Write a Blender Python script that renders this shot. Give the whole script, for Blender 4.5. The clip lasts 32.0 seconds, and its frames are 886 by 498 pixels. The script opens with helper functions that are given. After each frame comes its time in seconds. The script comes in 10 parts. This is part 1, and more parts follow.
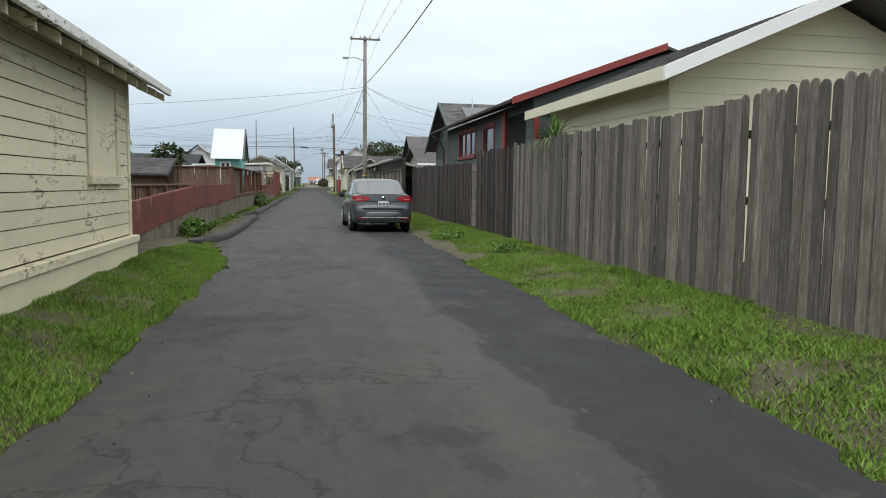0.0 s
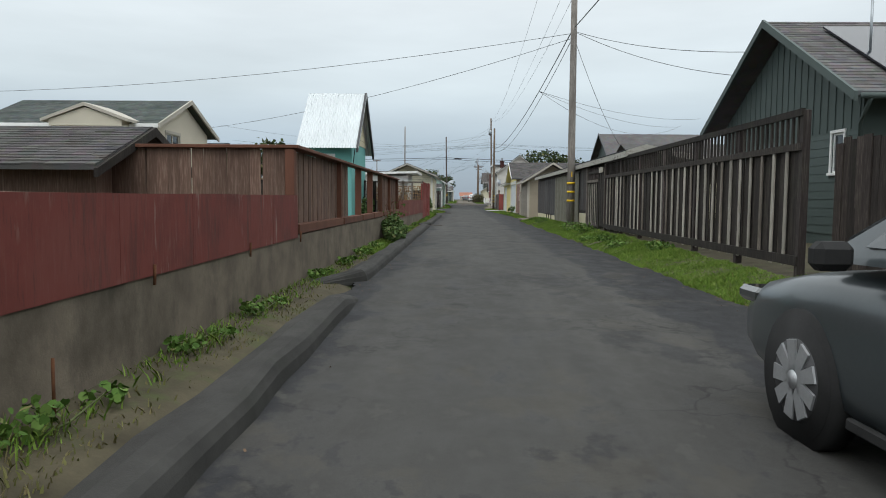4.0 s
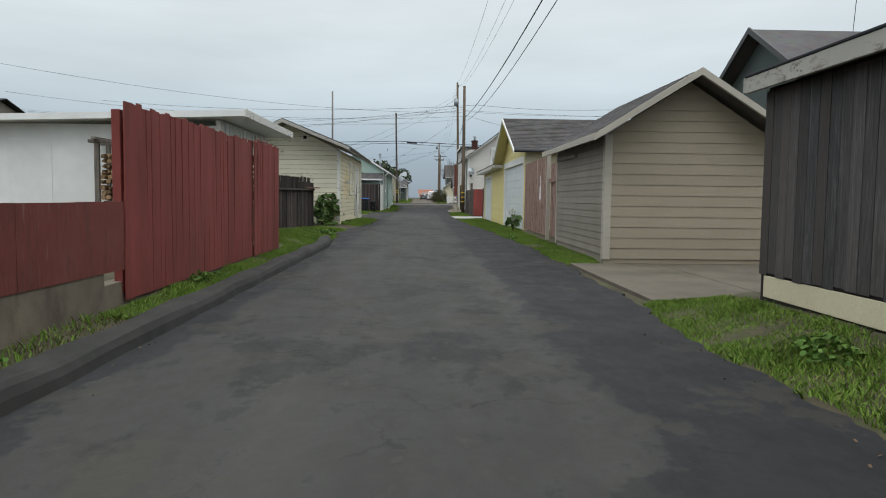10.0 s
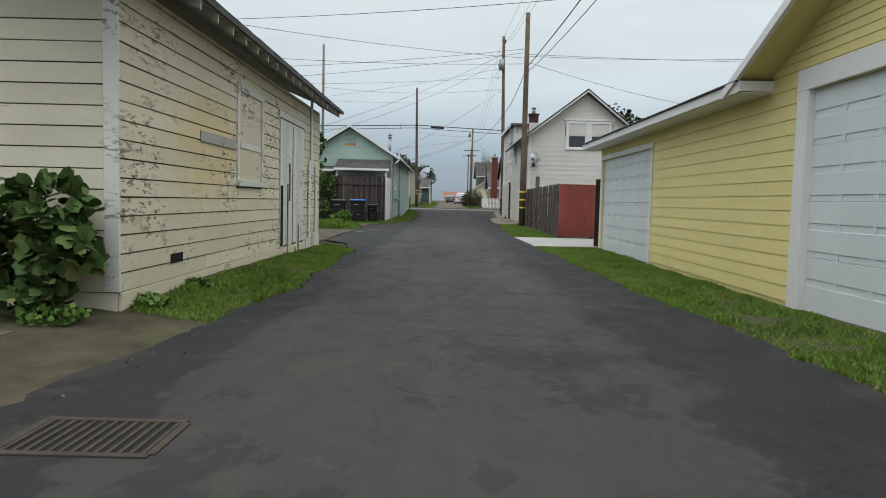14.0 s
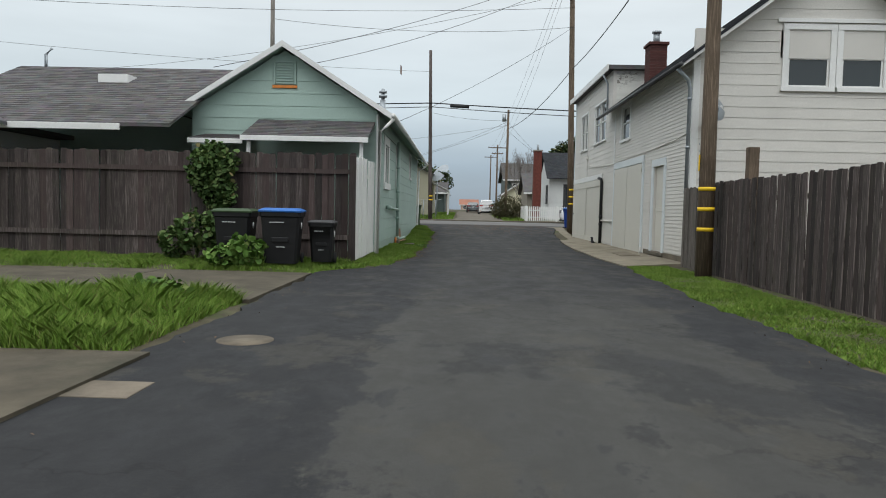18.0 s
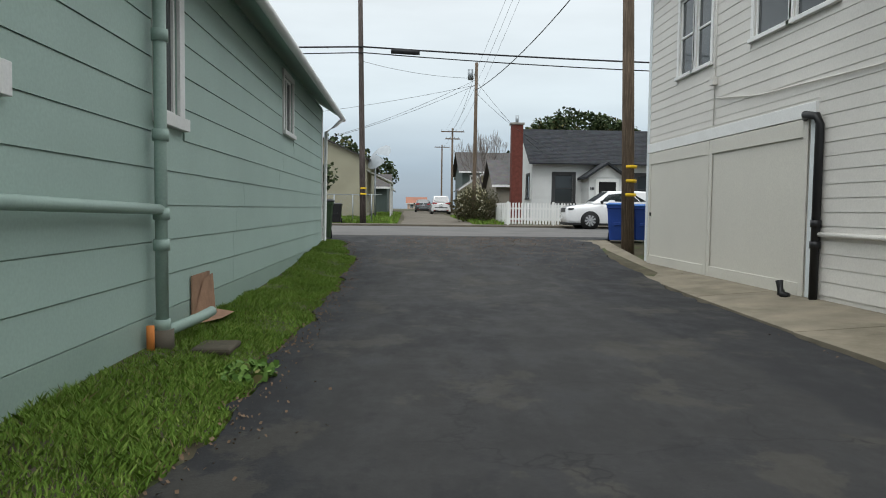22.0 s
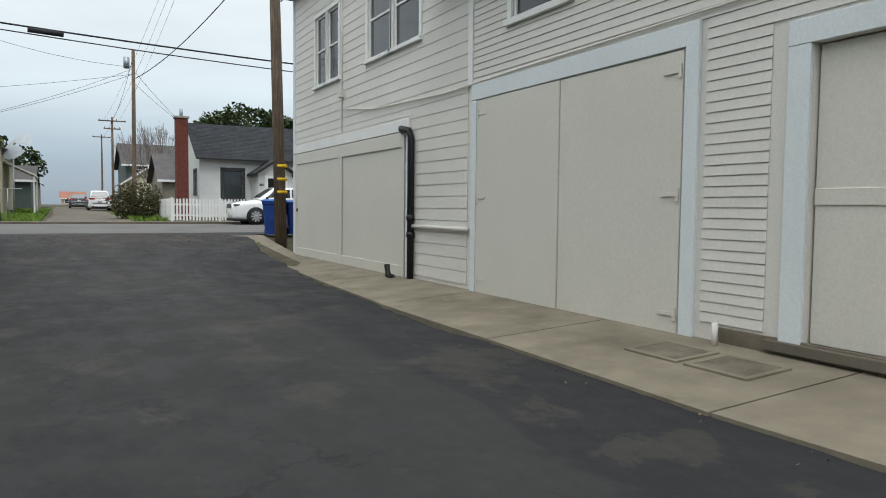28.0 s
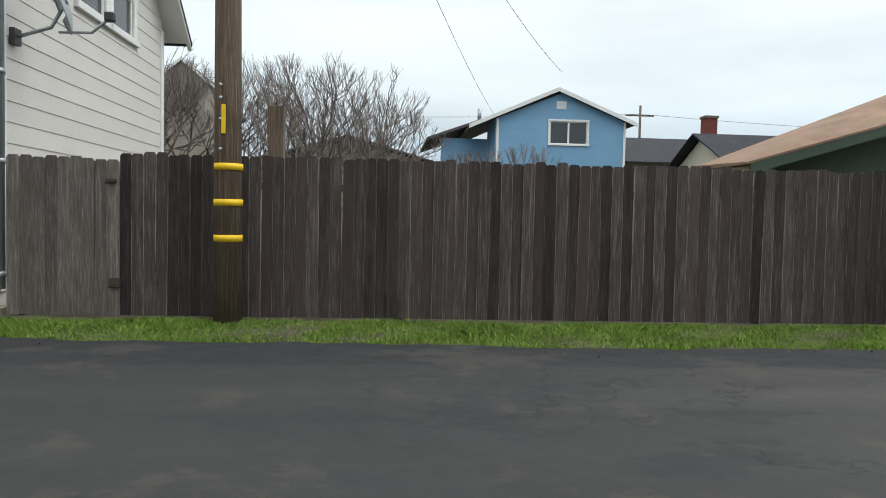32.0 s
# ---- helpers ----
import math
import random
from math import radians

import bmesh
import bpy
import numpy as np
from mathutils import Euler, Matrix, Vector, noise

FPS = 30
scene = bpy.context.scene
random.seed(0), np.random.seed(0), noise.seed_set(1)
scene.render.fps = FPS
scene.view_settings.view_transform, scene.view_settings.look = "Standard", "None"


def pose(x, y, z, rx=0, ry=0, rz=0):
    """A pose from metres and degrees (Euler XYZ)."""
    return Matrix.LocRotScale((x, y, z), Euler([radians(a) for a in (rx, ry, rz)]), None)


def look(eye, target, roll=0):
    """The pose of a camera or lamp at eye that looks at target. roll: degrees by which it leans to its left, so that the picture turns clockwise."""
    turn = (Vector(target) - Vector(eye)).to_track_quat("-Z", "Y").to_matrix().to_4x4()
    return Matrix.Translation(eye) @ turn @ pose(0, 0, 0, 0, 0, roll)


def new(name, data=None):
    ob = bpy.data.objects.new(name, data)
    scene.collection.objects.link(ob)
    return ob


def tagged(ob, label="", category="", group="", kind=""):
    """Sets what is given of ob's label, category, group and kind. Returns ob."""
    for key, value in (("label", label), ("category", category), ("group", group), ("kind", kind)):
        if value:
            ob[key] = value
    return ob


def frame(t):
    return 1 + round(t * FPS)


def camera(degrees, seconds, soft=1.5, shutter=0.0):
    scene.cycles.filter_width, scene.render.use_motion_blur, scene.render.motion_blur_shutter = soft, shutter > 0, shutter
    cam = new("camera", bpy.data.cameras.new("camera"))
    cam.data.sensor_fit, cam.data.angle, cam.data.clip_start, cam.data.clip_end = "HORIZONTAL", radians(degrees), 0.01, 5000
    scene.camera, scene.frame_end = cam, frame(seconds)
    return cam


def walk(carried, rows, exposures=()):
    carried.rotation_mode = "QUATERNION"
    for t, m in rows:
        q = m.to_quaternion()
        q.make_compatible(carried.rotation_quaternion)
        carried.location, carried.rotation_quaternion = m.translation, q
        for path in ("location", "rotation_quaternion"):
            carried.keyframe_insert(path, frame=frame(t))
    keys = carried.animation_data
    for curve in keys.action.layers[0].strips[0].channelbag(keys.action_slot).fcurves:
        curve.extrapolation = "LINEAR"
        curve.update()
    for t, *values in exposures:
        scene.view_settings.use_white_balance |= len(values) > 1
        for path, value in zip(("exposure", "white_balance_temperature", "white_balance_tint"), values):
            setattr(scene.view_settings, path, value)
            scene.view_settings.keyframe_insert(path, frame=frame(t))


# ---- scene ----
cam = camera(64.3, 32.0, soft=1.0)
PATH = [
    (0, (-0.317, -33.944, 1.434), (0.05, -31.986, 1.253), 0.7),
    (0.5, (-0.405, -31.313, 1.399), (-0.268, -29.328, 1.194), 1.7),
    (1, (-0.391, -28.765, 1.344), (-0.353, -26.774, 1.155), 1.6),
    (1.5, (-0.443, -26.309, 1.364), (-0.441, -24.318, 1.175), 0.8),
    (2, (-0.546, -23.894, 1.346), (-0.564, -21.904, 1.148), 0.5),
    (2.5, (-0.697, -21.47, 1.317), (-0.736, -19.479, 1.127), 0.3),
    (3, (-0.879, -18.711, 1.263), (-0.941, -16.72, 1.084), 0.2),
    (3.5, (-1.131, -16.103, 1.301), (-1.2, -14.11, 1.151), 0.3),
    (5.5, (-1.011, -3.393, 1.339), (-0.884, -1.401, 1.209), 1.2),
    (6, (-0.773, -0.66, 1.326), (-0.607, 1.329, 1.202), 0.8),
    (6.5, (-0.57, 2.037, 1.344), (-0.396, 4.026, 1.23), 0.4),
    (7, (-0.449, 4.906, 1.354), (-0.28, 6.896, 1.251), 0.8),
    (7.5, (-0.33, 7.914, 1.369), (-0.173, 9.905, 1.271), 1.0),
    (8, (-0.236, 10.924, 1.361), (-0.095, 12.917, 1.263), 0.9),
    (8.5, (-0.131, 14.247, 1.357), (-0.008, 16.24, 1.246), 0.6),
    (9, (-0.104, 17.53, 1.359), (-0.002, 19.523, 1.23), 0.7),
    (9.5, (-0.059, 20.75, 1.351), (0.018, 22.744, 1.216), 0.9),
    (10, (-0.068, 23.987, 1.365), (-0.009, 25.981, 1.221), 0.7),
    (10.5, (-0.109, 27.174, 1.353), (-0.068, 29.169, 1.221), 0.3),
    (11, (-0.111, 30.566, 1.371), (-0.089, 32.562, 1.245), 0.4),
    (11.5, (-0.191, 33.764, 1.357), (-0.177, 35.76, 1.234), 0.0),
    (12, (-0.238, 36.941, 1.338), (-0.235, 38.938, 1.222), 0.5),
    (12.5, (-0.337, 40.255, 1.343), (-0.339, 42.252, 1.228), 1.3),
    (13, (-0.404, 43.33, 1.359), (-0.406, 45.327, 1.239), 0.8),
    (13.5, (-0.5, 46.695, 1.356), (-0.502, 48.691, 1.227), 1.1),
    (14, (-0.541, 49.886, 1.315), (-0.547, 51.881, 1.179), 1.4),
    (14.5, (-0.642, 52.801, 1.331), (-0.649, 54.797, 1.195), 1.2),
    (16.5, (-1.124, 64.068, 1.353), (-1.155, 66.064, 1.23), 0.7),
    (17, (-1.261, 67.171, 1.364), (-1.297, 69.167, 1.243), 0.8),
    (17.5, (-1.453, 70.34, 1.359), (-1.492, 72.336, 1.244), 0.8),
    (18, (-1.599, 73.477, 1.347), (-1.642, 75.473, 1.235), 1.3),
    (18.5, (-1.754, 76.447, 1.336), (-1.797, 78.443, 1.221), 1.4),
    (19, (-1.863, 79.279, 1.331), (-1.901, 81.274, 1.207), 1.4),
    (19.5, (-1.942, 82.03, 1.336), (-1.968, 84.026, 1.212), 1.2),
    (20, (-1.944, 84.71, 1.359), (-1.933, 86.706, 1.239), 0.9),
    (20.5, (-1.912, 87.095, 1.355), (-1.864, 89.091, 1.242), 0.7),
    (21, (-1.795, 89.4, 1.339), (-1.724, 91.395, 1.224), 0.7),
    (21.5, (-1.756, 91.11, 1.34), (-1.661, 93.105, 1.226), 0.6),
    (22, (-1.684, 92.466, 1.339), (-1.576, 94.46, 1.227), 0.7),
    (22.5, (-1.64, 93.459, 1.349), (-1.522, 95.453, 1.241), 0.8),
    (23, (-1.619, 94.137, 1.361), (-1.493, 96.131, 1.255), 0.8),
    (23.5, (-1.615, 94.41, 1.365), (-1.483, 96.403, 1.261), 0.7),
    (24, (-1.615, 94.412, 1.364), (-1.477, 96.404, 1.26), 0.6),
    (24.5, (-1.623, 94.415, 1.368), (-1.483, 96.407, 1.268), 0.6),
    (26.5, (-1.546, 93.412, 1.358), (-1.362, 95.401, 1.256), 0.9),
    (27, (-1.385, 92.748, 1.351), (-1.041, 94.715, 1.243), 0.7),
    (27.5, (-1.199, 92.219, 1.35), (-0.593, 94.121, 1.24), 0.4),
    (28, (-1.261, 91.001, 1.359), (-0.31, 92.757, 1.245), 0.6),
    (28.5, (-1.139, 90.21, 1.305), (0.142, 91.742, 1.191), 0.2),
    (29.5, (-1.981, 88.109, 1.325), (-0.151, 88.907, 1.194), 0.2),
    (30, (-2.819, 87.151, 1.379), (-0.865, 87.557, 1.237), 0.9),
    (30.5, (-3.521, 86.679, 1.365), (-1.527, 86.741, 1.227), 0.5),
    (31, (-4.172, 86.53, 1.347), (-2.178, 86.426, 1.222), 0.6),
    (31.5, (-4.754, 86.476, 1.329), (-2.765, 86.303, 1.224), 0.9),
    (32, (-5.057, 86.587, 1.333), (-3.065, 86.429, 1.248), 1.2),
]
walk(cam, [(t, look(eye, target, roll)) for t, eye, target, roll in PATH], [(0, 0.2), (1, 0.05), (2, -0.05), (6, -0.05), (10, -0.18), (13, -0.18), (17, -0.2), (19, 0.08), (20, 0.27), (21, 0.04), (23, 0.0), (27, 0.02), (29, 0.02), (29.4, 0.2), (30, 0.34), (31, 0.27), (32, 0.2)])

# ---- light ----
world = bpy.data.worlds.new("overcast_sky")
scene.world = world
world.use_nodes = True
wt = world.node_tree
wt.nodes.clear()
w_out = wt.nodes.new("ShaderNodeOutputWorld")
w_bg = wt.nodes.new("ShaderNodeBackground")
w_sky = wt.nodes.new("ShaderNodeTexSky")
w_sky.sky_type = "NISHITA"
w_sky.sun_disc = False
w_sky.sun_elevation, w_sky.sun_rotation = radians(48), radians(200)
w_geo = wt.nodes.new("ShaderNodeTexCoord")
w_sep = wt.nodes.new("ShaderNodeSeparateXYZ")
w_ramp = wt.nodes.new("ShaderNodeValToRGB")
w_map = wt.nodes.new("ShaderNodeMapping")
w_map.inputs["Scale"].default_value = (1.0, 1.0, 5.0)
w_noise = wt.nodes.new("ShaderNodeTexNoise")
w_noise.inputs["Scale"].default_value = 2.2
w_noise.inputs["Detail"].default_value = 6.0
w_cr = wt.nodes.new("ShaderNodeMapRange")
w_cr.inputs["From Min"].default_value, w_cr.inputs["From Max"].default_value = 0.3, 0.7
w_cr.inputs["To Min"].default_value, w_cr.inputs["To Max"].default_value = 0.86, 1.08
w_mul = wt.nodes.new("ShaderNodeMixRGB")
w_mul.blend_type = "MULTIPLY"
w_mul.inputs[0].default_value = 1.0
w_mix = wt.nodes.new("ShaderNodeMixRGB")
w_mix.inputs[0].default_value = 0.94
w_gain = wt.nodes.new("ShaderNodeMixRGB")
w_gain.blend_type = "MULTIPLY"
w_gain.inputs[0].default_value = 1.0
w_gain.inputs[2].default_value = (0.1, 0.1, 0.1, 1)
wt.links.new(w_geo.outputs["Generated"], w_sep.inputs[0])
wt.links.new(w_sep.outputs["Z"], w_ramp.inputs[0])
els = w_ramp.color_ramp.elements
els[0].position, els[0].color = 0.0, (0.165, 0.205, 0.25, 1)
els[1].position, els[1].color = 0.72, (0.90, 0.94, 0.95, 1)
for p_, c_ in ((0.06, (0.205, 0.255, 0.305, 1)), (0.15, (0.36, 0.405, 0.425, 1)), (0.32, (0.455, 0.485, 0.495, 1)), (0.46, (0.55, 0.58, 0.59, 1))):
    e_ = els.new(p_)
    e_.color = c_
wt.links.new(w_geo.outputs["Generated"], w_map.inputs[0])
wt.links.new(w_map.outputs[0], w_noise.inputs["Vector"])
wt.links.new(w_noise.outputs[0], w_cr.inputs[0])
wt.links.new(w_ramp.outputs[0], w_mul.inputs[1])
wt.links.new(w_cr.outputs[0], w_mul.inputs[2])
wt.links.new(w_sky.outputs[0], w_gain.inputs[1])
wt.links.new(w_gain.outputs[0], w_mix.inputs[1])
wt.links.new(w_mul.outputs[0], w_mix.inputs[2])
wt.links.new(w_mix.outputs[0], w_bg.inputs[0])
w_bg.inputs[1].default_value = 2.0
wt.links.new(w_bg.outputs[0], w_out.inputs[0])

sun = new("sun", bpy.data.lights.new("sun", "SUN"))
sun.data.energy, sun.data.angle, sun.data.color = 1.1, radians(40), (0.97, 0.99, 1.0)
sun.matrix_world = look((0, 0, 50), (5, 26, 0))

# ---- materials ----


def ramp(nt, fac, stops):
    r = nt.nodes.new("ShaderNodeValToRGB")
    nt.links.new(fac, r.inputs[0])
    e = r.color_ramp.elements
    e[0].position, e[0].color = stops[0][0], (*stops[0][1], 1)
    e[1].position, e[1].color = stops[-1][0], (*stops[-1][1], 1)
    for p, c in stops[1:-1]:
        e.new(p).color = (*c, 1)
    return r.outputs[0]


def noise_node(nt, vec, scale, detail=4.0, stretch=(1, 1, 1), rough=0.6):
    m = nt.nodes.new("ShaderNodeMapping")
    m.inputs["Scale"].default_value = stretch
    nt.links.new(vec, m.inputs[0])
    n = nt.nodes.new("ShaderNodeTexNoise")
    n.inputs["Scale"].default_value = scale
    n.inputs["Detail"].default_value = detail
    n.inputs["Roughness"].default_value = rough
    nt.links.new(m.outputs[0], n.inputs["Vector"])
    return n.outputs[0]


def mixc(nt, fac, a, b, mode="MIX"):
    m = nt.nodes.new("ShaderNodeMixRGB")
    m.blend_type = mode
    for s, v in zip(m.inputs, (fac, a, b)):
        if isinstance(v, (int, float)):
            s.default_value = v
        elif isinstance(v, tuple):
            s.default_value = (*v, 1)
        else:
            nt.links.new(v, s)
    return m.outputs[0]


def span(nt, v, a, b, c=0.0, d=1.0):
    m = nt.nodes.new("ShaderNodeMapRange")
    nt.links.new(v, m.inputs[0])
    for k, x in zip(("From Min", "From Max", "To Min", "To Max"), (a, b, c, d)):
        m.inputs[k].default_value = x
    return m.outputs[0]


def base_mat(name, rough=0.8, metal=0.0, spec=0.3):
    m = bpy.data.materials.new(name)
    m.use_nodes = True
    nt = m.node_tree
    b = nt.nodes["Principled BSDF"]
    b.inputs["Roughness"].default_value = rough
    b.inputs["Metallic"].default_value = metal
    b.inputs["Specular IOR Level"].default_value = spec
    g = nt.nodes.new("ShaderNodeNewGeometry")
    return m, nt, b, g.outputs["Position"]


def bump(nt, b, h, strength=0.3, dist=0.01):
    n = nt.nodes.new("ShaderNodeBump")
    n.inputs["Strength"].default_value = strength
    n.inputs["Distance"].default_value = dist
    nt.links.new(h, n.inputs["Height"])
    nt.links.new(n.outputs[0], b.inputs["Normal"])


def surf(name, col, rough=0.8, vary=0.25, scale=3.0, fine=60.0, bmp=0.25, metal=0.0, stretch=(1, 1, 1), spec=0.3, obj=0.0, dirt=None, dirt_amt=0.5):
    """A surface with broad and fine variation, and, with obj, a shade of its own for each piece."""
    m, nt, b, pos = base_mat(name, rough, metal, spec)
    n1 = noise_node(nt, pos, scale, 5.0, stretch)
    n2 = noise_node(nt, pos, fine, 3.0, stretch)
    lo = tuple(max(0.0, c * (1 - vary)) for c in col)
    hi = tuple(min(1.0, c * (1 + vary)) for c in col)
    c = ramp(nt, n1, [(0.3, lo), (0.7, hi)])
    c = mixc(nt, span(nt, n2, 0.35, 0.7, 0.0, 0.35), c, tuple(v * 0.72 for v in col))
    if dirt:
        n3 = noise_node(nt, pos, scale * 0.45, 6.0, (1, 1, 0.6), 0.7)
        c = mixc(nt, span(nt, n3, 0.52, 0.72, 0.0, dirt_amt), c, dirt)
    if obj:
        oi = nt.nodes.new("ShaderNodeObjectInfo")
        v = span(nt, oi.outputs["Random"], 0, 1, 1 - obj, 1 + obj)
        comb = nt.nodes.new("ShaderNodeCombineXYZ")
        for k in range(3):
            nt.links.new(v, comb.inputs[k])
        c = mixc(nt, 1.0, c, comb.outputs[0], "MULTIPLY")
    nt.links.new(c, b.inputs["Base Color"])
    if bmp:
        bump(nt, b, n2, bmp, 0.004)
    return m


def weathered(name, dark, light, obj=0.35, green=0.0, stretch=(9, 9, 0.6), tone=None, edge=0.0):
    """Unpainted weathered boards: grain along the board, blotches, and a shade for each board."""
    m, nt, b, pos = base_mat(name, 0.85)
    oi = nt.nodes.new("ShaderNodeObjectInfo")
    off = nt.nodes.new("ShaderNodeVectorMath")
    off.operation = "SCALE"
    off.inputs[0].default_value = (13.0, 7.0, 29.0)
    nt.links.new(oi.outputs["Random"], off.inputs["Scale"])
    add = nt.nodes.new("ShaderNodeVectorMath")
    nt.links.new(pos, add.inputs[0])
    nt.links.new(off.outputs[0], add.inputs[1])
    v = add.outputs[0]
    grain = noise_node(nt, v, 7.0, 6.0, stretch, 0.65)
    blot = noise_node(nt, v, 1.6, 4.0, (1.6, 1.6, 1.0))
    c = ramp(nt, grain, [(0.28, tuple(x * 0.7 for x in dark)), (0.5, dark), (0.74, light)])
    c = mixc(nt, span(nt, blot, 0.4, 0.72, 0.0, 0.65), c, tuple(x * 0.55 for x in dark))
    streak = noise_node(nt, v, 24.0, 4.0, (1, 1, 0.035), 0.7)
    c = mixc(nt, span(nt, streak, 0.56, 0.72, 0.0, 0.55), c, tuple(min(1.0, x * 1.25) for x in light))
    c = mixc(nt, span(nt, streak, 0.42, 0.30, 0.0, 0.6), c, tuple(x * 0.4 for x in dark))
    if tone:
        r2 = nt.nodes.new("ShaderNodeMath")
        r2.operation = "FRACT"
        mul = nt.nodes.new("ShaderNodeMath")
        mul.operation = "MULTIPLY"
        mul.inputs[1].default_value = 7.31
        nt.links.new(oi.outputs["Random"], mul.inputs[0])
        nt.links.new(mul.outputs[0], r2.inputs[0])
        c = mixc(nt, span(nt, r2.outputs[0], 0.45, 1.0, 0.0, 0.75), c, tone)
    # edge: sky light on the board edges, put into the colour as paler strips
    if edge:
        tc = nt.nodes.new("ShaderNodeTexCoord")
        sp = nt.nodes.new("ShaderNodeSeparateXYZ")
        nt.links.new(tc.outputs["Object"], sp.inputs[0])
        ab = nt.nodes.new("ShaderNodeMath")
        ab.operation = "ABSOLUTE"
        nt.links.new(sp.outputs["Y"], ab.inputs[0])
        lit_edge = nt.nodes.new("ShaderNodeMath")
        lit_edge.operation = "MULTIPLY"
        nt.links.new(span(nt, ab.outputs[0], edge - 0.004, edge, 0.0, 0.8), lit_edge.inputs[0])
        nt.links.new(span(nt, noise_node(nt, v, 5.0, 3.0, (1, 1, 0.5)), 0.40, 0.55), lit_edge.inputs[1])
        c = mixc(nt, lit_edge.outputs[0], c, tuple(min(1.0, x * 1.7) for x in light))
    sh = span(nt, oi.outputs["Random"], 0, 1, 1 - obj, 1 + obj)
    comb = nt.nodes.new("ShaderNodeCombineXYZ")
    for k in range(3):
        nt.links.new(sh, comb.inputs[k])
    c = mixc(nt, 1.0, c, comb.outputs[0], "MULTIPLY")
    if green:
        gn = noise_node(nt, v, 2.3, 5.0)
        c = mixc(nt, span(nt, gn, 0.52, 0.75, 0.0, green), c, (0.06, 0.07, 0.035))
    nt.links.new(c, b.inputs["Base Color"])
    bump(nt, b, grain, 0.5, 0.006)
    return m


def peeling(name, paint, wood, amount=0.5, stain=None, rough=0.75, stretch=(1, 1, 3.2), blot=None):
    """Old paint on horizontal boards, cracked and flaking down to the wood."""
    m, nt, b, pos = base_mat(name, rough)
    fl = noise_node(nt, pos, 6.0, 9.0, stretch, 0.72)
    br = noise_node(nt, pos, 0.9, 5.0, (1, 1, 1.8), 0.62)
    mixf = nt.nodes.new("ShaderNodeMath")
    mixf.operation = "MULTIPLY"
    nt.links.new(span(nt, fl, 0.54, 0.556), mixf.inputs[0])
    nt.links.new(span(nt, br, 0.66 - amount * 0.26, 0.70 - amount * 0.12), mixf.inputs[1])
    c = ramp(nt, br, [(0.3, tuple(x * 0.86 for x in paint)), (0.7, paint)])
    if stain:
        st = noise_node(nt, pos, 0.45, 2.0)
        c = mixc(nt, span(nt, st, 0.53, 0.6, 0.0, 0.6), c, stain)
    if blot:
        mid, radii, old = blot
        sub = nt.nodes.new("ShaderNodeVectorMath")
        sub.operation = "SUBTRACT"
        nt.links.new(pos, sub.inputs[0])
        sub.inputs[1].default_value = mid
        div = nt.nodes.new("ShaderNodeVectorMath")
        div.operation = "DIVIDE"
        nt.links.new(sub.outputs[0], div.inputs[0])
        div.inputs[1].default_value = radii
        ln_ = nt.nodes.new("ShaderNodeVectorMath")
        ln_.operation = "LENGTH"
        nt.links.new(div.outputs[0], ln_.inputs[0])
        jag = nt.nodes.new("ShaderNodeMath")
        jag.operation = "MULTIPLY_ADD"
        nt.links.new(noise_node(nt, pos, 2.2, 5.0, (1, 1, 1), 0.6), jag.inputs[0])
        jag.inputs[1].default_value = 1.3
        nt.links.new(ln_.outputs["Value"], jag.inputs[2])
        c = mixc(nt, span(nt, jag.outputs[0], 1.75, 1.25, 0.0, 0.75), c, old)
    gr = noise_node(nt, pos, 22.0, 4.0, (1, 1, 0.4))
    c = mixc(nt, span(nt, gr, 0.55, 0.75, 0.0, 0.3), c, tuple(x * 0.62 for x in paint))
    lift = nt.nodes.new("ShaderNodeMath")
    lift.operation = "MULTIPLY"
    nt.links.new(span(nt, fl, 0.505, 0.545, 0.0, 0.55), lift.inputs[0])
    nt.links.new(mixf.inputs[1].links[0].from_socket, lift.inputs[1])
    c = mixc(nt, lift.outputs[0], c, tuple(x * 0.6 for x in paint))
    bare = ramp(nt, gr, [(0.35, tuple(x * 0.45 for x in wood)), (0.65, tuple(min(1.0, x * 1.5) for x in wood))])
    c = mixc(nt, mixf.outputs[0], c, bare)
    oi = nt.nodes.new("ShaderNodeObjectInfo")
    sh = span(nt, oi.outputs["Random"], 0, 1, 0.92, 1.05)
    comb = nt.nodes.new("ShaderNodeCombineXYZ")
    for k in range(3):
        nt.links.new(sh, comb.inputs[k])
    c = mixc(nt, 1.0, c, comb.outputs[0], "MULTIPLY")
    nt.links.new(c, b.inputs["Base Color"])
    bump(nt, b, fl, 0.3, 0.005)
    return m


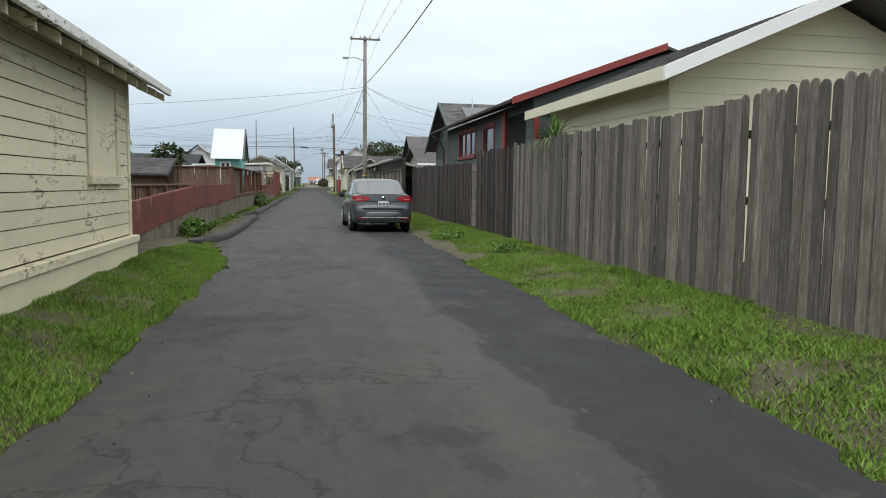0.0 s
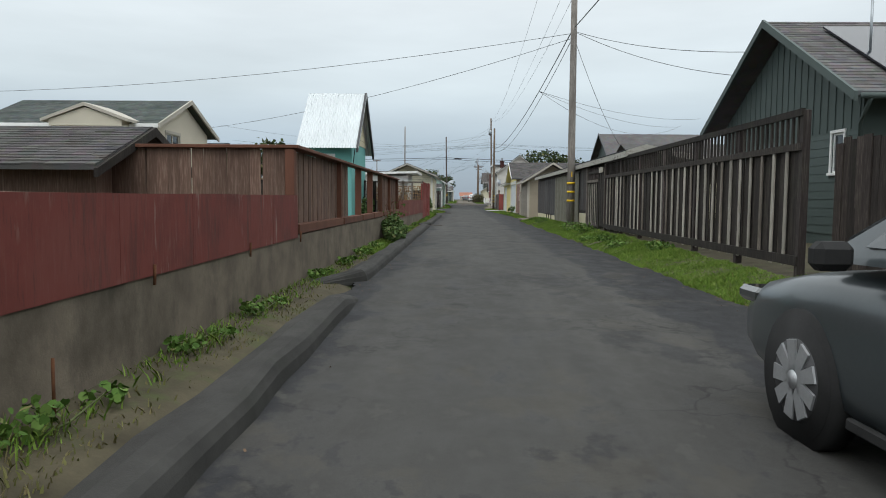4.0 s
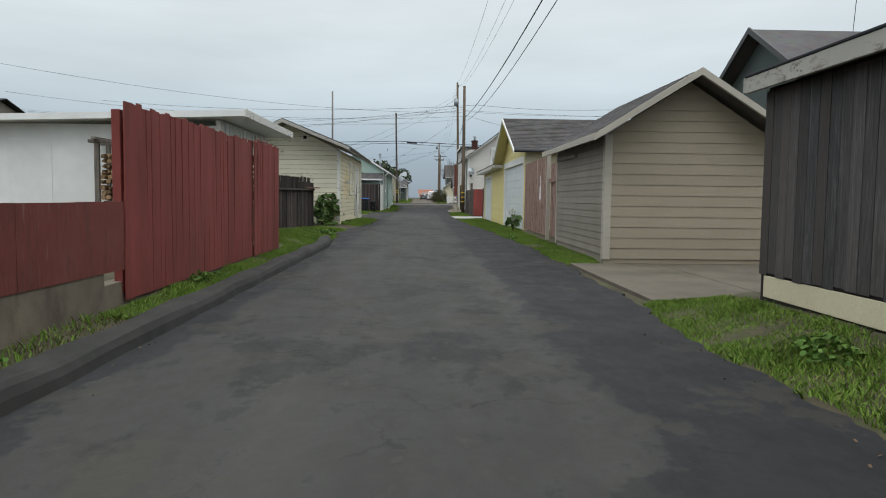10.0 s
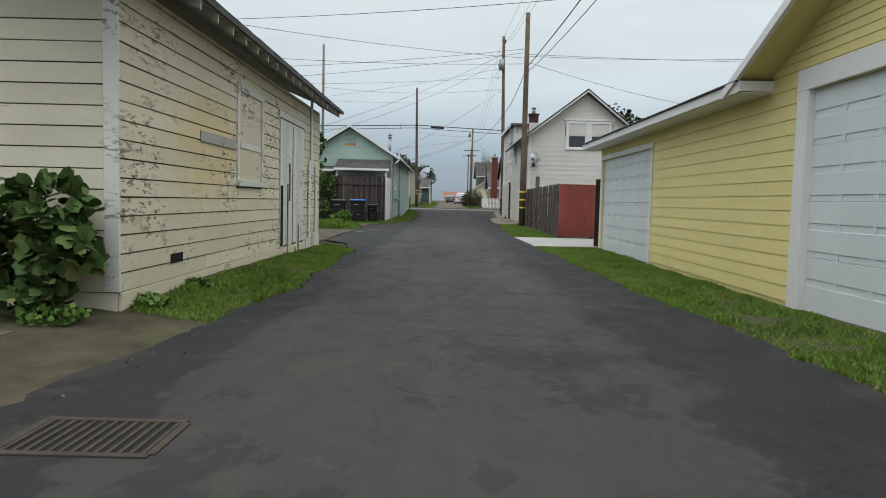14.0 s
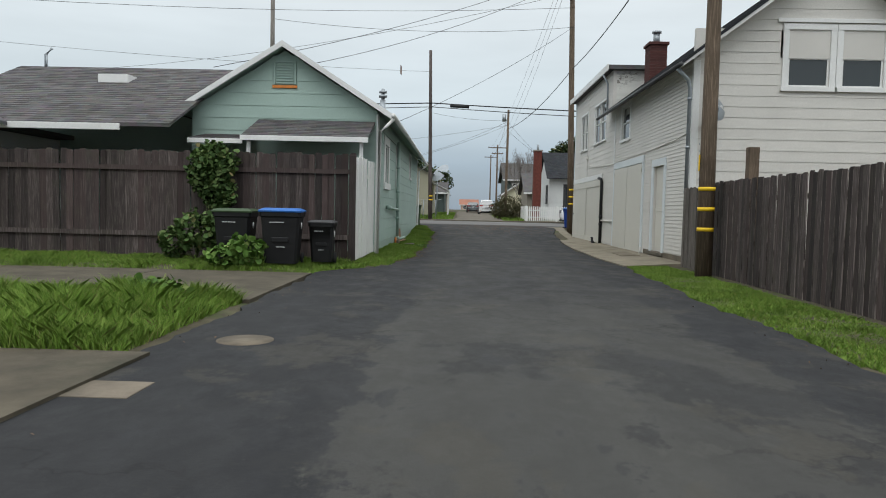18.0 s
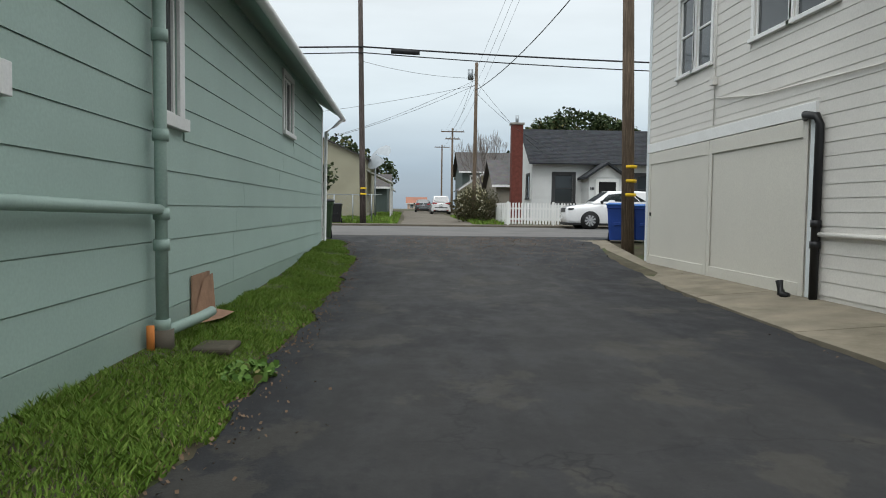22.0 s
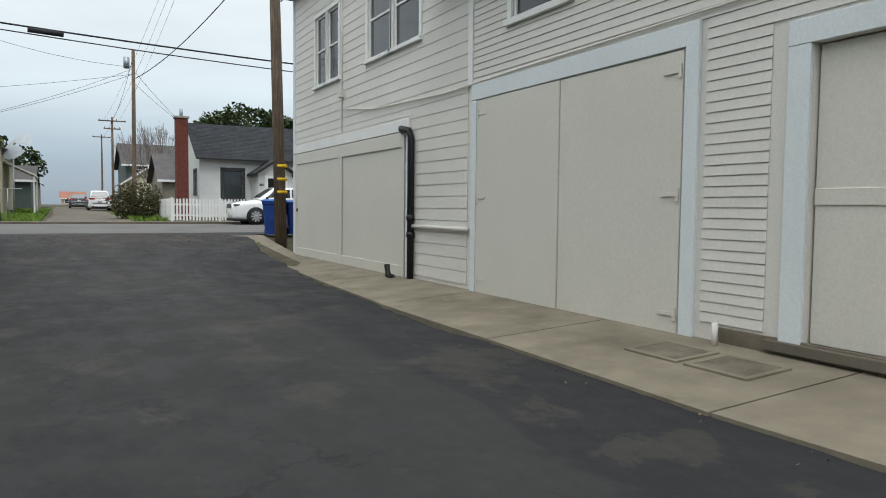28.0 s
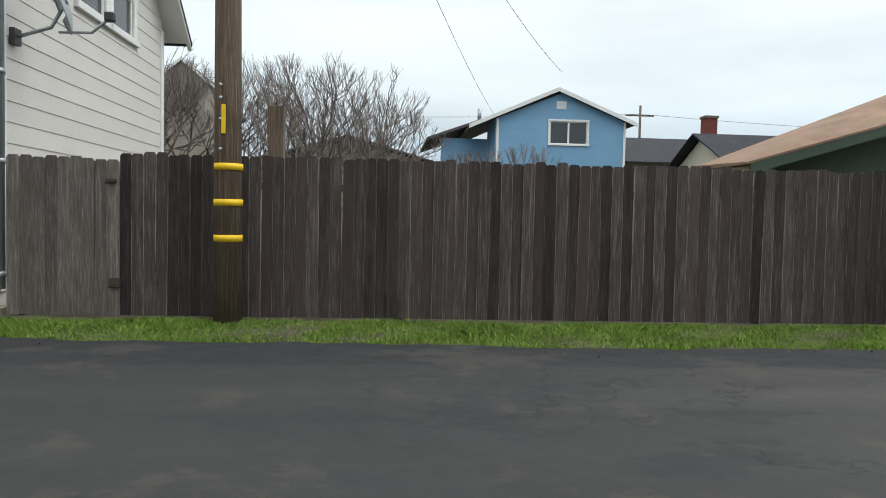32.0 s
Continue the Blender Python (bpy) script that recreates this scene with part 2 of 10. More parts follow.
def red_stain(name):
    """Old red stain on plywood: pale vertical scuffs, brown bare patches, dark runs."""
    m, nt, b, pos = base_mat(name, 0.85)
    big = noise_node(nt, pos, 0.7, 4.0, (1, 1, 1.2), 0.6)
    run = noise_node(nt, pos, 5.5, 6.0, (1, 1, 0.16), 0.68)
    fine = noise_node(nt, pos, 30.0, 5.0, (1, 1, 0.12), 0.7)
    c = ramp(nt, big, [(0.30, (0.100, 0.031, 0.026)), (0.52, (0.165, 0.043, 0.034)), (0.72, (0.178, 0.058, 0.047))])
    c = mixc(nt, span(nt, run, 0.47, 0.32, 0.0, 0.7), c, (0.066, 0.036, 0.030))
    c = mixc(nt, span(nt, fine, 0.54, 0.70, 0.0, 0.45), c, (0.20, 0.085, 0.068))
    c = mixc(nt, span(nt, fine, 0.42, 0.30, 0.0, 0.5), c, (0.07, 0.026, 0.022))
    worn = nt.nodes.new("ShaderNodeMath")
    worn.operation = "MULTIPLY"
    nt.links.new(span(nt, run, 0.57, 0.63), worn.inputs[0])
    nt.links.new(span(nt, noise_node(nt, pos, 1.1, 3.0, (1, 1, 0.8)), 0.48, 0.58, 0.0, 0.75), worn.inputs[1])
    c = mixc(nt, worn.outputs[0], c, (0.25, 0.185, 0.15))
    nt.links.new(c, b.inputs["Base Color"])
    bump(nt, b, fine, 0.35, 0.006)
    return m


def asphalt_mat():
    """Worn alley asphalt: a brown-grey middle, blue-black newer edges, ragged seal patches, scuffs and cracks."""
    m, nt, b, pos = base_mat("asphalt", 0.85, spec=0.22)
    sep = nt.nodes.new("ShaderNodeSeparateXYZ")
    nt.links.new(pos, sep.inputs[0])

    def calc(op, u, v, w=None):
        k = nt.nodes.new("ShaderNodeMath")
        k.operation = op
        for s, q in zip(k.inputs, (u, v, w)):
            if isinstance(q, (int, float)):
                s.default_value = q
            elif q is not None:
                nt.links.new(q, s)
        return k.outputs[0]

    fine = noise_node(nt, pos, 150.0, 3.0, rough=0.7)
    stone = noise_node(nt, pos, 46.0, 4.0, rough=0.8)
    rag = noise_node(nt, pos, 2.2, 9.0, (1.0, 0.6, 1.0), 0.72)
    patch = noise_node(nt, pos, 0.5, 8.0, (1.0, 0.62, 1.0), 0.68)
    big = noise_node(nt, pos, 0.16, 4.0, (1.6, 0.7, 1.0), 0.6)
    lane = noise_node(nt, pos, 1.3, 3.0, (1.0, 0.07, 1.0), 0.5)
    c = ramp(nt, fine, [(0.28, (0.028, 0.0276, 0.0258)), (0.55, (0.050, 0.0492, 0.0458)), (0.76, (0.088, 0.0862, 0.080))])
    c = mixc(nt, span(nt, big, 0.40, 0.62, 0.0, 0.5), c, (0.036, 0.0348, 0.0325))
    c = mixc(nt, span(nt, lane, 0.5, 0.68, 0.0, 0.4), c, (0.072, 0.0695, 0.063))
    c = mixc(nt, span(nt, patch, 0.545, 0.565, 0.0, 0.62), c, (0.0235, 0.0237, 0.0245))
    c = mixc(nt, span(nt, rag, 0.585, 0.605, 0.0, 0.62), c, (0.021, 0.0212, 0.0225))
    c = mixc(nt, span(nt, rag, 0.40, 0.375, 0.0, 0.4), c, (0.074, 0.0718, 0.0655))
    # the newer strips along both edges, wider on the right
    off = calc("ABSOLUTE", calc("ADD", sep.outputs["X"], 0.55), 0.0)
    wob = calc("MULTIPLY_ADD", rag, 1.1, calc("MULTIPLY_ADD", patch, 1.5, off))
    c = mixc(nt, span(nt, wob, 3.02, 3.10, 0.0, 0.8), c, (0.0195, 0.0202, 0.0225))
    newer = calc("MULTIPLY_ADD", rag, 5.0, sep.outputs["Y"])
    c = mixc(nt, span(nt, newer, 85, 88, 0.0, 0.62), c, (0.021, 0.0212, 0.0228))
    worn = noise_node(nt, pos, 0.85, 8.0, (1.0, 0.8, 1.0), 0.7)
    c = mixc(nt, span(nt, worn, 0.555, 0.585, 0.0, 0.45), c, (0.058, 0.0535, 0.044))
    # cracks
    crack = nt.nodes.new("ShaderNodeTexVoronoi")
    crack.feature = "DISTANCE_TO_EDGE"
    crack.inputs["Scale"].default_value = 0.55
    warp = nt.nodes.new("ShaderNodeMixRGB")
    warp.inputs[0].default_value = 0.12
    nz = nt.nodes.new("ShaderNodeTexNoise")
    nz.inputs["Scale"].default_value = 1.7
    nz.inputs["Detail"].default_value = 5.0
    nt.links.new(pos, nz.inputs["Vector"])
    nt.links.new(pos, warp.inputs[1])
    mulv = nt.nodes.new("ShaderNodeVectorMath")
    mulv.operation = "SCALE"
    mulv.inputs["Scale"].default_value = 12.0
    nt.links.new(nz.outputs["Color"], mulv.inputs[0])
    nt.links.new(mulv.outputs[0], warp.inputs[2])
    nt.links.new(warp.outputs[0], crack.inputs["Vector"])
    ck = calc("MULTIPLY", span(nt, crack.outputs["Distance"], 0.004, 0.012, 0.55, 0.0), span(nt, big, 0.44, 0.56))
    c = mixc(nt, ck, c, (0.012, 0.012, 0.012))
    c = mixc(nt, span(nt, stone, 0.63, 0.72, 0.0, 0.55), c, (0.125, 0.118, 0.104))
    c = mixc(nt, span(nt, stone, 0.40, 0.30, 0.0, 0.55), c, (0.014, 0.014, 0.014))
    nt.links.new(c, b.inputs["Base Color"])
    nt.links.new(span(nt, rag, 0.4, 0.66, 0.92, 0.7), b.inputs["Roughness"])
    bump(nt, b, stone, 0.4, 0.006)
    return m


def shingle_mat(name, col, course=0.14):
    m, nt, b, pos = base_mat(name, 0.9)
    n1 = noise_node(nt, pos, 1.2, 4.0)
    n2 = noise_node(nt, pos, 70.0, 2.0)
    br = nt.nodes.new("ShaderNodeTexVoronoi")
    br.inputs["Scale"].default_value = 5.0
    nt.links.new(pos, br.inputs["Vector"])
    c = ramp(nt, n1, [(0.3, tuple(x * 0.75 for x in col)), (0.7, tuple(x * 1.2 for x in col))])
    c = mixc(nt, 0.12, c, br.outputs["Color"], "SOFT_LIGHT")
    c = mixc(nt, span(nt, n2, 0.4, 0.7, 0, 0.4), c, tuple(x * 1.5 for x in col))
    gi = nt.nodes.new("ShaderNodeNewGeometry")
    isl = span(nt, gi.outputs["Random Per Island"], 0, 1, 0.72, 1.24)
    comb = nt.nodes.new("ShaderNodeCombineXYZ")
    for k in range(3):
        nt.links.new(isl, comb.inputs[k])
    c = mixc(nt, 1.0, c, comb.outputs[0], "MULTIPLY")
    nt.links.new(c, b.inputs["Base Color"])
    bump(nt, b, n2, 0.4, 0.005)
    return m


def grass_mat(name, a, b_, c_):
    m, nt, b, pos = base_mat(name, 0.7, spec=0.2)
    gi = nt.nodes.new("ShaderNodeNewGeometry")
    n = noise_node(nt, pos, 1.1, 4.0)
    c = ramp(nt, gi.outputs["Random Per Island"], [(0.0, a), (0.55, b_), (0.93, c_), (1.0, (0.22, 0.18, 0.08))])
    c = mixc(nt, span(nt, n, 0.45, 0.7, 0.0, 0.6), c, tuple(x * 0.62 for x in a))
    n2 = noise_node(nt, pos, 3.4, 5.0)
    c = mixc(nt, span(nt, n2, 0.58, 0.74, 0.0, 0.4), c, (c_[0] * 1.1, c_[1] * 0.9, c_[2]))
    nt.links.new(c, b.inputs["Base Color"])
    b.inputs["Subsurface Weight"].default_value = 0.0
    return m


def glass_mat():
    m, nt, b, pos = base_mat("window_glass", 0.06, spec=0.6)
    b.inputs["Base Color"].default_value = (0.035, 0.042, 0.045, 1)
    n = noise_node(nt, pos, 1.5, 2.0)
    bump(nt, b, n, 0.03, 0.01)
    return m


M = {
    "asphalt": asphalt_mat(),
    "kerb": surf("worn_kerb_asphalt", (0.038, 0.037, 0.034), 0.9, 0.35, 2.6, 90, 0.6, dirt=(0.026, 0.028, 0.022), dirt_amt=0.8),
    "street": surf("street_asphalt", (0.12, 0.115, 0.11), 0.85, 0.2, 0.6, 120, 0.3),
    "dirt": surf("damp_soil", (0.072, 0.062, 0.038), 0.95, 0.4, 2.6, 40, 0.7, dirt=(0.062, 0.095, 0.022), dirt_amt=0.95),
    "conc": surf("concrete", (0.130, 0.113, 0.089), 0.9, 0.25, 1.1, 90, 0.35, dirt=(0.066, 0.060, 0.045), dirt_amt=0.75),
    "conc_dk": surf("mossy_old_concrete", (0.078, 0.066, 0.047), 0.92, 0.4, 1.9, 90, 0.4, dirt=(0.036, 0.036, 0.022), dirt_amt=0.85),
    "conc_tan": surf("worn_tan_concrete", (0.205, 0.178, 0.132), 0.9, 0.28, 1.6, 90, 0.35, dirt=(0.098, 0.086, 0.058), dirt_amt=0.8),
    "conc_new": surf("pale_concrete", (0.365, 0.357, 0.336), 0.9, 0.1, 1.0, 90, 0.2),
    "conc_old": surf("stained_concrete_wall", (0.165, 0.138, 0.105), 0.95, 0.35, 2.2, 60, 0.5, dirt=(0.062, 0.054, 0.040), dirt_amt=0.85),
    "cream_worn": peeling("worn_pale_cream_paint", (0.70, 0.66, 0.52), (0.24, 0.20, 0.15), 0.28),
    "cream_peel": peeling("peeling_cream_paint", (0.70, 0.64, 0.455), (0.24, 0.19, 0.14), 0.42),
    "cream_peel2": peeling("peeling_yellowed_cream_paint", (0.74, 0.68, 0.50), (0.20, 0.16, 0.12), 0.7, blot=((-3.95, 60.1, 1.95), (1.0, 1.5, 0.85), (0.66, 0.52, 0.28))),
    "white_peel": peeling("peeling_white_paint", (0.74, 0.73, 0.68), (0.2, 0.17, 0.14), 0.6),
    "cream": surf("cream_paint", (0.70, 0.66, 0.49), 0.6, 0.06, 0.6, 30, 0.06, obj=0.03),
    "aqua": surf("turquoise_stucco", (0.17, 0.46, 0.43), 0.7, 0.10, 0.5, 60, 0.15),
    "cream_side": surf("cream_lap_siding", (0.62, 0.57, 0.40), 0.65, 0.08, 1.0, 40, 0.1, obj=0.05),
    "tan": surf("tan_lap_siding", (0.312, 0.27, 0.202), 0.65, 0.08, 0.8, 40, 0.1, obj=0.04),
    "tan_dk": surf("darker_tan_siding", (0.26, 0.235, 0.195), 0.75, 0.14, 0.8, 40, 0.15, obj=0.07),
    "tan_trim": surf("tan_trim_paint", (0.42, 0.39, 0.33), 0.6, 0.1, 1.0, 40, 0.1),
    "yellow": surf("yellow_paint", (0.77, 0.67, 0.29), 0.6, 0.05, 0.7, 40, 0.06, obj=0.03),
    "white": surf("white_paint", (0.78, 0.78, 0.76), 0.5, 0.05, 1.0, 40, 0.06, dirt=(0.55, 0.53, 0.48), dirt_amt=0.3),
    "offwhite": surf("off_white_siding", (0.655, 0.63, 0.585), 0.6, 0.05, 0.7, 40, 0.06, obj=0.025),
    "doorcream": surf("cream_door_paint", (0.625, 0.60, 0.535), 0.55, 0.04, 0.6, 40, 0.05),
    "bluewhite": surf("cool_white_trim", (0.68, 0.72, 0.73), 0.55, 0.05, 1.0, 40, 0.06),
    "shedwhite": surf("chalky_white_paint", (0.76, 0.77, 0.755), 0.7, 0.08, 1.4, 40, 0.1, obj=0.03, dirt=(0.5, 0.5, 0.46), dirt_amt=0.35),
    "whiteside": surf("white_siding", (0.66, 0.67, 0.66), 0.6, 0.06, 0.8, 40, 0.06, obj=0.03),
    "seagreen": surf("sea_green_siding", (0.37, 0.485, 0.432), 0.6, 0.06, 0.6, 40, 0.08, obj=0.03),
    "pipegreen": surf("sea_green_pipe_paint", (0.32, 0.42, 0.37), 0.45, 0.06, 1.0, 40, 0.05),
    "slate": surf("slate_grey_siding", (0.075, 0.098, 0.092), 0.65, 0.08, 0.8, 40, 0.1, obj=0.05),
    "redtrim": surf("dark_red_trim", (0.24, 0.045, 0.04), 0.55, 0.1, 1.0, 40, 0.08),
    "redboard": red_stain("faded_red_boards"),
    "redtall": surf("red_stained_boards", (0.215, 0.050, 0.042), 0.8, 0.28, 1.1, 30, 0.25, stretch=(1, 1, 0.3), obj=0.08, dirt=(0.12, 0.05, 0.042), dirt_amt=0.5),
    "redwood": surf("redwood_posts", (0.13, 0.055, 0.034), 0.8, 0.25, 2.0, 30, 0.3, stretch=(1, 1, 0.2), obj=0.12),
    "fence": weathered("weathered_fence_boards", (0.140, 0.120, 0.102), (0.285, 0.255, 0.222), 0.45, 0.35),
    "fence_dk": weathered("dark_weathered_boards", (0.054, 0.042, 0.039), (0.150, 0.127, 0.116), 0.5, 0.22, (9, 9, 0.45), tone=(0.055, 0.036, 0.034)),
    # board edges painted paler, as if catching the sky
    "fence_edge": weathered("dark_boards_with_lit_edges", (0.050, 0.040, 0.037), (0.135, 0.114, 0.104), 0.5, 0.22, (9, 9, 0.45), tone=(0.052, 0.035, 0.033), edge=0.071),
    "fence_md": weathered("mid_weathered_boards", (0.115, 0.098, 0.086), (0.235, 0.21, 0.19), 0.3, 0.3),
    "fence_old": weathered("blackened_brown_boards", (0.040, 0.031, 0.027), (0.105, 0.086, 0.075), 0.5, 0.2),
    "fence_gr": weathered("grey_weathered_boards", (0.165, 0.14, 0.115), (0.34, 0.30, 0.255), 0.3, 0.3),
    "brownfence": weathered("red_brown_boards", (0.145, 0.088, 0.065), (0.26, 0.185, 0.145), 0.2, 0.1),
    "black": weathered("blackened_boards", (0.026, 0.021, 0.018), (0.075, 0.062, 0.052), 0.35, 0.2),
    "slatboard": weathered("pale_slats", (0.36, 0.33, 0.28), (0.55, 0.52, 0.45), 0.25, 0.1),
    "darkpanel": weathered("grey_plank_wall", (0.070, 0.067, 0.068), (0.15, 0.142, 0.14), 0.3, 0.1, tone=(0.070, 0.058, 0.052)),
    "greydoor": weathered("grey_green_plank_doors", (0.165, 0.158, 0.122), (0.30, 0.29, 0.23), 0.12, 0.45),
    "pink": peeling("faded_pink_boards", (0.33, 0.21, 0.175), (0.15, 0.10, 0.08), 1.35, None, 0.85, (2.6, 2.6, 0.5)),
    "shingle": shingle_mat("dark_shingles", (0.066, 0.062, 0.06)),
    "shingle_g": shingle_mat("grey_shingles", (0.088, 0.083, 0.083)),
    "shingle_s": shingle_mat("green_grey_shingles", (0.060, 0.071, 0.066)),
    "shingle_b": shingle_mat("black_shingles", (0.023, 0.025, 0.029)),
    "shingle_t": shingle_mat("brown_shingles", (0.2, 0.13, 0.09)),
    "fascia": peeling("weathered_fascia_paint", (0.42, 0.405, 0.36), (0.15, 0.125, 0.10), 0.8),
    "metalroof": surf("galvanised_sheet", (0.62, 0.66, 0.67), 0.45, 0.08, 1.2, 30, 0.05, metal=0.15),
    "galv": surf("galvanised_pipe", (0.34, 0.37, 0.39), 0.45, 0.12, 4.0, 40, 0.1, metal=0.6),
    "steel": surf("bright_steel", (0.6, 0.6, 0.6), 0.35, 0.1, 4.0, 40, 0.05, metal=0.9),
    "pole": weathered("pole_wood", (0.13, 0.094, 0.066), (0.27, 0.205, 0.15), 0.15, 0.12, (7, 7, 0.35)),
    "pole_g": weathered("grey_pole_wood", (0.205, 0.185, 0.165), (0.37, 0.345, 0.31), 0.12, 0.1, (7, 7, 0.35)),
    "bandyel": surf("yellow_marker_band", (0.80, 0.52, 0.02), 0.5, 0.08, 4, 40, 0.05),
    "wire": surf("black_cable", (0.018, 0.018, 0.02), 0.6, 0.1, 4, 40, 0),
    "rubber": surf("black_rubber", (0.018, 0.018, 0.018), 0.8, 0.2, 8, 80, 0.15),
    "blackplas": surf("black_plastic", (0.013, 0.013, 0.014), 0.5, 0.2, 3, 60, 0.08),
    "blackpipe": surf("black_pipe", (0.016, 0.016, 0.017), 0.4, 0.2, 3, 60, 0.05),
    "lidblue": surf("blue_plastic_lid", (0.025, 0.13, 0.42), 0.45, 0.12, 3, 60, 0.05),
    "binblue": surf("blue_plastic", (0.02, 0.06, 0.27), 0.45, 0.12, 3, 60, 0.05),
    "lidgreen": surf("dark_green_plastic_lid", (0.045, 0.075, 0.035), 0.5, 0.15, 3, 60, 0.05),
    "lidgrey": surf("dark_grey_plastic_lid", (0.05, 0.05, 0.052), 0.5, 0.15, 3, 60, 0.05),
    "label": surf("pale_print", (0.6, 0.6, 0.6), 0.6, 0.05, 3, 60, 0),
    "glass": glass_mat(),
    "curtain": surf("pale_curtain", (0.5, 0.5, 0.47), 0.9, 0.15, 6, 60, 0.1, stretch=(1, 1, 0.1)),
    # near-black, mostly for sheets that paint shade in gaps and openings
    "dark": surf("dark_interior", (0.012, 0.012, 0.012), 0.95, 0.2, 2, 30, 0),
    # dark brown backing that paints shade into the joints between siding boards
    "joint_shade": surf("painted_joint_shade", (0.07, 0.06, 0.045), 0.95, 0.3, 2, 40, 0.1),
    "brick_dk": surf("dark_old_brick", (0.085, 0.034, 0.030), 0.9, 0.3, 5, 60, 0.3, obj=0.2),
    "brick": surf("red_brick", (0.15, 0.045, 0.034), 0.9, 0.25, 5, 60, 0.3, obj=0.2),
    "mortar": surf("mortar", (0.3, 0.28, 0.25), 0.95, 0.1, 5, 60, 0.2),
    "rust": surf("rusty_iron", (0.16, 0.07, 0.035), 0.85, 0.35, 8, 60, 0.3, metal=0.2),
    "iron": surf("cast_iron_grate", (0.075, 0.06, 0.048), 0.75, 0.3, 8, 60, 0.3, metal=0.4),
    "orange": surf("orange_plastic", (0.65, 0.22, 0.05), 0.6, 0.2, 3, 40, 0.1),
    "cardboard": surf("weathered_cardboard", (0.33, 0.2, 0.13), 0.9, 0.3, 3, 40, 0.2),
    "logend": surf("split_log_faces", (0.27, 0.175, 0.095), 0.9, 0.3, 6, 60, 0.3, obj=0.5),
    "bark": surf("tree_bark", (0.095, 0.08, 0.068), 0.95, 0.3, 5, 40, 0.5, stretch=(1, 1, 0.4)),
    "twig": surf("bare_twigs", (0.20, 0.175, 0.16), 0.95, 0.25, 5, 40, 0.0),
    "twig_dk": surf("dark_bare_twigs", (0.062, 0.048, 0.042), 0.95, 0.25, 5, 40, 0.0),
    "bluehouse": surf("sky_blue_siding", (0.185, 0.36, 0.53), 0.6, 0.06, 0.6, 40, 0.06, obj=0.02),
    "darkgreen": surf("dark_green_wall", (0.05, 0.075, 0.055), 0.7, 0.1, 0.6, 40, 0.06),
    "tanwall": surf("olive_tan_stucco", (0.36, 0.34, 0.25), 0.8, 0.08, 0.6, 60, 0.15),
    "beige": surf("beige_stucco", (0.58, 0.53, 0.43), 0.8, 0.06, 0.5, 60, 0.12),
    "peach": surf("peach_stucco", (0.64, 0.45, 0.34), 0.8, 0.06, 0.5, 60, 0.12),
    "terracotta": surf("orange_roof", (0.30, 0.135, 0.09), 0.85, 0.12, 0.6, 40, 0.1),
    "brownbush": grass_mat("half_bare_bush_leaves", (0.050, 0.050, 0.022), (0.078, 0.072, 0.034), (0.11, 0.10, 0.05)),
    "drygrass": grass_mat("half_dead_grass", (0.10, 0.095, 0.035), (0.14, 0.15, 0.045), (0.24, 0.20, 0.10)),
    "grass": grass_mat("grass_blades", (0.115, 0.205, 0.028), (0.165, 0.28, 0.040), (0.24, 0.33, 0.07)),
    "weed": grass_mat("weed_leaves", (0.06, 0.125, 0.022), (0.10, 0.19, 0.035), (0.16, 0.25, 0.06)),
    "bush": grass_mat("bush_leaves", (0.045, 0.085, 0.024), (0.075, 0.135, 0.036), (0.13, 0.18, 0.06)),
    "tree": grass_mat("tree_leaves", (0.022, 0.04, 0.014), (0.04, 0.06, 0.02), (0.065, 0.085, 0.03)),
    "stem": surf("green_stems", (0.09, 0.11, 0.04), 0.8, 0.2, 5, 40, 0.0),
    "petal": surf("white_petals", (0.8, 0.8, 0.74), 0.6, 0.05, 5, 40, 0.0),
    "carpaint": surf("dark_grey_car_paint", (0.050, 0.060, 0.064), 0.30, 0.05, 1, 30, 0.0, metal=0.25, spec=0.5),
    "carwhite": surf("white_car_paint", (0.75, 0.75, 0.75), 0.25, 0.03, 1, 30, 0.0, spec=0.5),
    "chrome": surf("chrome", (0.75, 0.75, 0.76), 0.15, 0.05, 3, 40, 0, metal=1.0),
    "alloy": surf("silver_wheel_cover", (0.42, 0.43, 0.44), 0.4, 0.08, 3, 40, 0, metal=0.6),
    "carglass": surf("car_glass", (0.03, 0.036, 0.038), 0.05, 0.05, 1, 30, 0.0, spec=1.0),
    "lampred": surf("red_lamp_lens", (0.34, 0.010, 0.014), 0.2, 0.1, 6, 40, 0, spec=0.6),
    "plate": surf("number_plate_white", (0.7, 0.7, 0.7), 0.5, 0.04, 3, 40, 0),
    "plateink": surf("plate_ink", (0.02, 0.03, 0.09), 0.5, 0.04, 3, 40, 0),
    "solar": surf("solar_panel", (0.02, 0.022, 0.03), 0.25, 0.1, 2, 30, 0.0, spec=0.6),
    "leaflitter": surf("dead_leaves", (0.15, 0.098, 0.062), 0.9, 0.35, 6, 40, 0.1),
}

for k_, w_ in (("carpaint", 0.35), ("carwhite", 1.0), ("carglass", 1.0)):
    M[k_].node_tree.nodes["Principled BSDF"].inputs["Coat Weight"].default_value = w_

# ---- shaping helpers ----


def link(name, mesh, material, parent=None, label=""):
    ob = new(name, mesh)
    if material is not None and not mesh.materials:
        mesh.materials.append(M[material] if isinstance(material, str) else material)
    if parent is not None:
        ob.parent = parent
    if label:
        ob["label"] = label
    return ob


def part(name, bm, material, parent=None, label="", smooth=False):
    me = bpy.data.meshes.new(name)
    bm.to_mesh(me)
    bm.free()
    if smooth:
        me.shade_smooth()
    return link(name, me, material, parent, label)


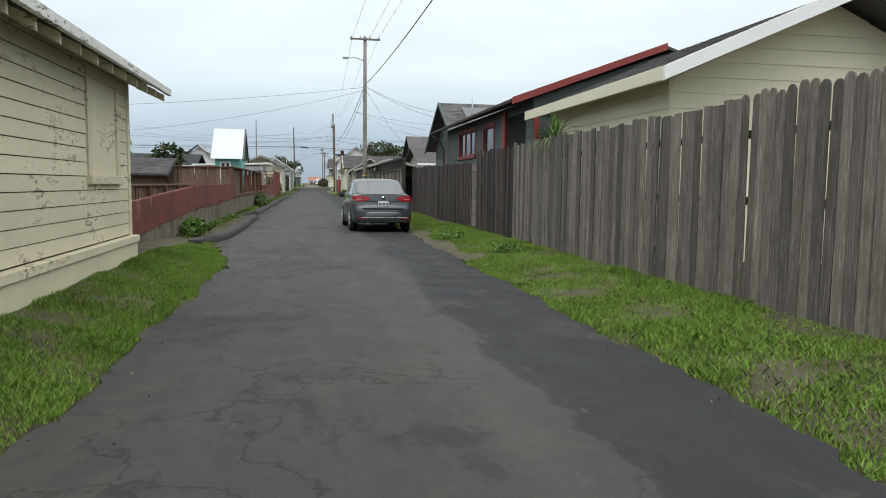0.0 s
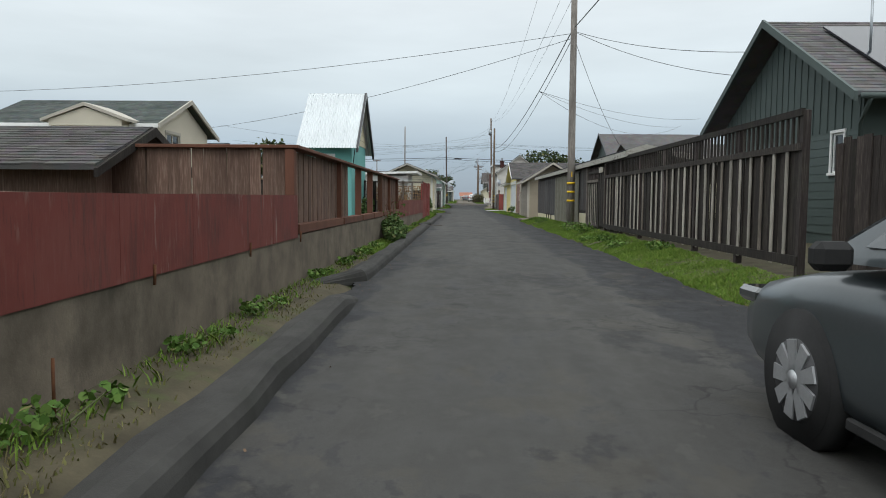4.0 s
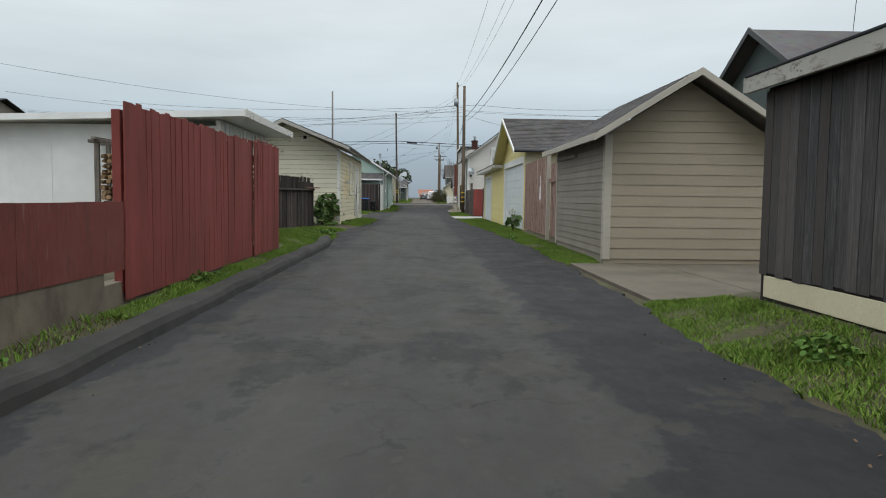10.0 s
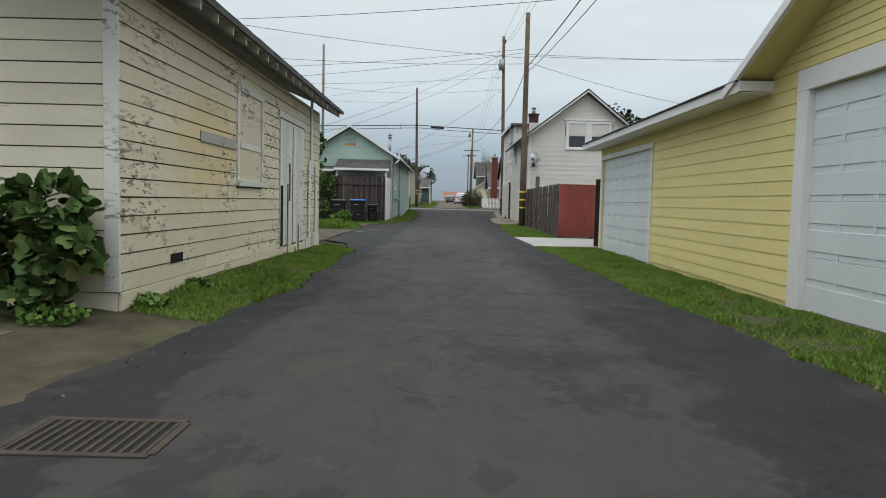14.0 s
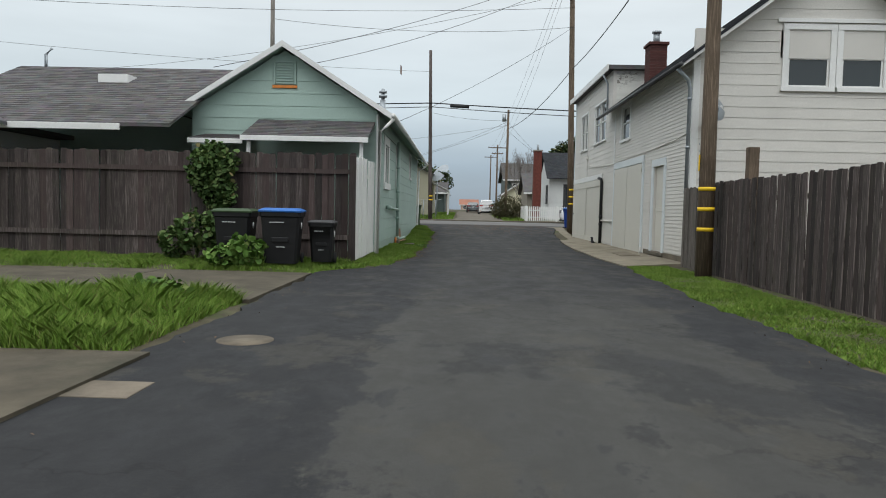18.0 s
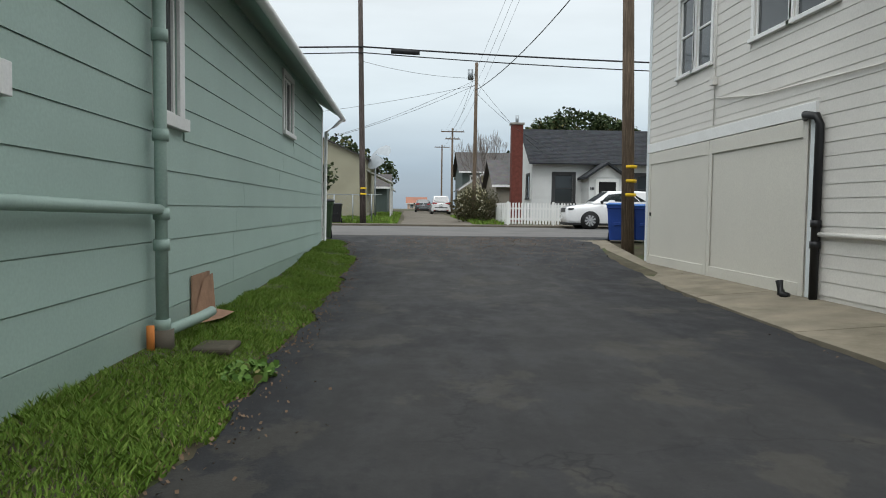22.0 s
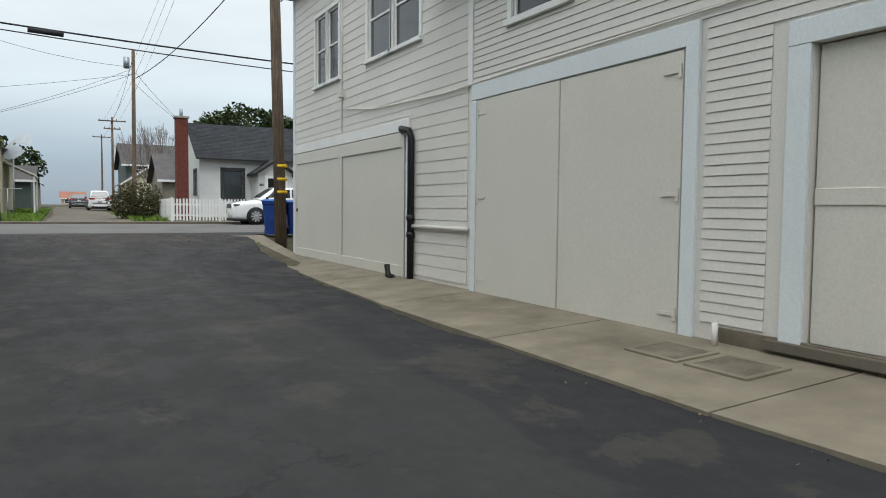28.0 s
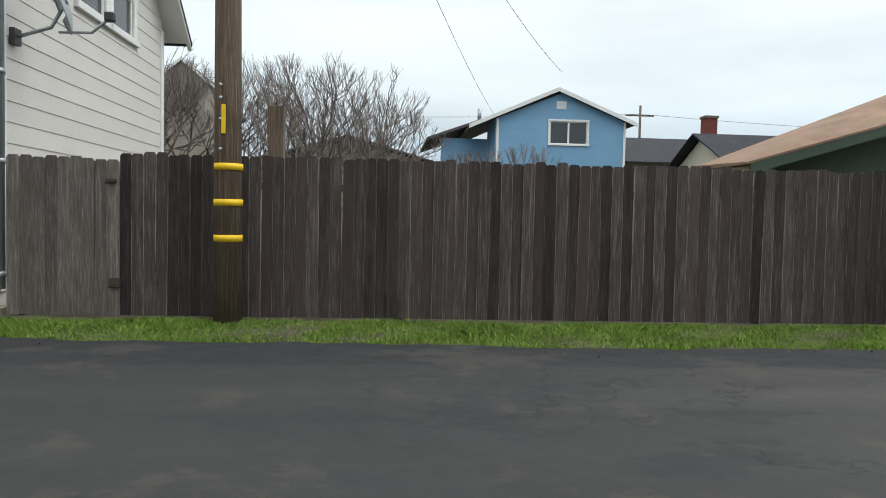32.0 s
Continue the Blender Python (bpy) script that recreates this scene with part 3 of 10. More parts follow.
def pmesh(name, verts, faces, material, parent=None, label="", smooth=False):
    me = bpy.data.meshes.new(name)
    me.from_pydata(verts, [], faces)
    me.update()
    if smooth:
        me.shade_smooth()
    return link(name, me, material, parent, label)


def thing(name, label, category, group="", at=(0, 0, 0), kind=""):
    e = new(name)
    e.empty_display_size = 0.2
    e.location = at
    return tagged(e, label, category, group, kind)


CUBE = [(0, 3, 2, 1), (4, 5, 6, 7), (0, 1, 5, 4), (1, 2, 6, 5), (2, 3, 7, 6), (3, 0, 4, 7)]


def add_box(bm, x0, x1, y0, y1, z0, z1):
    v = [bm.verts.new(p) for p in ((x0, y0, z0), (x1, y0, z0), (x1, y1, z0), (x0, y1, z0), (x0, y0, z1), (x1, y0, z1), (x1, y1, z1), (x0, y1, z1))]
    return [bm.faces.new([v[i] for i in f]) for f in CUBE]


def soften(bm, w=0.006, seg=1):
    bmesh.ops.bevel(bm, geom=bm.edges[:], offset=w, segments=seg, affect="EDGES", profile=0.6)


def box(name, x0, x1, y0, y1, z0, z1, material, parent=None, label="", bev=0.006):
    bm = bmesh.new()
    add_box(bm, min(x0, x1), max(x0, x1), min(y0, y1), max(y0, y1), min(z0, z1), max(z0, z1))
    if bev:
        soften(bm, min(bev, 0.3 * min(abs(x1 - x0), abs(y1 - y0), abs(z1 - z0))))
    return part(name, bm, material, parent, label)


def prism(name, outline, axis, a0, a1, material, parent=None, label=""):
    """A flat outline of (u, z), drawn out along x (then u is y) or along y (then u is x)."""
    n = len(outline)
    def put(u, z, a):
        return (a, u, z) if axis == "x" else (u, a, z)
    vs = [put(u, z, a0) for u, z in outline] + [put(u, z, a1) for u, z in outline]
    fs = [tuple(range(n)), tuple(range(2 * n - 1, n - 1, -1))] + [(i, i + n, (i + 1) % n + n, (i + 1) % n) for i in range(n)]
    bm = bmesh.new()
    bv = [bm.verts.new(v) for v in vs]
    for f in fs:
        bm.faces.new([bv[i] for i in f])
    bmesh.ops.recalc_face_normals(bm, faces=bm.faces[:])
    return part(name, bm, material, parent, label)


def tube(name, pts, r, material, parent=None, label="", seg=8, r1=None):
    """A round bar along a run of points, tapering from r to r1."""
    pts = [Vector(p) for p in pts]
    r1 = r if r1 is None else r1
    vs, fs = [], []
    for i, p in enumerate(pts):
        d = (pts[min(i + 1, len(pts) - 1)] - pts[max(i - 1, 0)]).normalized()
        u = d.cross(Vector((0, 0, 1)) if abs(d.z) < 0.9 else Vector((1, 0, 0))).normalized()
        w = d.cross(u)
        rr = r + (r1 - r) * i / max(1, len(pts) - 1)
        for k in range(seg):
            a = 2 * math.pi * k / seg
            vs.append(p + (u * math.cos(a) + w * math.sin(a)) * rr)
    n = len(pts)
    for i in range(n - 1):
        for k in range(seg):
            k2 = (k + 1) % seg
            fs.append((i * seg + k, i * seg + k2, (i + 1) * seg + k2, (i + 1) * seg + k))
    fs.append(tuple(range(seg - 1, -1, -1)))
    fs.append(tuple((n - 1) * seg + k for k in range(seg)))
    return pmesh(name, [tuple(v) for v in vs], fs, material, parent, label, True)


def P(axis, at, face, a, d, z):
    """A point on a wall: a along it, d out from its face, z up. axis x: the wall lies in a plane of one x."""
    return (at + face * d, a, z) if axis == "x" else (a, at + face * d, z)


def wbox(name, axis, at, face, a0, a1, d0, d1, z0, z1, material, parent=None, label="", bev=0.005):
    p, q = P(axis, at, face, a0, d0, z0), P(axis, at, face, a1, d1, z1)
    return box(name, p[0], q[0], p[1], q[1], p[2], q[2], material, parent, label, bev)


def wall(name, axis, at, face, a0, a1, z0, z1, material, parent, holes=(), thick=0.12, gable=None, label=""):
    """A wall with its face in a plane, thick behind it, with holes (a0, a1, z0, z1) through it; gable: (a of the ridge, its height)."""
    a0, a1 = a0 + 0.004, a1 - 0.004
    us = sorted({a0, a1, *[h[i] for h in holes for i in (0, 1)]})
    zs = sorted({z0, z1, *[h[i] for h in holes for i in (2, 3)]})
    bm = bmesh.new()
    made = {}

    def vert(u, d, z):
        if (u, d, z) not in made:
            made[(u, d, z)] = bm.verts.new(P(axis, at, face, u, -d, z))
        return made[(u, d, z)]

    nu, nz = len(us) - 1, len(zs) - 1

    def full(i, k):
        if not (0 <= i < nu and 0 <= k < nz):
            return False
        um, wm = (us[i] + us[i + 1]) / 2, (zs[k] + zs[k + 1]) / 2
        return not any(h[0] < um < h[1] and h[2] < wm < h[3] for h in holes)

    for i in range(nu):
        for k in range(nz):
            if not full(i, k):
                continue
            u0, u1, w0, w1 = us[i], us[i + 1], zs[k], zs[k + 1]
            for d in (0, thick):
                bm.faces.new([vert(u0, d, w0), vert(u1, d, w0), vert(u1, d, w1), vert(u0, d, w1)])
            for di, dk, p, q in ((-1, 0, (u0, w0), (u0, w1)), (1, 0, (u1, w0), (u1, w1)), (0, -1, (u0, w0), (u1, w0)), (0, 1, (u0, w1), (u1, w1))):
                if full(i + di, k + dk) or (gable and dk == 1 and k == nz - 1):
                    continue
                bm.faces.new([vert(p[0], 0, p[1]), vert(q[0], 0, q[1]), vert(q[0], thick, q[1]), vert(p[0], thick, p[1])])
    if gable:
        g, gz = gable
        for d in (0, thick):
            bm.faces.new([vert(u, d, z1) for u in us] + [vert(g, d, gz)])
        for u in (a0, a1):
            bm.faces.new([vert(u, 0, z1), vert(g, 0, gz), vert(g, thick, gz), vert(u, thick, z1)])
    bmesh.ops.recalc_face_normals(bm, faces=bm.faces[:])
    return part(name, bm, material, parent, label)


def siding(axis, at, face, a0, a1, z0, z1, rise, material, parent, holes=(), limit=None, thick=0.018, jitter=0.0, name="siding_board", joint=None, gap=0.008):
    """Lapped boards on a wall, one object each. limit(z) gives the run (a0, a1) at a height, under a gable."""
    z = z0
    while z < z1 - 0.02:
        top = min(z + rise, z1)
        lo, hi = (a0, a1)
        if limit:
            l0, h0 = limit(z)
            l1, h1 = limit(top)
            if h0 - l0 < 0.1:
                break
        else:
            l0 = l1 = lo
            h0 = h1 = hi
        cuts = [(h[0], h[1]) for h in holes if h[2] < top - 0.02 and h[3] > z + 0.02]
        runs, at_ = [], l0
        for c0, c1 in sorted(cuts):
            if c0 > at_ + 0.02:
                runs.append((at_, c0))
            at_ = max(at_, c1)
        if at_ < h0 - 0.02:
            runs.append((at_, h0))
        if joint:
            more = []
            for r0, r1 in runs:
                if r1 - r0 > joint:
                    m_ = r0 + random.uniform(0.35, 0.65) * (r1 - r0)
                    more += [(r0, m_ - 0.003), (m_ + 0.003, r1)]
                else:
                    more.append((r0, r1))
            runs = more
        for h in holes:
            for w0, w1 in ((z, h[2]), (h[3], top)):
                if z + 0.02 < (w1 if w0 == z else w0) < top - 0.02:
                    b0, b1 = max(h[0], l0), min(h[1], h0)
                    if b1 - b0 > 0.05:
                        vs = [P(axis, at, face, u, d, w) for u, d, w in ((b0, 0.001, w0), (b1, 0.001, w0), (b1, thick * 0.9, w0), (b0, thick * 0.9, w0), (b0, 0.001, w1), (b1, 0.001, w1), (b1, thick * 0.5, w1), (b0, thick * 0.5, w1))]
                        fix_normals(pmesh(name, vs, CUBE, material, parent))
        for r0, r1 in runs:
            t0, t1 = r0, r1
            if limit:
                if abs(r0 - l0) < 1e-6:
                    t0 = l1
                if abs(r1 - h0) < 1e-6:
                    t1 = h1
                if t1 - t0 < 0.02:
                    t0 = t1 = (t0 + t1) / 2
            j = random.uniform(-jitter, jitter)
            vs = [P(axis, at, face, u, d, w) for u, d, w in ((r0, 0.001, z + j), (r1, 0.001, z - j), (r1, thick, z - j), (r0, thick, z + j), (t0, 0.001, top - gap), (t1, 0.001, top - gap), (t1, thick * 0.5, top - gap), (t0, thick * 0.5, top - gap))]
            ob = pmesh(name, vs, CUBE, material, parent)
            fix_normals(ob)
        z += rise


def fix_normals(ob):
    bm = bmesh.new()
    bm.from_mesh(ob.data)
    bmesh.ops.recalc_face_normals(bm, faces=bm.faces[:])
    bm.to_mesh(ob.data)
    bm.free()


def frame_round(axis, at, face, a0, a1, z0, z1, w, material, parent, out=0.035, name="trim_board", sill=True):
    wbox(name, axis, at, face, a0 - w, a0, 0, out, z0, z1, material, parent)
    wbox(name, axis, at, face, a1, a1 + w, 0, out, z0, z1, material, parent)
    wbox(name, axis, at, face, a0 - w, a1 + w, 0, out + 0.004, z1, z1 + w, material, parent)
    if sill:
        wbox("window_sill", axis, at, face, a0 - w * 1.2, a1 + w * 1.2, 0, out + 0.04, z0 - w * 0.8, z0, material, parent)


def window(axis, at, face, a0, a1, z0, z1, parent, trim="white", w=0.1, sashes=1, hung=True, curtain=False, sill=True, out=0.035):
    """A window in its hole: casing, sash bars, glass set back and a dark room behind."""
    win = new("window")
    win.parent = parent
    frame_round(axis, at, face, a0, a1, z0, z1, w, trim, win, out, "casing_board", sill)
    n = sashes
    for i in range(n):
        s0, s1 = a0 + (a1 - a0) * i / n, a0 + (a1 - a0) * (i + 1) / n
        t = 0.045
        wbox("sash_bar", axis, at, face, s0, s0 + t, -0.06, -0.015, z0, z1, trim, win)
        wbox("sash_bar", axis, at, face, s1 - t, s1, -0.06, -0.015, z0, z1, trim, win)
        for zz in ([z0, (z0 + z1) / 2 - t / 2, z1 - t] if hung else [z0, z1 - t]):
            wbox("sash_bar", axis, at, face, s0, s1, -0.058, -0.013, zz, zz + t, trim, win)
        wbox("pane", axis, at, face, s0 + 0.02, s1 - 0.02, -0.05, -0.042, z0 + 0.02, z1 - 0.02, "glass", win, bev=0)
    if curtain:
        wbox("curtain", axis, at, face, a0, a1, -0.1, -0.09, z0, z1, "curtain", win, bev=0)
    return win


def slope_roof(axis, e0, e1, ez, r, rz, a0, a1, material, parent, thick=0.07, name="roof_slope", courses=0.2, seed=1, pieces=True, soffit=None):
    """One slope of a roof: from an eave at e0 and height ez to a ridge at r and rz, run along the other axis from a0 to a1.
    axis is the axis across the slope. Courses of shingles lie on it."""
    dx, dz = r - e0, rz - ez
    ln = math.hypot(dx, dz)
    n = Vector((-dz / ln, dx / ln)) if dx > 0 else Vector((dz / ln, -dx / ln))
    def put(u, z, a):
        return (u, a, z) if axis == "x" else (a, u, z)
    vs = [put(e0, ez, a0), put(r, rz, a0), put(r, rz, a1), put(e0, ez, a1)]
    vs += [put(e0 + n[0] * -thick * 0, ez + thick, a0), put(r, rz + thick, a0), put(r, rz + thick, a1), put(e0, ez + thick, a1)]
    ob = pmesh(name, vs, CUBE, material, parent)
    fix_normals(ob)
    if soffit:
        k0, k1 = 0.02, 0.98
        us = [put(e0 + dx * s, ez + dz * s + l, b) for l in (-0.014, -0.002) for s, b in ((k0, a0 + 0.01), (k1, a0 + 0.01), (k1, a1 - 0.01), (k0, a1 - 0.01))]
        fix_normals(pmesh("soffit", us, CUBE, soffit, parent))
    if pieces:
        rng = random.Random(seed)
        vv, ff = [], []
        k = int(ln / courses)
        for i in range(k + 1):
            s0, s1 = i * courses / ln, min(1.0, (i + 1.08) * courses / ln)
            if s0 >= 1:
                break
            a = a0 + (0 if i % 2 else -0.15)
            while a < a1:
                wd = rng.uniform(0.26, 0.34)
                b0, b1 = max(a, a0), min(a + wd, a1)
                a += wd + 0.006
                if b1 - b0 < 0.03:
                    continue
                l0, l1 = thick + rng.uniform(0.014, 0.022), thick + 0.004
                drop = rng.uniform(-0.008, 0.008) / ln
                q = len(vv)
                for s, l in ((s0 + drop, l0), (s1, l1)):
                    for b_ in (b0, b1):
                        vv.append(put(e0 + dx * s, ez + dz * s + l, b_))
                for b_ in (b0, b1):
                    vv.append(put(e0 + dx * (s0 + drop), ez + dz * (s0 + drop) + thick, b_))
                ff += [(q, q + 1, q + 3, q + 2), (q, q + 4, q + 5, q + 1)]
        sh = pmesh("shingles", vv, ff, material, parent)
        tagged(sh, kind="stuff")
    return ob


def picket_mesh(name, w, h, t, top="dog", bev=0.0):
    """A fence board standing on z 0, its width along y and its thickness along x."""
    c = w * 0.22
    if top == "dog":
        o = [(-w / 2, 0), (w / 2, 0), (w / 2, h - c), (w / 2 - c * 0.8, h), (-w / 2 + c * 0.8, h), (-w / 2, h - c)]
    elif top == "round":
        o = [(-w / 2, 0), (w / 2, 0), (w / 2, h - w * 0.42), (w * 0.36, h - w * 0.14), (w * 0.16, h), (-w * 0.16, h), (-w * 0.36, h - w * 0.14), (-w / 2, h - w * 0.42)]
    else:
        o = [(-w / 2, 0), (w / 2, 0), (w / 2, h), (-w / 2, h)]
    n = len(o)
    vs = [(t / 2, u, z) for u, z in o] + [(-t / 2, u, z) for u, z in o]
    fs = [tuple(range(n)), tuple(range(2 * n - 1, n - 1, -1))] + [(i, i + n, (i + 1) % n + n, (i + 1) % n) for i in range(n)]
    me = bpy.data.meshes.new(name)
    me.from_pydata(vs, [], fs)
    me.update()
    return me


def boards(parent, p0, p1, z0, z1, height, w, gap, material, top="dog", t=0.019, name="picket", lean=0.6, vary=0.0, seed=3, sink=0.0, skip=(), step=0.010, rag=0.0):
    """Upright boards from p0 to p1 (x, y), foot heights from z0 to z1, on meshes that they share."""
    rng = random.Random(seed)
    ln = math.hypot(p1[0] - p0[0], p1[1] - p0[1])
    ang = math.atan2(p1[1] - p0[1], p1[0] - p0[0]) - math.pi / 2
    kinds = []
    for i in range(4):
        me = picket_mesh(name, w * (1 + vary * rng.uniform(-1, 1)), height * (1 + 0.006 * (i - 1.5)), t, top)
        me.materials.append(M[material])
        kinds.append(me)
    n = max(1, int(ln / (w + gap)))
    for i in range(n):
        if i in skip:
            continue
        s = (i + 0.5) / n
        ob = link(name, rng.choice(kinds), None, parent)
        ob.matrix_local = Matrix.Translation((p0[0] + (p1[0] - p0[0]) * s + rng.uniform(-0.004, 0.004) + step * (i % 2), p0[1] + (p1[1] - p0[1]) * s, z0 + (z1 - z0) * s - sink + rag * rng.uniform(-1, 0.6))) @ Euler((0, radians(rng.uniform(-0.4, 0.4)), 0)).to_matrix().to_4x4() @ Matrix.Rotation(ang, 4, "Z") @ Matrix.Rotation(radians(rng.uniform(-lean, lean)), 4, "X")


def rail(parent, p0, p1, z0, z1, h, t, material, off=0.0, name="rail"):
    """A bar from p0 to p1 (x, y) with its foot at z0 and z1; off: to the side."""
    d = Vector((p1[0] - p0[0], p1[1] - p0[1], 0))
    nrm = Vector((d.y, -d.x, 0)).normalized()
    a, b = Vector((*p0, z0)) + nrm * off, Vector((*p1, z1)) + nrm * off
    vs = []
    for q in (a, b):
        for s, z in ((0, 0), (t, 0), (t, h), (0, h)):
            vs.append(tuple(q + nrm * s + Vector((0, 0, z))))
    fs = [(0, 3, 2, 1), (4, 5, 6, 7), (0, 1, 5, 4), (1, 2, 6, 5), (2, 3, 7, 6), (3, 0, 4, 7)]
    ob = pmesh(name, vs, fs, material, parent)
    fix_normals(ob)
    return ob


def post(parent, x, y, z0, z1, w, material, name="post"):
    return box(name, x - w / 2, x + w / 2, y - w / 2, y + w / 2, z0, z1, material, parent, bev=0.006)

# ---- ground, road, pavements ----


def strip(name, pts_l, pts_r, z, material, label, cat, thick=0.05, kind="structure"):
    """A paved strip between two runs of (x, y), lying with its top at z(x, y)."""
    n = len(pts_l)
    zf = z if callable(z) else (lambda b: z)
    vs = [(x, y, zf(y)) for x, y in pts_l] + [(x, y, zf(y)) for x, y in pts_r]
    vs += [(x, y, zf(y) - thick) for x, y in pts_l] + [(x, y, zf(y) - thick) for x, y in pts_r]
    fs = []
    for i in range(n - 1):
        fs.append((i, n + i, n + i + 1, i + 1))
        fs.append((i, i + 1, 2 * n + i + 1, 2 * n + i))
        fs.append((n + i, 3 * n + i, 3 * n + i + 1, n + i + 1))
    fs.append((0, 2 * n, 3 * n, n))
    fs.append((n - 1, 2 * n - 1, 4 * n - 1, 3 * n - 1))
    ob = pmesh(name, vs, fs, material)
    fix_normals(ob)
    return tagged(ob, label, cat, kind=kind)


def left_edge(y):
    """The left edge of the asphalt."""
    pts = [(-80, -1.9), (-28, -1.85), (-22, -1.75), (-20, -1.9), (-16, -2.78), (44, -2.82), (47, -2.9), (51, -3.35), (56, -3.1), (60, -2.7), (68, -2.9), (71, -3.6), (72, -4.3), (88, -4.5), (90, -3.3), (93, -2.85), (108, -2.8), (112, -3.4), (115, -6.0)]
    return np.interp(y, [p[0] for p in pts], [p[1] for p in pts]) + 0.05 * math.sin(y * 1.7) + 0.035 * math.sin(y * 4.3 + 1) + 0.09 * noise.noise((1.0, y * 2.7, 0.0)) + 0.05 * noise.noise((5.0, y * 7.0, 0.0))


def right_edge(y):
    pts = [(-80, 2.5), (0, 2.5), (12, 2.6), (30, 2.6), (36, 2.9), (45, 3.0), (55, 2.7), (62, 2.35), (70, 2.2), (77, 2.1), (85, 2.25), (91, 2.6), (98, 2.5), (104, 2.9), (110, 3.3), (113, 3.8), (115, 6.0)]
    return np.interp(y, [p[0] for p in pts], [p[1] for p in pts]) + 0.05 * math.sin(y * 1.3 + 2) + 0.03 * math.sin(y * 3.9) + 0.09 * noise.noise((9.0, y * 2.7, 0.0)) + 0.05 * noise.noise((13.0, y * 7.0, 0.0))


def alley_rise(y):
    """The alley climbs to the cross street."""
    s = min(1.0, max(0.0, (y - 103.5) / 11.0))
    return 0.5 * s * s * (3 - 2 * s)


def ground_z(x, y):
    """Yards lie a little above the alley; verges slope up to the fences."""
    if y > 113:
        return 0.46 if y < 128.5 else min(0.54 + 0.01 * (y - 128), 1.4)
    if y < -70:
        return 0.0
    l, r = left_edge(y), right_edge(y)
    up = alley_rise(y) if x < 3.6 else alley_rise(y) * max(0.0, min(1.0, (y - 109.6) / 2.5))
    hi_r = np.interp(y, [-40, -10, 0, 10, 30, 32.6, 33.6, 38.6, 39.4, 44, 52, 60, 70.6, 71.4, 76.2, 77, 90, 91.2, 92, 100], [0.15, 0.15, 0.3, 0.38, 0.3, 0.25, -0.04, -0.04, 0.1, 0.12, 0.14, 0.02, 0.02, -0.05, -0.05, 0.03, 0.04, 0.04, -0.05, -0.05])
    hi_l = np.interp(y, [-40, -20, -10, 30, 44, 50, 53.4, 54.1, 56.5, 57.1, 60, 69, 70.6, 79.2, 80, 82.6, 83.6, 87, 87.8, 95, 112], [0.3, 0.25, 0.14, 0.14, 0.25, 0.25, 0.15, 0.02, 0.02, 0.14, 0.2, 0.1, -0.05, -0.05, 0.08, 0.08, -0.05, -0.05, 0.07, 0.16, 0.12])
    if x < l:
        d = l - x
        return up - 0.03 + (hi_l + 0.03) * min(1.0, d / 1.3)
    if x > r:
        d = x - r
        return up - 0.03 + (hi_r + 0.03) * min(1.0, d / 1.2)
    return up - 0.15


def spread(lo, hi, fine, coarse, a, b):
    out, v = [], lo
    while v < hi:
        out.append(v)
        v = a if v < a < v + coarse else v + (fine if a <= v <= b else coarse)
    return out + [hi]


gx = spread(-400, 400, 0.3, 20, -9, 9)
gy = spread(-300, 900, 0.8, 25, -45, 135)
gv = [(x, y, ground_z(x, y)) for y in gy for x in gx]
gf = [(j * len(gx) + i, j * len(gx) + i + 1, (j + 1) * len(gx) + i + 1, (j + 1) * len(gx) + i) for j in range(len(gy) - 1) for i in range(len(gx) - 1)]
ground = tagged(pmesh("ground", gv, gf, "dirt", smooth=True), "damp soil with low weeds between alley and fences", "ground", kind="structure")

ry = [y * 1.0 for y in range(-70, -40)] + [-40 + y * 0.14 for y in range(1108)] + [115.0]
road = strip("road", [(left_edge(y), y) for y in ry], [(right_edge(y), y) for y in ry], alley_rise, "asphalt", "patched dark asphalt of a narrow back alley", "road")
cross = strip("road", [(-120, 114.6), (-120, 127.4)][:1] + [(-120, 127.4)], [(120, 114.6), (120, 127.4)], 0.488, "street", "grey asphalt of the cross street", "road")
far_road = strip("road", [(-1.9 - 0.5 * (y < 128) - 0.15 * math.sin(y), y) for y in (127.8, 129, 132, 137, 143, 150, 160, 180, 260)], [(1.9 + 0.6 * (y < 128) + 0.15 * math.sin(y * 1.3), y) for y in (127.8, 129, 132, 137, 143, 150, 160, 180, 260)], lambda b: min(0.56 + 0.01 * (b - 128), 1.42), "conc", "worn gritty alley surface beyond the cross street", "road")

# concrete: apron by the two-storey house, drives, kerb
pavs = []


def slab(name, outline, z, material, label, cat="pavement", thick=0.12, parent=None):
    n = len(outline)
    vs = [(x, y, z) for x, y in outline] + [(x, y, z - thick) for x, y in outline]
    fs = [tuple(range(n)), tuple(range(2 * n - 1, n - 1, -1))] + [(i, i + n, (i + 1) % n + n, (i + 1) % n) for i in range(n)]
    ob = pmesh(name, vs, fs, material, parent)
    fix_normals(ob)
    if parent is None:
        tagged(ob, label, cat, kind="structure")
    return ob


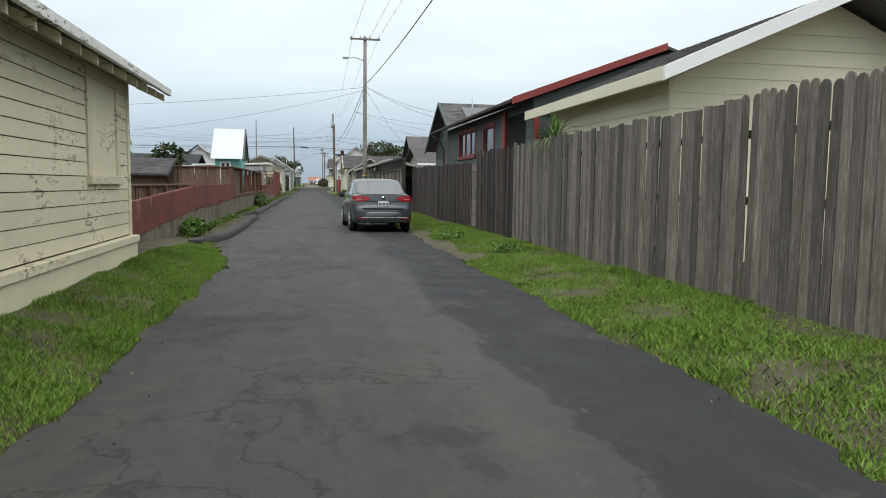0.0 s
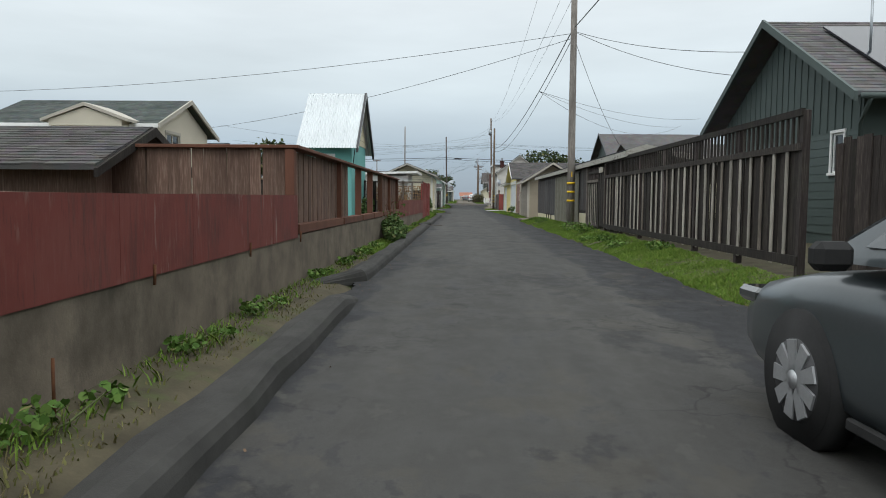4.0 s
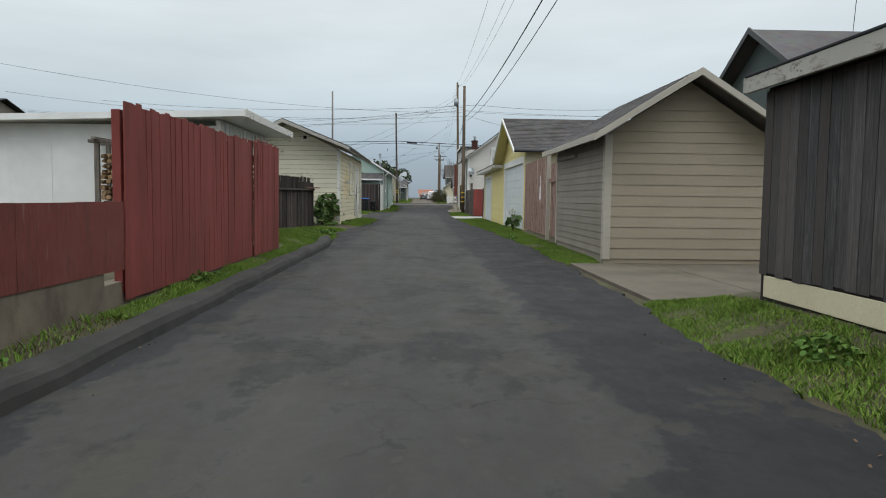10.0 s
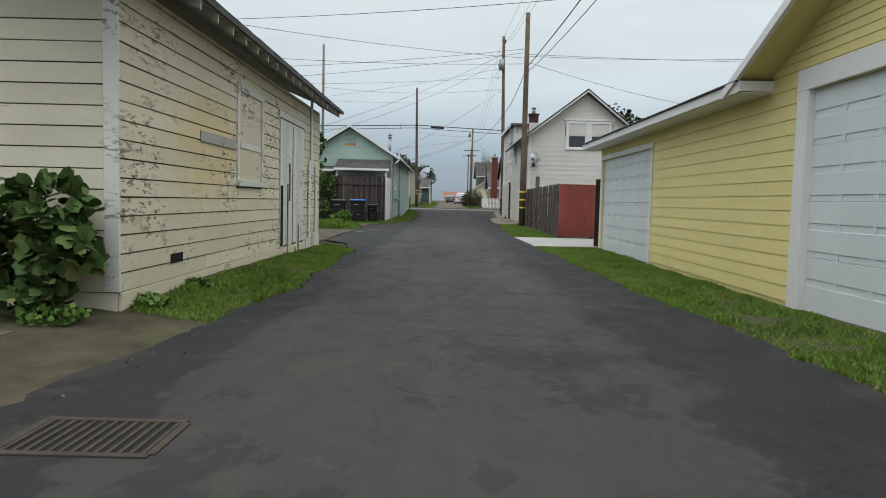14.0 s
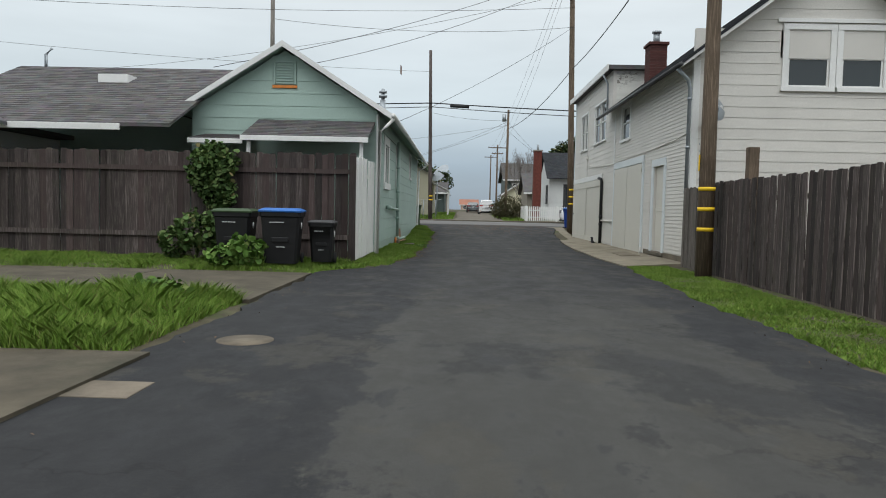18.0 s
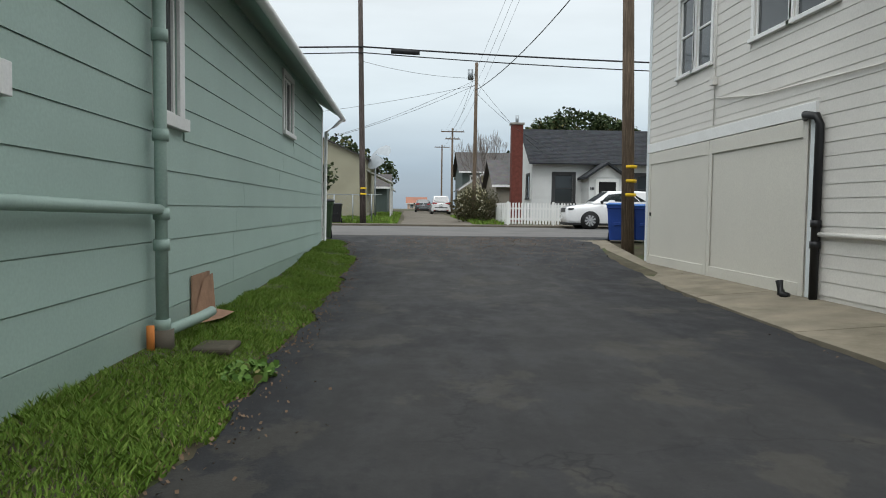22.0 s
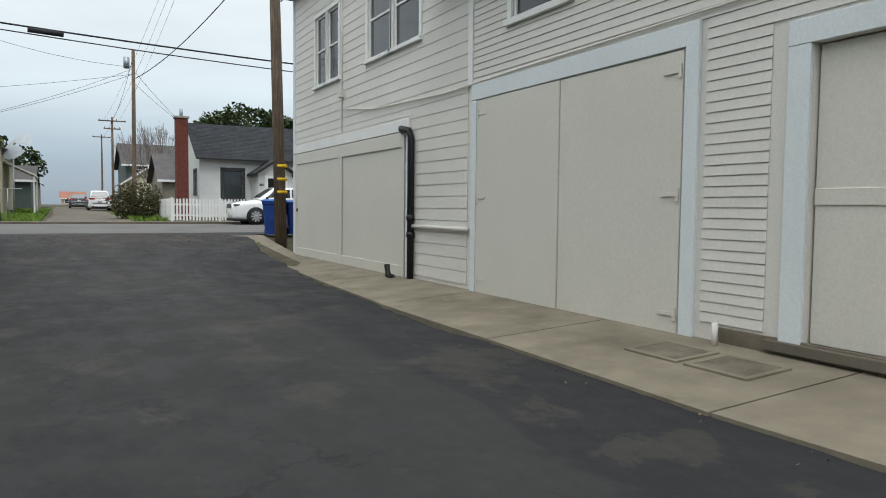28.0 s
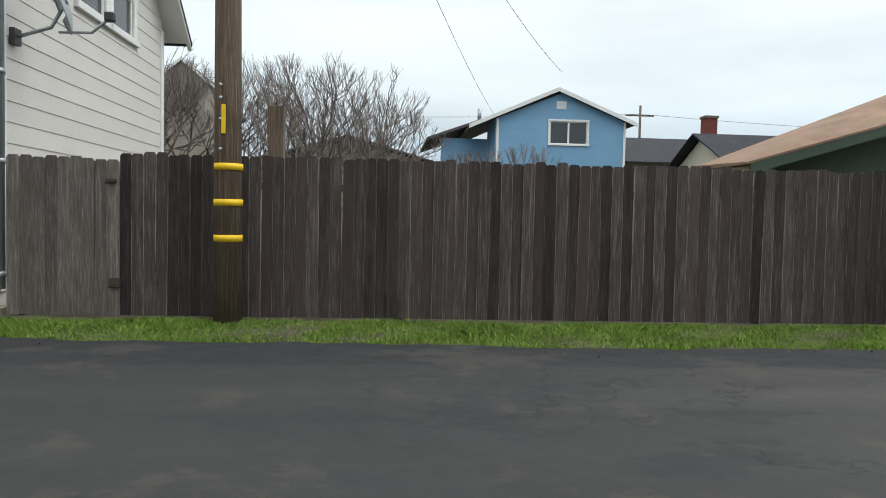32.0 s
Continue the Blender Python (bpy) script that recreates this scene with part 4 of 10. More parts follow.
apron = thing("pavement", "stained concrete apron along the cream house wall", "pavement", kind="structure")
ay = [91.3, 94.2, 97.1, 100.0, 103.2, 106.4, 109.4, 112.6]
for i in range(len(ay) - 1):
    y0, y1 = ay[i] + 0.012, ay[i + 1] - 0.012
    ob = slab("paving_slab", [(right_edge(y0) - 0.02, y0), (4.2, y0), (4.2, y1), (right_edge(y1) - 0.02, y1)], 0.03, "conc_tan", "", parent=apron)
    for v in ob.data.vertices:
        if v.co.x > 4.1:
            v.co.z += 0.10
drive_l = thing("pavement", "wide stained concrete driveway beside the alley", "pavement", kind="structure")
for x0, x1 in ((-13, -10.1), (-10.08, -7.2), (-7.18, -4.35)):
    for y0, y1 in ((70.2, 73.4), (73.42, 76.4), (76.42, 79.6)):
        slab("paving_slab", [(x0, y0), (x1, y0), (x1 + (0.0 if x1 < -5 else 0.05 * math.sin(y0)), y1), (x0, y1)], 0.03, "conc_dk", "", parent=drive_l)
for x0, x1 in ((-10.5, -7.5), (-7.48, -4.5)):
    slab("paving_slab", [(x0, 83.2), (x1, 83.2), (x1, 87.4), (x0, 87.4)], 0.03, "conc_dk", "", parent=drive_l)
drive_r = thing("pavement", "pale new concrete drive beside a red fence", "pavement", kind="structure")
slab("paving_slab", [(2.15, 71.2), (5.6, 71.2), (5.6, 76.4), (2.05, 76.4)], 0.03, "conc_new", "", parent=drive_r)
slab("paving_slab", [(5.62, 71.2), (9, 71.2), (9, 76.4), (5.62, 76.4)], 0.03, "conc_new", "", parent=drive_r)
drive_g = thing("pavement", "short concrete drive in front of the tan garage", "pavement", kind="structure")
slab("paving_slab", [(3.05, 33.4), (4.9, 33.4), (4.9, 38.75), (3.05, 38.75)], 0.025, "conc", "", parent=drive_g)
slab("paving_slab", [(4.92, 33.4), (8, 33.4), (8, 38.75), (4.92, 38.75)], 0.025, "conc", "", parent=drive_g)
drive_b = thing("pavement", "cracked concrete strip before the old cream garage", "pavement", kind="structure")
px_, py_ = [-8.5, -7.2, -6.0, -5.2, -4.75, -4.45], [54.55, 55.0, 55.5, 56.0, 56.25]
pv_ = [(x, y + (0.12 * math.sin(x * 2.1) if y == 54.55 else 0), ground_z(x, y) + dz_) for dz_ in (0.014, -0.08) for y in py_ for x in px_]
pf_ = [tuple(o + j * 6 + i + k for k in (0, 1, 7, 6)) for o in (0, 30) for j in range(4) for i in range(5)]
rim_ = [i for i in range(6)] + [6 * j + 5 for j in range(1, 5)] + [24 + i for i in range(4, -1, -1)] + [6 * j for j in range(3, 0, -1)]
pf_ += [(a, b, b + 30, a + 30) for a, b in zip(rim_, rim_[1:] + rim_[:1])]
fix_normals(pmesh("paving_slab", pv_, pf_, "conc", drive_b))


ramp_ = pmesh("paving_slab", [(3.0, 109.0, 0.02), (4.15, 109.0, 0.12), (4.15, 112.7, 0.5), (3.2, 112.9, 0.47), (3.0, 109.0, -0.2), (4.15, 109.0, -0.2), (4.15, 112.7, -0.2), (3.2, 112.9, -0.2)], CUBE, "conc_tan", apron)
fix_normals(ramp_)

# asphalt kerb on the left side
kerb = thing("kerb", "rounded asphalt kerb along the alley edge", "kerb", kind="structure")


def kerb_run(y0, y1, x_of, step=0.8):
    prof = [(-0.36, -0.04), (-0.345, 0.14), (-0.22, 0.17), (-0.09, 0.165), (-0.04, 0.14), (-0.005, 0.08), (0.012, 0.0), (0.02, -0.04)]
    ys = list(np.arange(y0, y1, step)) + [y1]
    vs, fs = [], []
    for j, y in enumerate(ys):
        e = min(1.0, (y - y0) / 0.6, (y1 - y) / 0.6)
        for dx, z in prof:
            zz = z if z <= 0 else z * (0.35 + 0.65 * e) * (1 + 0.12 * math.sin(y * 2.1 + dx * 9))
            vs.append((x_of(y) + dx + 0.015 * math.sin(y * 3.3), y, zz))
    n = len(prof)
    for j in range(len(ys) - 1):
        for i in range(n - 1):
            a = j * n + i
            fs.append((a, a + 1, a + n + 1, a + n))
    fs.append(tuple(range(n - 1, -1, -1)))
    fs.append(tuple((len(ys) - 1) * n + i for i in range(n)))
    ob = pmesh("kerb_length", vs, fs, "kerb", kerb, smooth=False)
    fix_normals(ob)


kerb_run(-17.0, -4.0, lambda y: np.interp(y, [-17.0, -16.6, -16.2, -15.5, -14.8, -12, -4], [-2.85, -2.65, -2.52, -2.40, -2.35, -2.32, -2.45]))
box("inlet_block", -3.0, -2.72, -17.75, -17.05, -0.05, 0.17, "kerb", kerb, bev=0.02)
kerb_run(-2.6, 21.2, lambda y: -2.62 - 0.6 * max(0, (-1.6 - y)) ** 2)
kerb_run(22.6, 46.5, lambda y: -2.62 - 0.5 * max(0, (23.6 - y)) ** 2 - 0.12 * max(0, y - 43.5))


def drain(x, y, w, l, name="drain_grate"):
    g = thing(name, "rusty cast-iron drain grate set in the asphalt", "drain grate", "alley drain grates", (x, y, 0))
    for s in (-1, 1):
        box("frame_bar", -w / 2, w / 2, s * l / 2 - 0.025, s * l / 2 + 0.025, -0.03, 0.012, "iron", g, bev=0.003)
        box("frame_bar", s * w / 2 - 0.025, s * w / 2 + 0.025, -l / 2 + 0.026, l / 2 - 0.026, -0.03, 0.011, "iron", g, bev=0.003)
    n = 13
    for i in range(n):
        u = -w / 2 + w * (i + 0.7) / (n + 0.4)
        box("grate_bar", u - 0.012, u + 0.012, -l / 2 + 0.03, l / 2 - 0.03, -0.03, 0.009, "iron", g, bev=0)
    # near-black sheet just under the bars, painting the pit's shade
    box("pit_shade", -w / 2 + 0.02, w / 2 - 0.02, -l / 2 + 0.03, l / 2 - 0.03, -0.034, 0.003, "dark", g, bev=0)


drain(-2.42, -17.35, 0.62, 0.75)
drain(-2.45, 23.1, 0.75, 0.7)
drain(-2.4, 53.6, 0.8, 0.55)

# ---- buildings along the alley, far end of each side last ----


def gable_limit(a0, a1, ze, g, gz):
    def f(z):
        if z <= ze:
            return a0, a1
        s = min(1.0, (z - ze) / (gz - ze))
        return a0 + (g - a0) * s, a1 + (g - a1) * s
    return f


def rafter_tails(parent, x0, x1, ys, z, slope, material, t=0.05, h=0.11):
    for y in ys:
        vs = [(x0, y - t / 2, z), (x1, y - t / 2, z + slope * (x1 - x0)), (x1, y - t / 2, z + h + slope * (x1 - x0)), (x0, y - t / 2, z + h)]
        vs += [(a, b + t, c) for a, b, c in vs]
        ob = pmesh("rafter_tail", vs, [(0, 1, 2, 3), (7, 6, 5, 4), (0, 4, 5, 1), (1, 5, 6, 2), (2, 6, 7, 3), (3, 7, 4, 0)], material, parent)
        fix_normals(ob)


# cream shed at the start of the alley
sh = thing("shed", "old cream clapboard shed with peeling paint and boarded window", "shed")
hole = (-24.35, -22.85, 1.42, 2.85)
# dark backing wall: the shade in the board joints is its colour
wall("wall", "x", -3.1, 1, -36, -22.25, 0.0, 2.98, "joint_shade", sh)
wall("wall", "y", -22.25, 1, -8.0, -3.1, 0.0, 2.98, "cream_peel", sh, gable=(-5.6, 4.2))
siding("x", -3.1, 1, -36, -22.27, 0.62, 2.98, 0.175, "cream_peel", sh, [hole], joint=7, jitter=0.002, gap=0.011)
siding("y", -22.25, 1, -8.0, -3.1, 0.62, 2.98, 0.148, "cream_peel", sh)
wbox("foundation", "x", -3.1, 1, -36, -22.22, 0, 0.10, 0.0, 0.50, "cream_side", sh)
wbox("skirt_board", "x", -3.1, 1, -36, -22.2, 0.0, 0.13, 0.50, 0.60, "cream_peel", sh)
frame_round("x", -3.1, 1, -24.2, -23.0, 1.5, 2.75, 0.14, "cream_peel", sh, 0.04)
wbox("board", "x", -3.1, 1, -24.2, -23.0, 0.0, 0.015, 1.5, 2.75, "cream_peel", sh)
wbox("corner_board", "x", -3.1, 1, -22.36, -22.22, 0, 0.03, 0.6, 2.98, "cream_peel", sh)
slope_roof("x", -2.62, 0, 2.86, -5.6, 4.25, -36, -21.5, "shingle", sh)
slope_roof("x", -8.6, 0, 2.86, -5.6, 4.25, -36, -21.5, "shingle", sh, pieces=False)
box("fascia_board", -2.64, -2.58, -36, -21.48, 2.84, 2.95, "white_peel", sh)
rafter_tails(sh, -2.68, -3.1, [-35.6 + 0.61 * i for i in range(24)], 2.74, -0.46, "cream_peel")

# turquoise workshop with a sheet-metal roof
aq = thing("workshop", "turquoise stucco workshop with corrugated metal roof", "workshop")
wall("wall", "x", -4.2, 1, 6.72, 9.58, 0.0, 3.0, "aqua", aq, gable=(8.15, 4.28))
wall("wall", "y", 6.72, -1, -5.5, -4.2, 0.0, 3.0, "aqua", aq, [(-5.2, -4.72, 1.72, 2.52)])
wall("wall", "y", 9.58, 1, -5.5, -4.2, 0.0, 3.0, "aqua", aq)
wall("wall", "x", -5.5, -1, 6.72, 9.58, 0.0, 3.0, "aqua", aq, gable=(8.15, 4.28))
window("y", 6.72, -1, -5.2, -4.72, 1.72, 2.52, aq, "white", 0.06, 2, False, True)
siding("x", -4.2, 1, 6.72, 9.58, 2.92, 4.28, 0.17, "cream_side", aq, limit=gable_limit(6.62, 9.68, 2.85, 8.15, 4.33), thick=0.025)


def corrugated(y0, z0, y1, z1, x0, x1, parent, pitch=0.076, amp=0.011):
    n = int((x1 - x0) / pitch * 4)
    vs, fs = [], []
    ln = math.hypot(y1 - y0, z1 - z0)
    ny, nz = -(z1 - z0) / ln, (y1 - y0) / ln
    if nz < 0:
        ny, nz = -ny, -nz
    for i in range(n + 1):
        x = x0 + (x1 - x0) * i / n
        o = amp * math.sin(i * math.pi / 2)
        for yy, zz in ((y0, z0), (y1, z1)):
            vs.append((x, yy + ny * o, zz + nz * o))
    for i in range(n):
        fs.append((2 * i, 2 * i + 2, 2 * i + 3, 2 * i + 1))
    ob = pmesh("metal_sheet", vs, fs, "metalroof", parent)
    sm = ob.modifiers.new("thickness", "SOLIDIFY")
    sm.thickness = 0.004


corrugated(6.35, 2.72, 8.15, 4.46, -5.7, -3.95, aq)
corrugated(9.95, 2.72, 8.15, 4.46, -5.7, -3.95, aq)
for s0, s1 in ((6.35, 8.15), (9.95, 8.15)):
    prism("barge_board", [(s0, 2.6), (s0, 2.74), (s1, 4.48), (s1, 4.32)], "x", -4.02, -3.96, "lidgrey", aq)
for k in range(6):
    for q in range(5):
        a = 6.55 + k * 0.3
        tube("roof_screw", [(-5.55 + q * 0.38, a, 2.74 + (a - 6.35) * 0.967), (-5.55 + q * 0.38, a - 0.006, 2.75 + (a - 6.35) * 0.967)], 0.012, "galv", aq, seg=6)
tube("loose_cable", [(-4.17, 7.05, 3.3), (-4.1, 6.95, 3.0), (-4.12, 6.725, 2.6), (-4.15, 6.68, 2.3)], 0.012, "wire", aq, seg=5)

# white flat-roofed shed behind the red fence
ws = thing("shed", "white flat-roofed shed with plank doors", "shed")
wall("wall", "y", 42.5, -1, -11.9, -5.3, 0.0, 3.15, "shedwhite", ws)
wall("wall", "x", -5.3, 1, 42.5, 47.8, 0.0, 3.3, "shedwhite", ws)
wall("wall", "y", 47.8, 1, -11.9, -5.3, 0.0, 3.2, "shedwhite", ws)
prism("roof", [(-12.3, 3.12), (-4.55, 3.36), (-4.55, 3.52), (-12.3, 3.28)], "y", 42.0, 48.4, "shedwhite", ws)
box("fascia_board", -4.56, -4.51, 41.98, 48.42, 3.34, 3.54, "white_peel", ws)
for i in range(8):
    wbox("door_plank", "x", -5.3, 1, 43.6 + i * 0.36, 43.6 + i * 0.36 + 0.345, 0.002, 0.03, 0.3, 2.35, "shedwhite", ws)
wbox("door_header", "x", -5.3, 1, 43.45, 46.6, 0.002, 0.045, 2.36, 2.52, "white_peel", ws)
for i in range(14):
    wbox("batten", "x", -5.3, 1, 42.6 + i * 0.37, 42.6 + i * 0.37 + 0.03, 0.002, 0.02, 2.55, 3.28, "shedwhite", ws)
wbox("door_panel", "y", 42.5, -1, -10.7, -9.6, 0.002, 0.02, 0.6, 2.75, "shedwhite", ws)
notice = new("notice")
notice.parent = ws
wbox("board", "x", -5.3, 1, 45.29, 45.58, 0.03, 0.034, 1.72, 1.96, "plate", notice, bev=0)
for i in range(5):
    wbox("print_bar", "x", -5.3, 1, 45.32, 45.55 - 0.03 * (i % 2), 0.034, 0.0365, 1.75 + i * 0.04, 1.768 + i * 0.04, "redtrim", notice, bev=0)
wbox("hasp", "x", -5.3, 1, 45.86, 45.95, 0.03, 0.05, 2.4, 2.6, "galv", ws)
wbox("latch", "x", -5.3, 1, 46.1, 46.2, 0.03, 0.06, 1.72, 1.78, "iron", ws)
# near-black strip painting the shade of a gap between the planks
wbox("gap_shade", "x", -5.3, 1, 46.05, 46.075, 0.028, 0.032, 0.3, 2.35, "dark", ws)
wbox("foundation", "x", -5.3, 1, 42.45, 47.85, 0.0, 0.06, 0.0, 0.25, "conc", ws)

# old cream garage with flaking paint
og = thing("garage", "old cream garage with badly flaking paint and sagging doors", "garage")
XB = -3.95
holes = [(61.3, 62.9, 1.45, 3.15), (64.2, 66.6, 0.25, 2.95)]
# both backing walls are dark so the siding joints look shaded
wall("wall", "x", XB, 1, 57.2, 68.7, 0.0, 3.55, "joint_shade", og)
wall("wall", "y", 57.2, -1, -8.75, XB, 0.0, 3.55, "joint_shade", og, gable=(-6.4, 4.70))
siding("x", XB, 1, 57.2, 68.7, 0.28, 3.55, 0.20, "cream_peel2", og, holes, jitter=0.005, joint=6, thick=0.022, gap=0.014)
siding("y", 57.2, -1, -8.75, XB, 0.065, 4.72, 0.215, "cream_worn", og, [], limit=gable_limit(-8.75, XB, 3.55, -6.4, 4.70), jitter=0.003, thick=0.022, gap=0.012)
wbox("foundation", "y", 57.2, -1, -8.78, XB + 0.03, 0.0, 0.015, 0.0, 0.06, "conc", og)
wbox("skirt_board", "x", XB, 1, 57.2, 68.7, 0.0, 0.03, 0.05, 0.27, "cream_peel2", og)
wbox("corner_board", "y", 57.2, -1, XB - 0.13, XB + 0.03, 0.0, 0.035, 0.28, 3.5, "white_peel", og)
wbox("corner_board", "y", 57.2, -1, -8.78, -8.62, 0.0, 0.035, 0.28, 3.4, "white_peel", og)
frame_round("x", XB, 1, 61.42, 62.78, 1.58, 3.02, 0.13, "white_peel", og, 0.04)
wbox("window_board", "x", XB, 1, 61.42, 62.78, 0.0, 0.012, 1.58, 3.02, "cream_peel2", og)
wbox("board", "x", XB, 1, 61.5, 62.7, 0.012, 0.03, 2.1, 2.2, "white_peel", og)
for i in range(9):
    ob = wbox("door_plank", "x", XB, 1, 64.25 + i * 0.26, 64.25 + i * 0.26 + 0.245, 0.004, 0.03, 0.28 + 0.02 * (i % 3), 2.9, "white_peel", og)
# near-black strips on the planks, painting shade where the doors gape
wbox("gap_shade", "x", XB, 1, 64.28, 64.5, 0.031, 0.034, 0.3, 1.55, "dark", og)
wbox("gap_shade", "x", XB, 1, 65.36, 65.42, 0.031, 0.034, 0.3, 2.85, "dark", og)
for k_, (y_, h_) in enumerate(((64.62, 1.1), (64.85, 1.6), (65.05, 0.9), (65.6, 1.35), (65.95, 0.7))):
    ob = wbox("split_lath", "x", XB, 1, y_, y_ + 0.07, 0.036, 0.05, 0.1, h_, "fence_gr", og)
    ob.rotation_euler = (radians(1.0 * (k_ % 3 - 1)), 0, 0)
wbox("door_header", "x", XB, 1, 64.1, 66.75, 0.0, 0.05, 2.92, 3.05, "white_peel", og)
for i in range(5):
    ob = wbox("loose_plank", "x", XB, 1, 66.8 + i * 0.3, 66.8 + i * 0.3 + 0.24, 0.03, 0.055, 0.1, 2.1 + 0.12 * (i % 2), "white_peel", og)
    ob.rotation_euler = (radians(1.5 * (i % 3 - 1)), 0, 0)
wbox("patch_board", "x", XB, 1, 59.6, 61.2, 0.02, 0.04, 2.05, 2.2, "fascia", og)
# near-black plate on solid boards, painting the shade of a vent hole
wbox("vent_hole_shade", "x", XB, 1, 58.55, 58.95, 0.02, 0.027, 0.46, 0.58, "dark", og)
ob = wbox("broken_board", "x", XB, 1, 58.2, 58.62, 0.024, 0.036, 0.40, 0.50, "white_peel", og)
ob.rotation_euler = (radians(-2.0), 0, 0)
for v0 in (-7.6, -5.55):
    wbox("vent_frame", "y", 57.2, -1, v0 - 0.13, v0 + 0.13, 0.02, 0.06, 3.98, 4.23, "white_peel", og)
    # near-black plate painting the shade inside the vent
    wbox("vent_shade", "y", 57.2, -1, v0 - 0.08, v0 + 0.08, 0.06, 0.064, 4.03, 4.18, "dark", og)
slope_roof("x", -3.38, 0, 3.57, -6.4, 4.79, 56.15, 69.2, "shingle_g", og, soffit="fascia")
slope_roof("x", -8.98, 0, 3.64, -6.4, 4.79, 56.15, 69.2, "shingle_g", og, soffit="fascia")
for e, s in ((-3.38, 3.57), (-8.98, 3.64)):
    prism("barge_board", [(e, s - 0.1), (e, s + 0.03), (-6.4, 4.83), (-6.4, 4.67)], "y", 56.09, 56.15, "fascia", og)
rafter_tails(og, -3.42, -4.0, [56.3 + 0.62 * i for i in range(21)], 3.44, -0.53, "fascia")

# white house on the driveway
wh = thing("house", "white clapboard house with grey trimmed gable", "house")
wall("wall", "y", 88.2, -1, -22, -12.8, 0.0, 3.3, "whiteside", wh, [(-15.3, -13.95, 1.3, 2.75)], gable=(-17.4, 6.9))
wall("wall", "x", -12.8, 1, 88.2, 98, 0.0, 2.98, "whiteside", wh)
wall("wall", "y", 88.85, 1, -22, -12.8, 3.12, 3.3, "whiteside", wh, gable=(-17.4, 6.9))
siding("y", 88.2, -1, -22, -12.8, 0.35, 6.9, 0.2, "whiteside", wh, [(-15.45, -13.8, 1.15, 2.9)], limit=gable_limit(-22, -12.8, 3.3, -17.4, 6.9))
window("y", 88.2, -1, -15.3, -13.95, 1.3, 2.75, wh, "white", 0.11, 1)
slope_roof("x", -11.85, 0, 2.98, -17.4, 7.15, 87.5, 88.9, "shingle_g", wh)
box("rear_roof", -22.3, -12.4, 88.95, 98.2, 3.0, 3.12, "shingle_g", wh)
slope_roof("x", -22.95, 0, 2.98, -17.4, 7.15, 87.5, 88.9, "shingle_g", wh, pieces=False)
prism("barge_board", [(-11.85, 2.88), (-11.85, 3.06), (-17.4, 7.26), (-17.4, 7.06)], "y", 87.42, 87.5, "white", wh)

wh.scale = (1.075, 1.075, 1.075)
wh.location = (0.095, -5.04, -0.05)

# sea-green house
gr = thing("house", "sea-green lap-sided house with white windows and gutter", "house")
XG = -3.92
gh = [(95.08, 96.22, 2.12, 3.3), (99.0, 99.55, 2.2, 3.4), (105.55, 106.55, 2.75, 3.75)]
YG = 92.9
wall("wall", "x", XG, 1, YG, 111.5, 0.0, 4.0, "seagreen", gr, gh)
siding("x", XG, 1, YG, 111.5, 0.385, 4.0, 0.322, "seagreen", gr, [(h[0] - 0.17, h[1] + 0.17, h[2] - 0.2, h[3] + 0.17) for h in gh], thick=0.02, joint=8)
wbox("foundation", "x", XG, 1, YG, 111.5, 0.0, 0.015, 0.0, 0.375, "pipegreen", gr)
window("x", XG, 1, *gh[0], gr, "white", 0.24, 2, False)
window("x", XG, 1, *gh[1], gr, "white", 0.15, 1, False)
window("x", XG, 1, *gh[2], gr, "white", 0.1, 2, False)
wall("wall", "y", YG, -1, -9.0, XG, 0.0, 4.0, "seagreen", gr, gable=(-6.45, 5.58))
siding("y", YG, -1, -9.0, XG, 0.34, 5.58, 0.34, "seagreen", gr, [(-6.8, -6.1, 4.6, 5.3)], limit=gable_limit(-9.0, XG, 4.0, -6.45, 5.58), thick=0.02)
wall("wall", "y", 111.5, 1, -9.0, XG, 0.0, 4.0, "seagreen", gr, gable=(-6.45, 5.58))
slope_roof("x", -3.45, 0, 3.8, -6.45, 5.68, 92.6, 112.0, "shingle_g", gr, soffit="seagreen")
slope_roof("x", -9.45, 0, 3.8, -6.45, 5.68, 92.6, 112.0, "shingle_g", gr, pieces=False, soffit="seagreen")
for e in (-3.45, -9.45):
    prism("barge_board", [(e, 3.72), (e, 3.88), (-6.45, 5.78), (-6.45, 5.62)], "y", 92.53, 92.6, "white", gr)
for i in range(8):
    wbox("vent_slat", "y", YG, -1, -6.68, -6.2, 0.01, 0.05, 4.68 + i * 0.072, 4.72 + i * 0.072, "seagreen", gr)
frame_round("y", YG, -1, -6.7, -6.18, 4.66, 5.25, 0.05, "seagreen", gr, 0.05, sill=False)
wbox("rust_strip", "y", YG, -1, -6.78, -6.1, 0.02, 0.05, 4.56, 4.64, "orange", gr)
tube("gutter", [(-3.40, 92.3, 3.80), (-3.40, 112.1, 3.76)], 0.065, "white", gr, seg=10)
tube("downpipe", [(-3.40, 92.5, 3.74), (-3.6, 92.55, 3.55), (-3.78, 92.6, 3.4), (-3.82, 92.7, 0.1)], 0.045, "white", gr)
tube("downpipe", [(-3.40, 111.7, 3.72), (-3.55, 111.6, 3.55), (-3.80, 111.46, 3.35), (-3.835, 111.42, 0.25), (-3.7, 111.38, 0.12)], 0.045, "white", gr)
wbox("corner_board", "x", XG, 1, 111.36, 111.52, 0.0, 0.03, 0.4, 3.95, "white", gr)
wbox("corner_board", "x", XG, 1, YG - 0.02, 93.24, 0.0, 0.05, 0.1, 3.9, "white", gr)
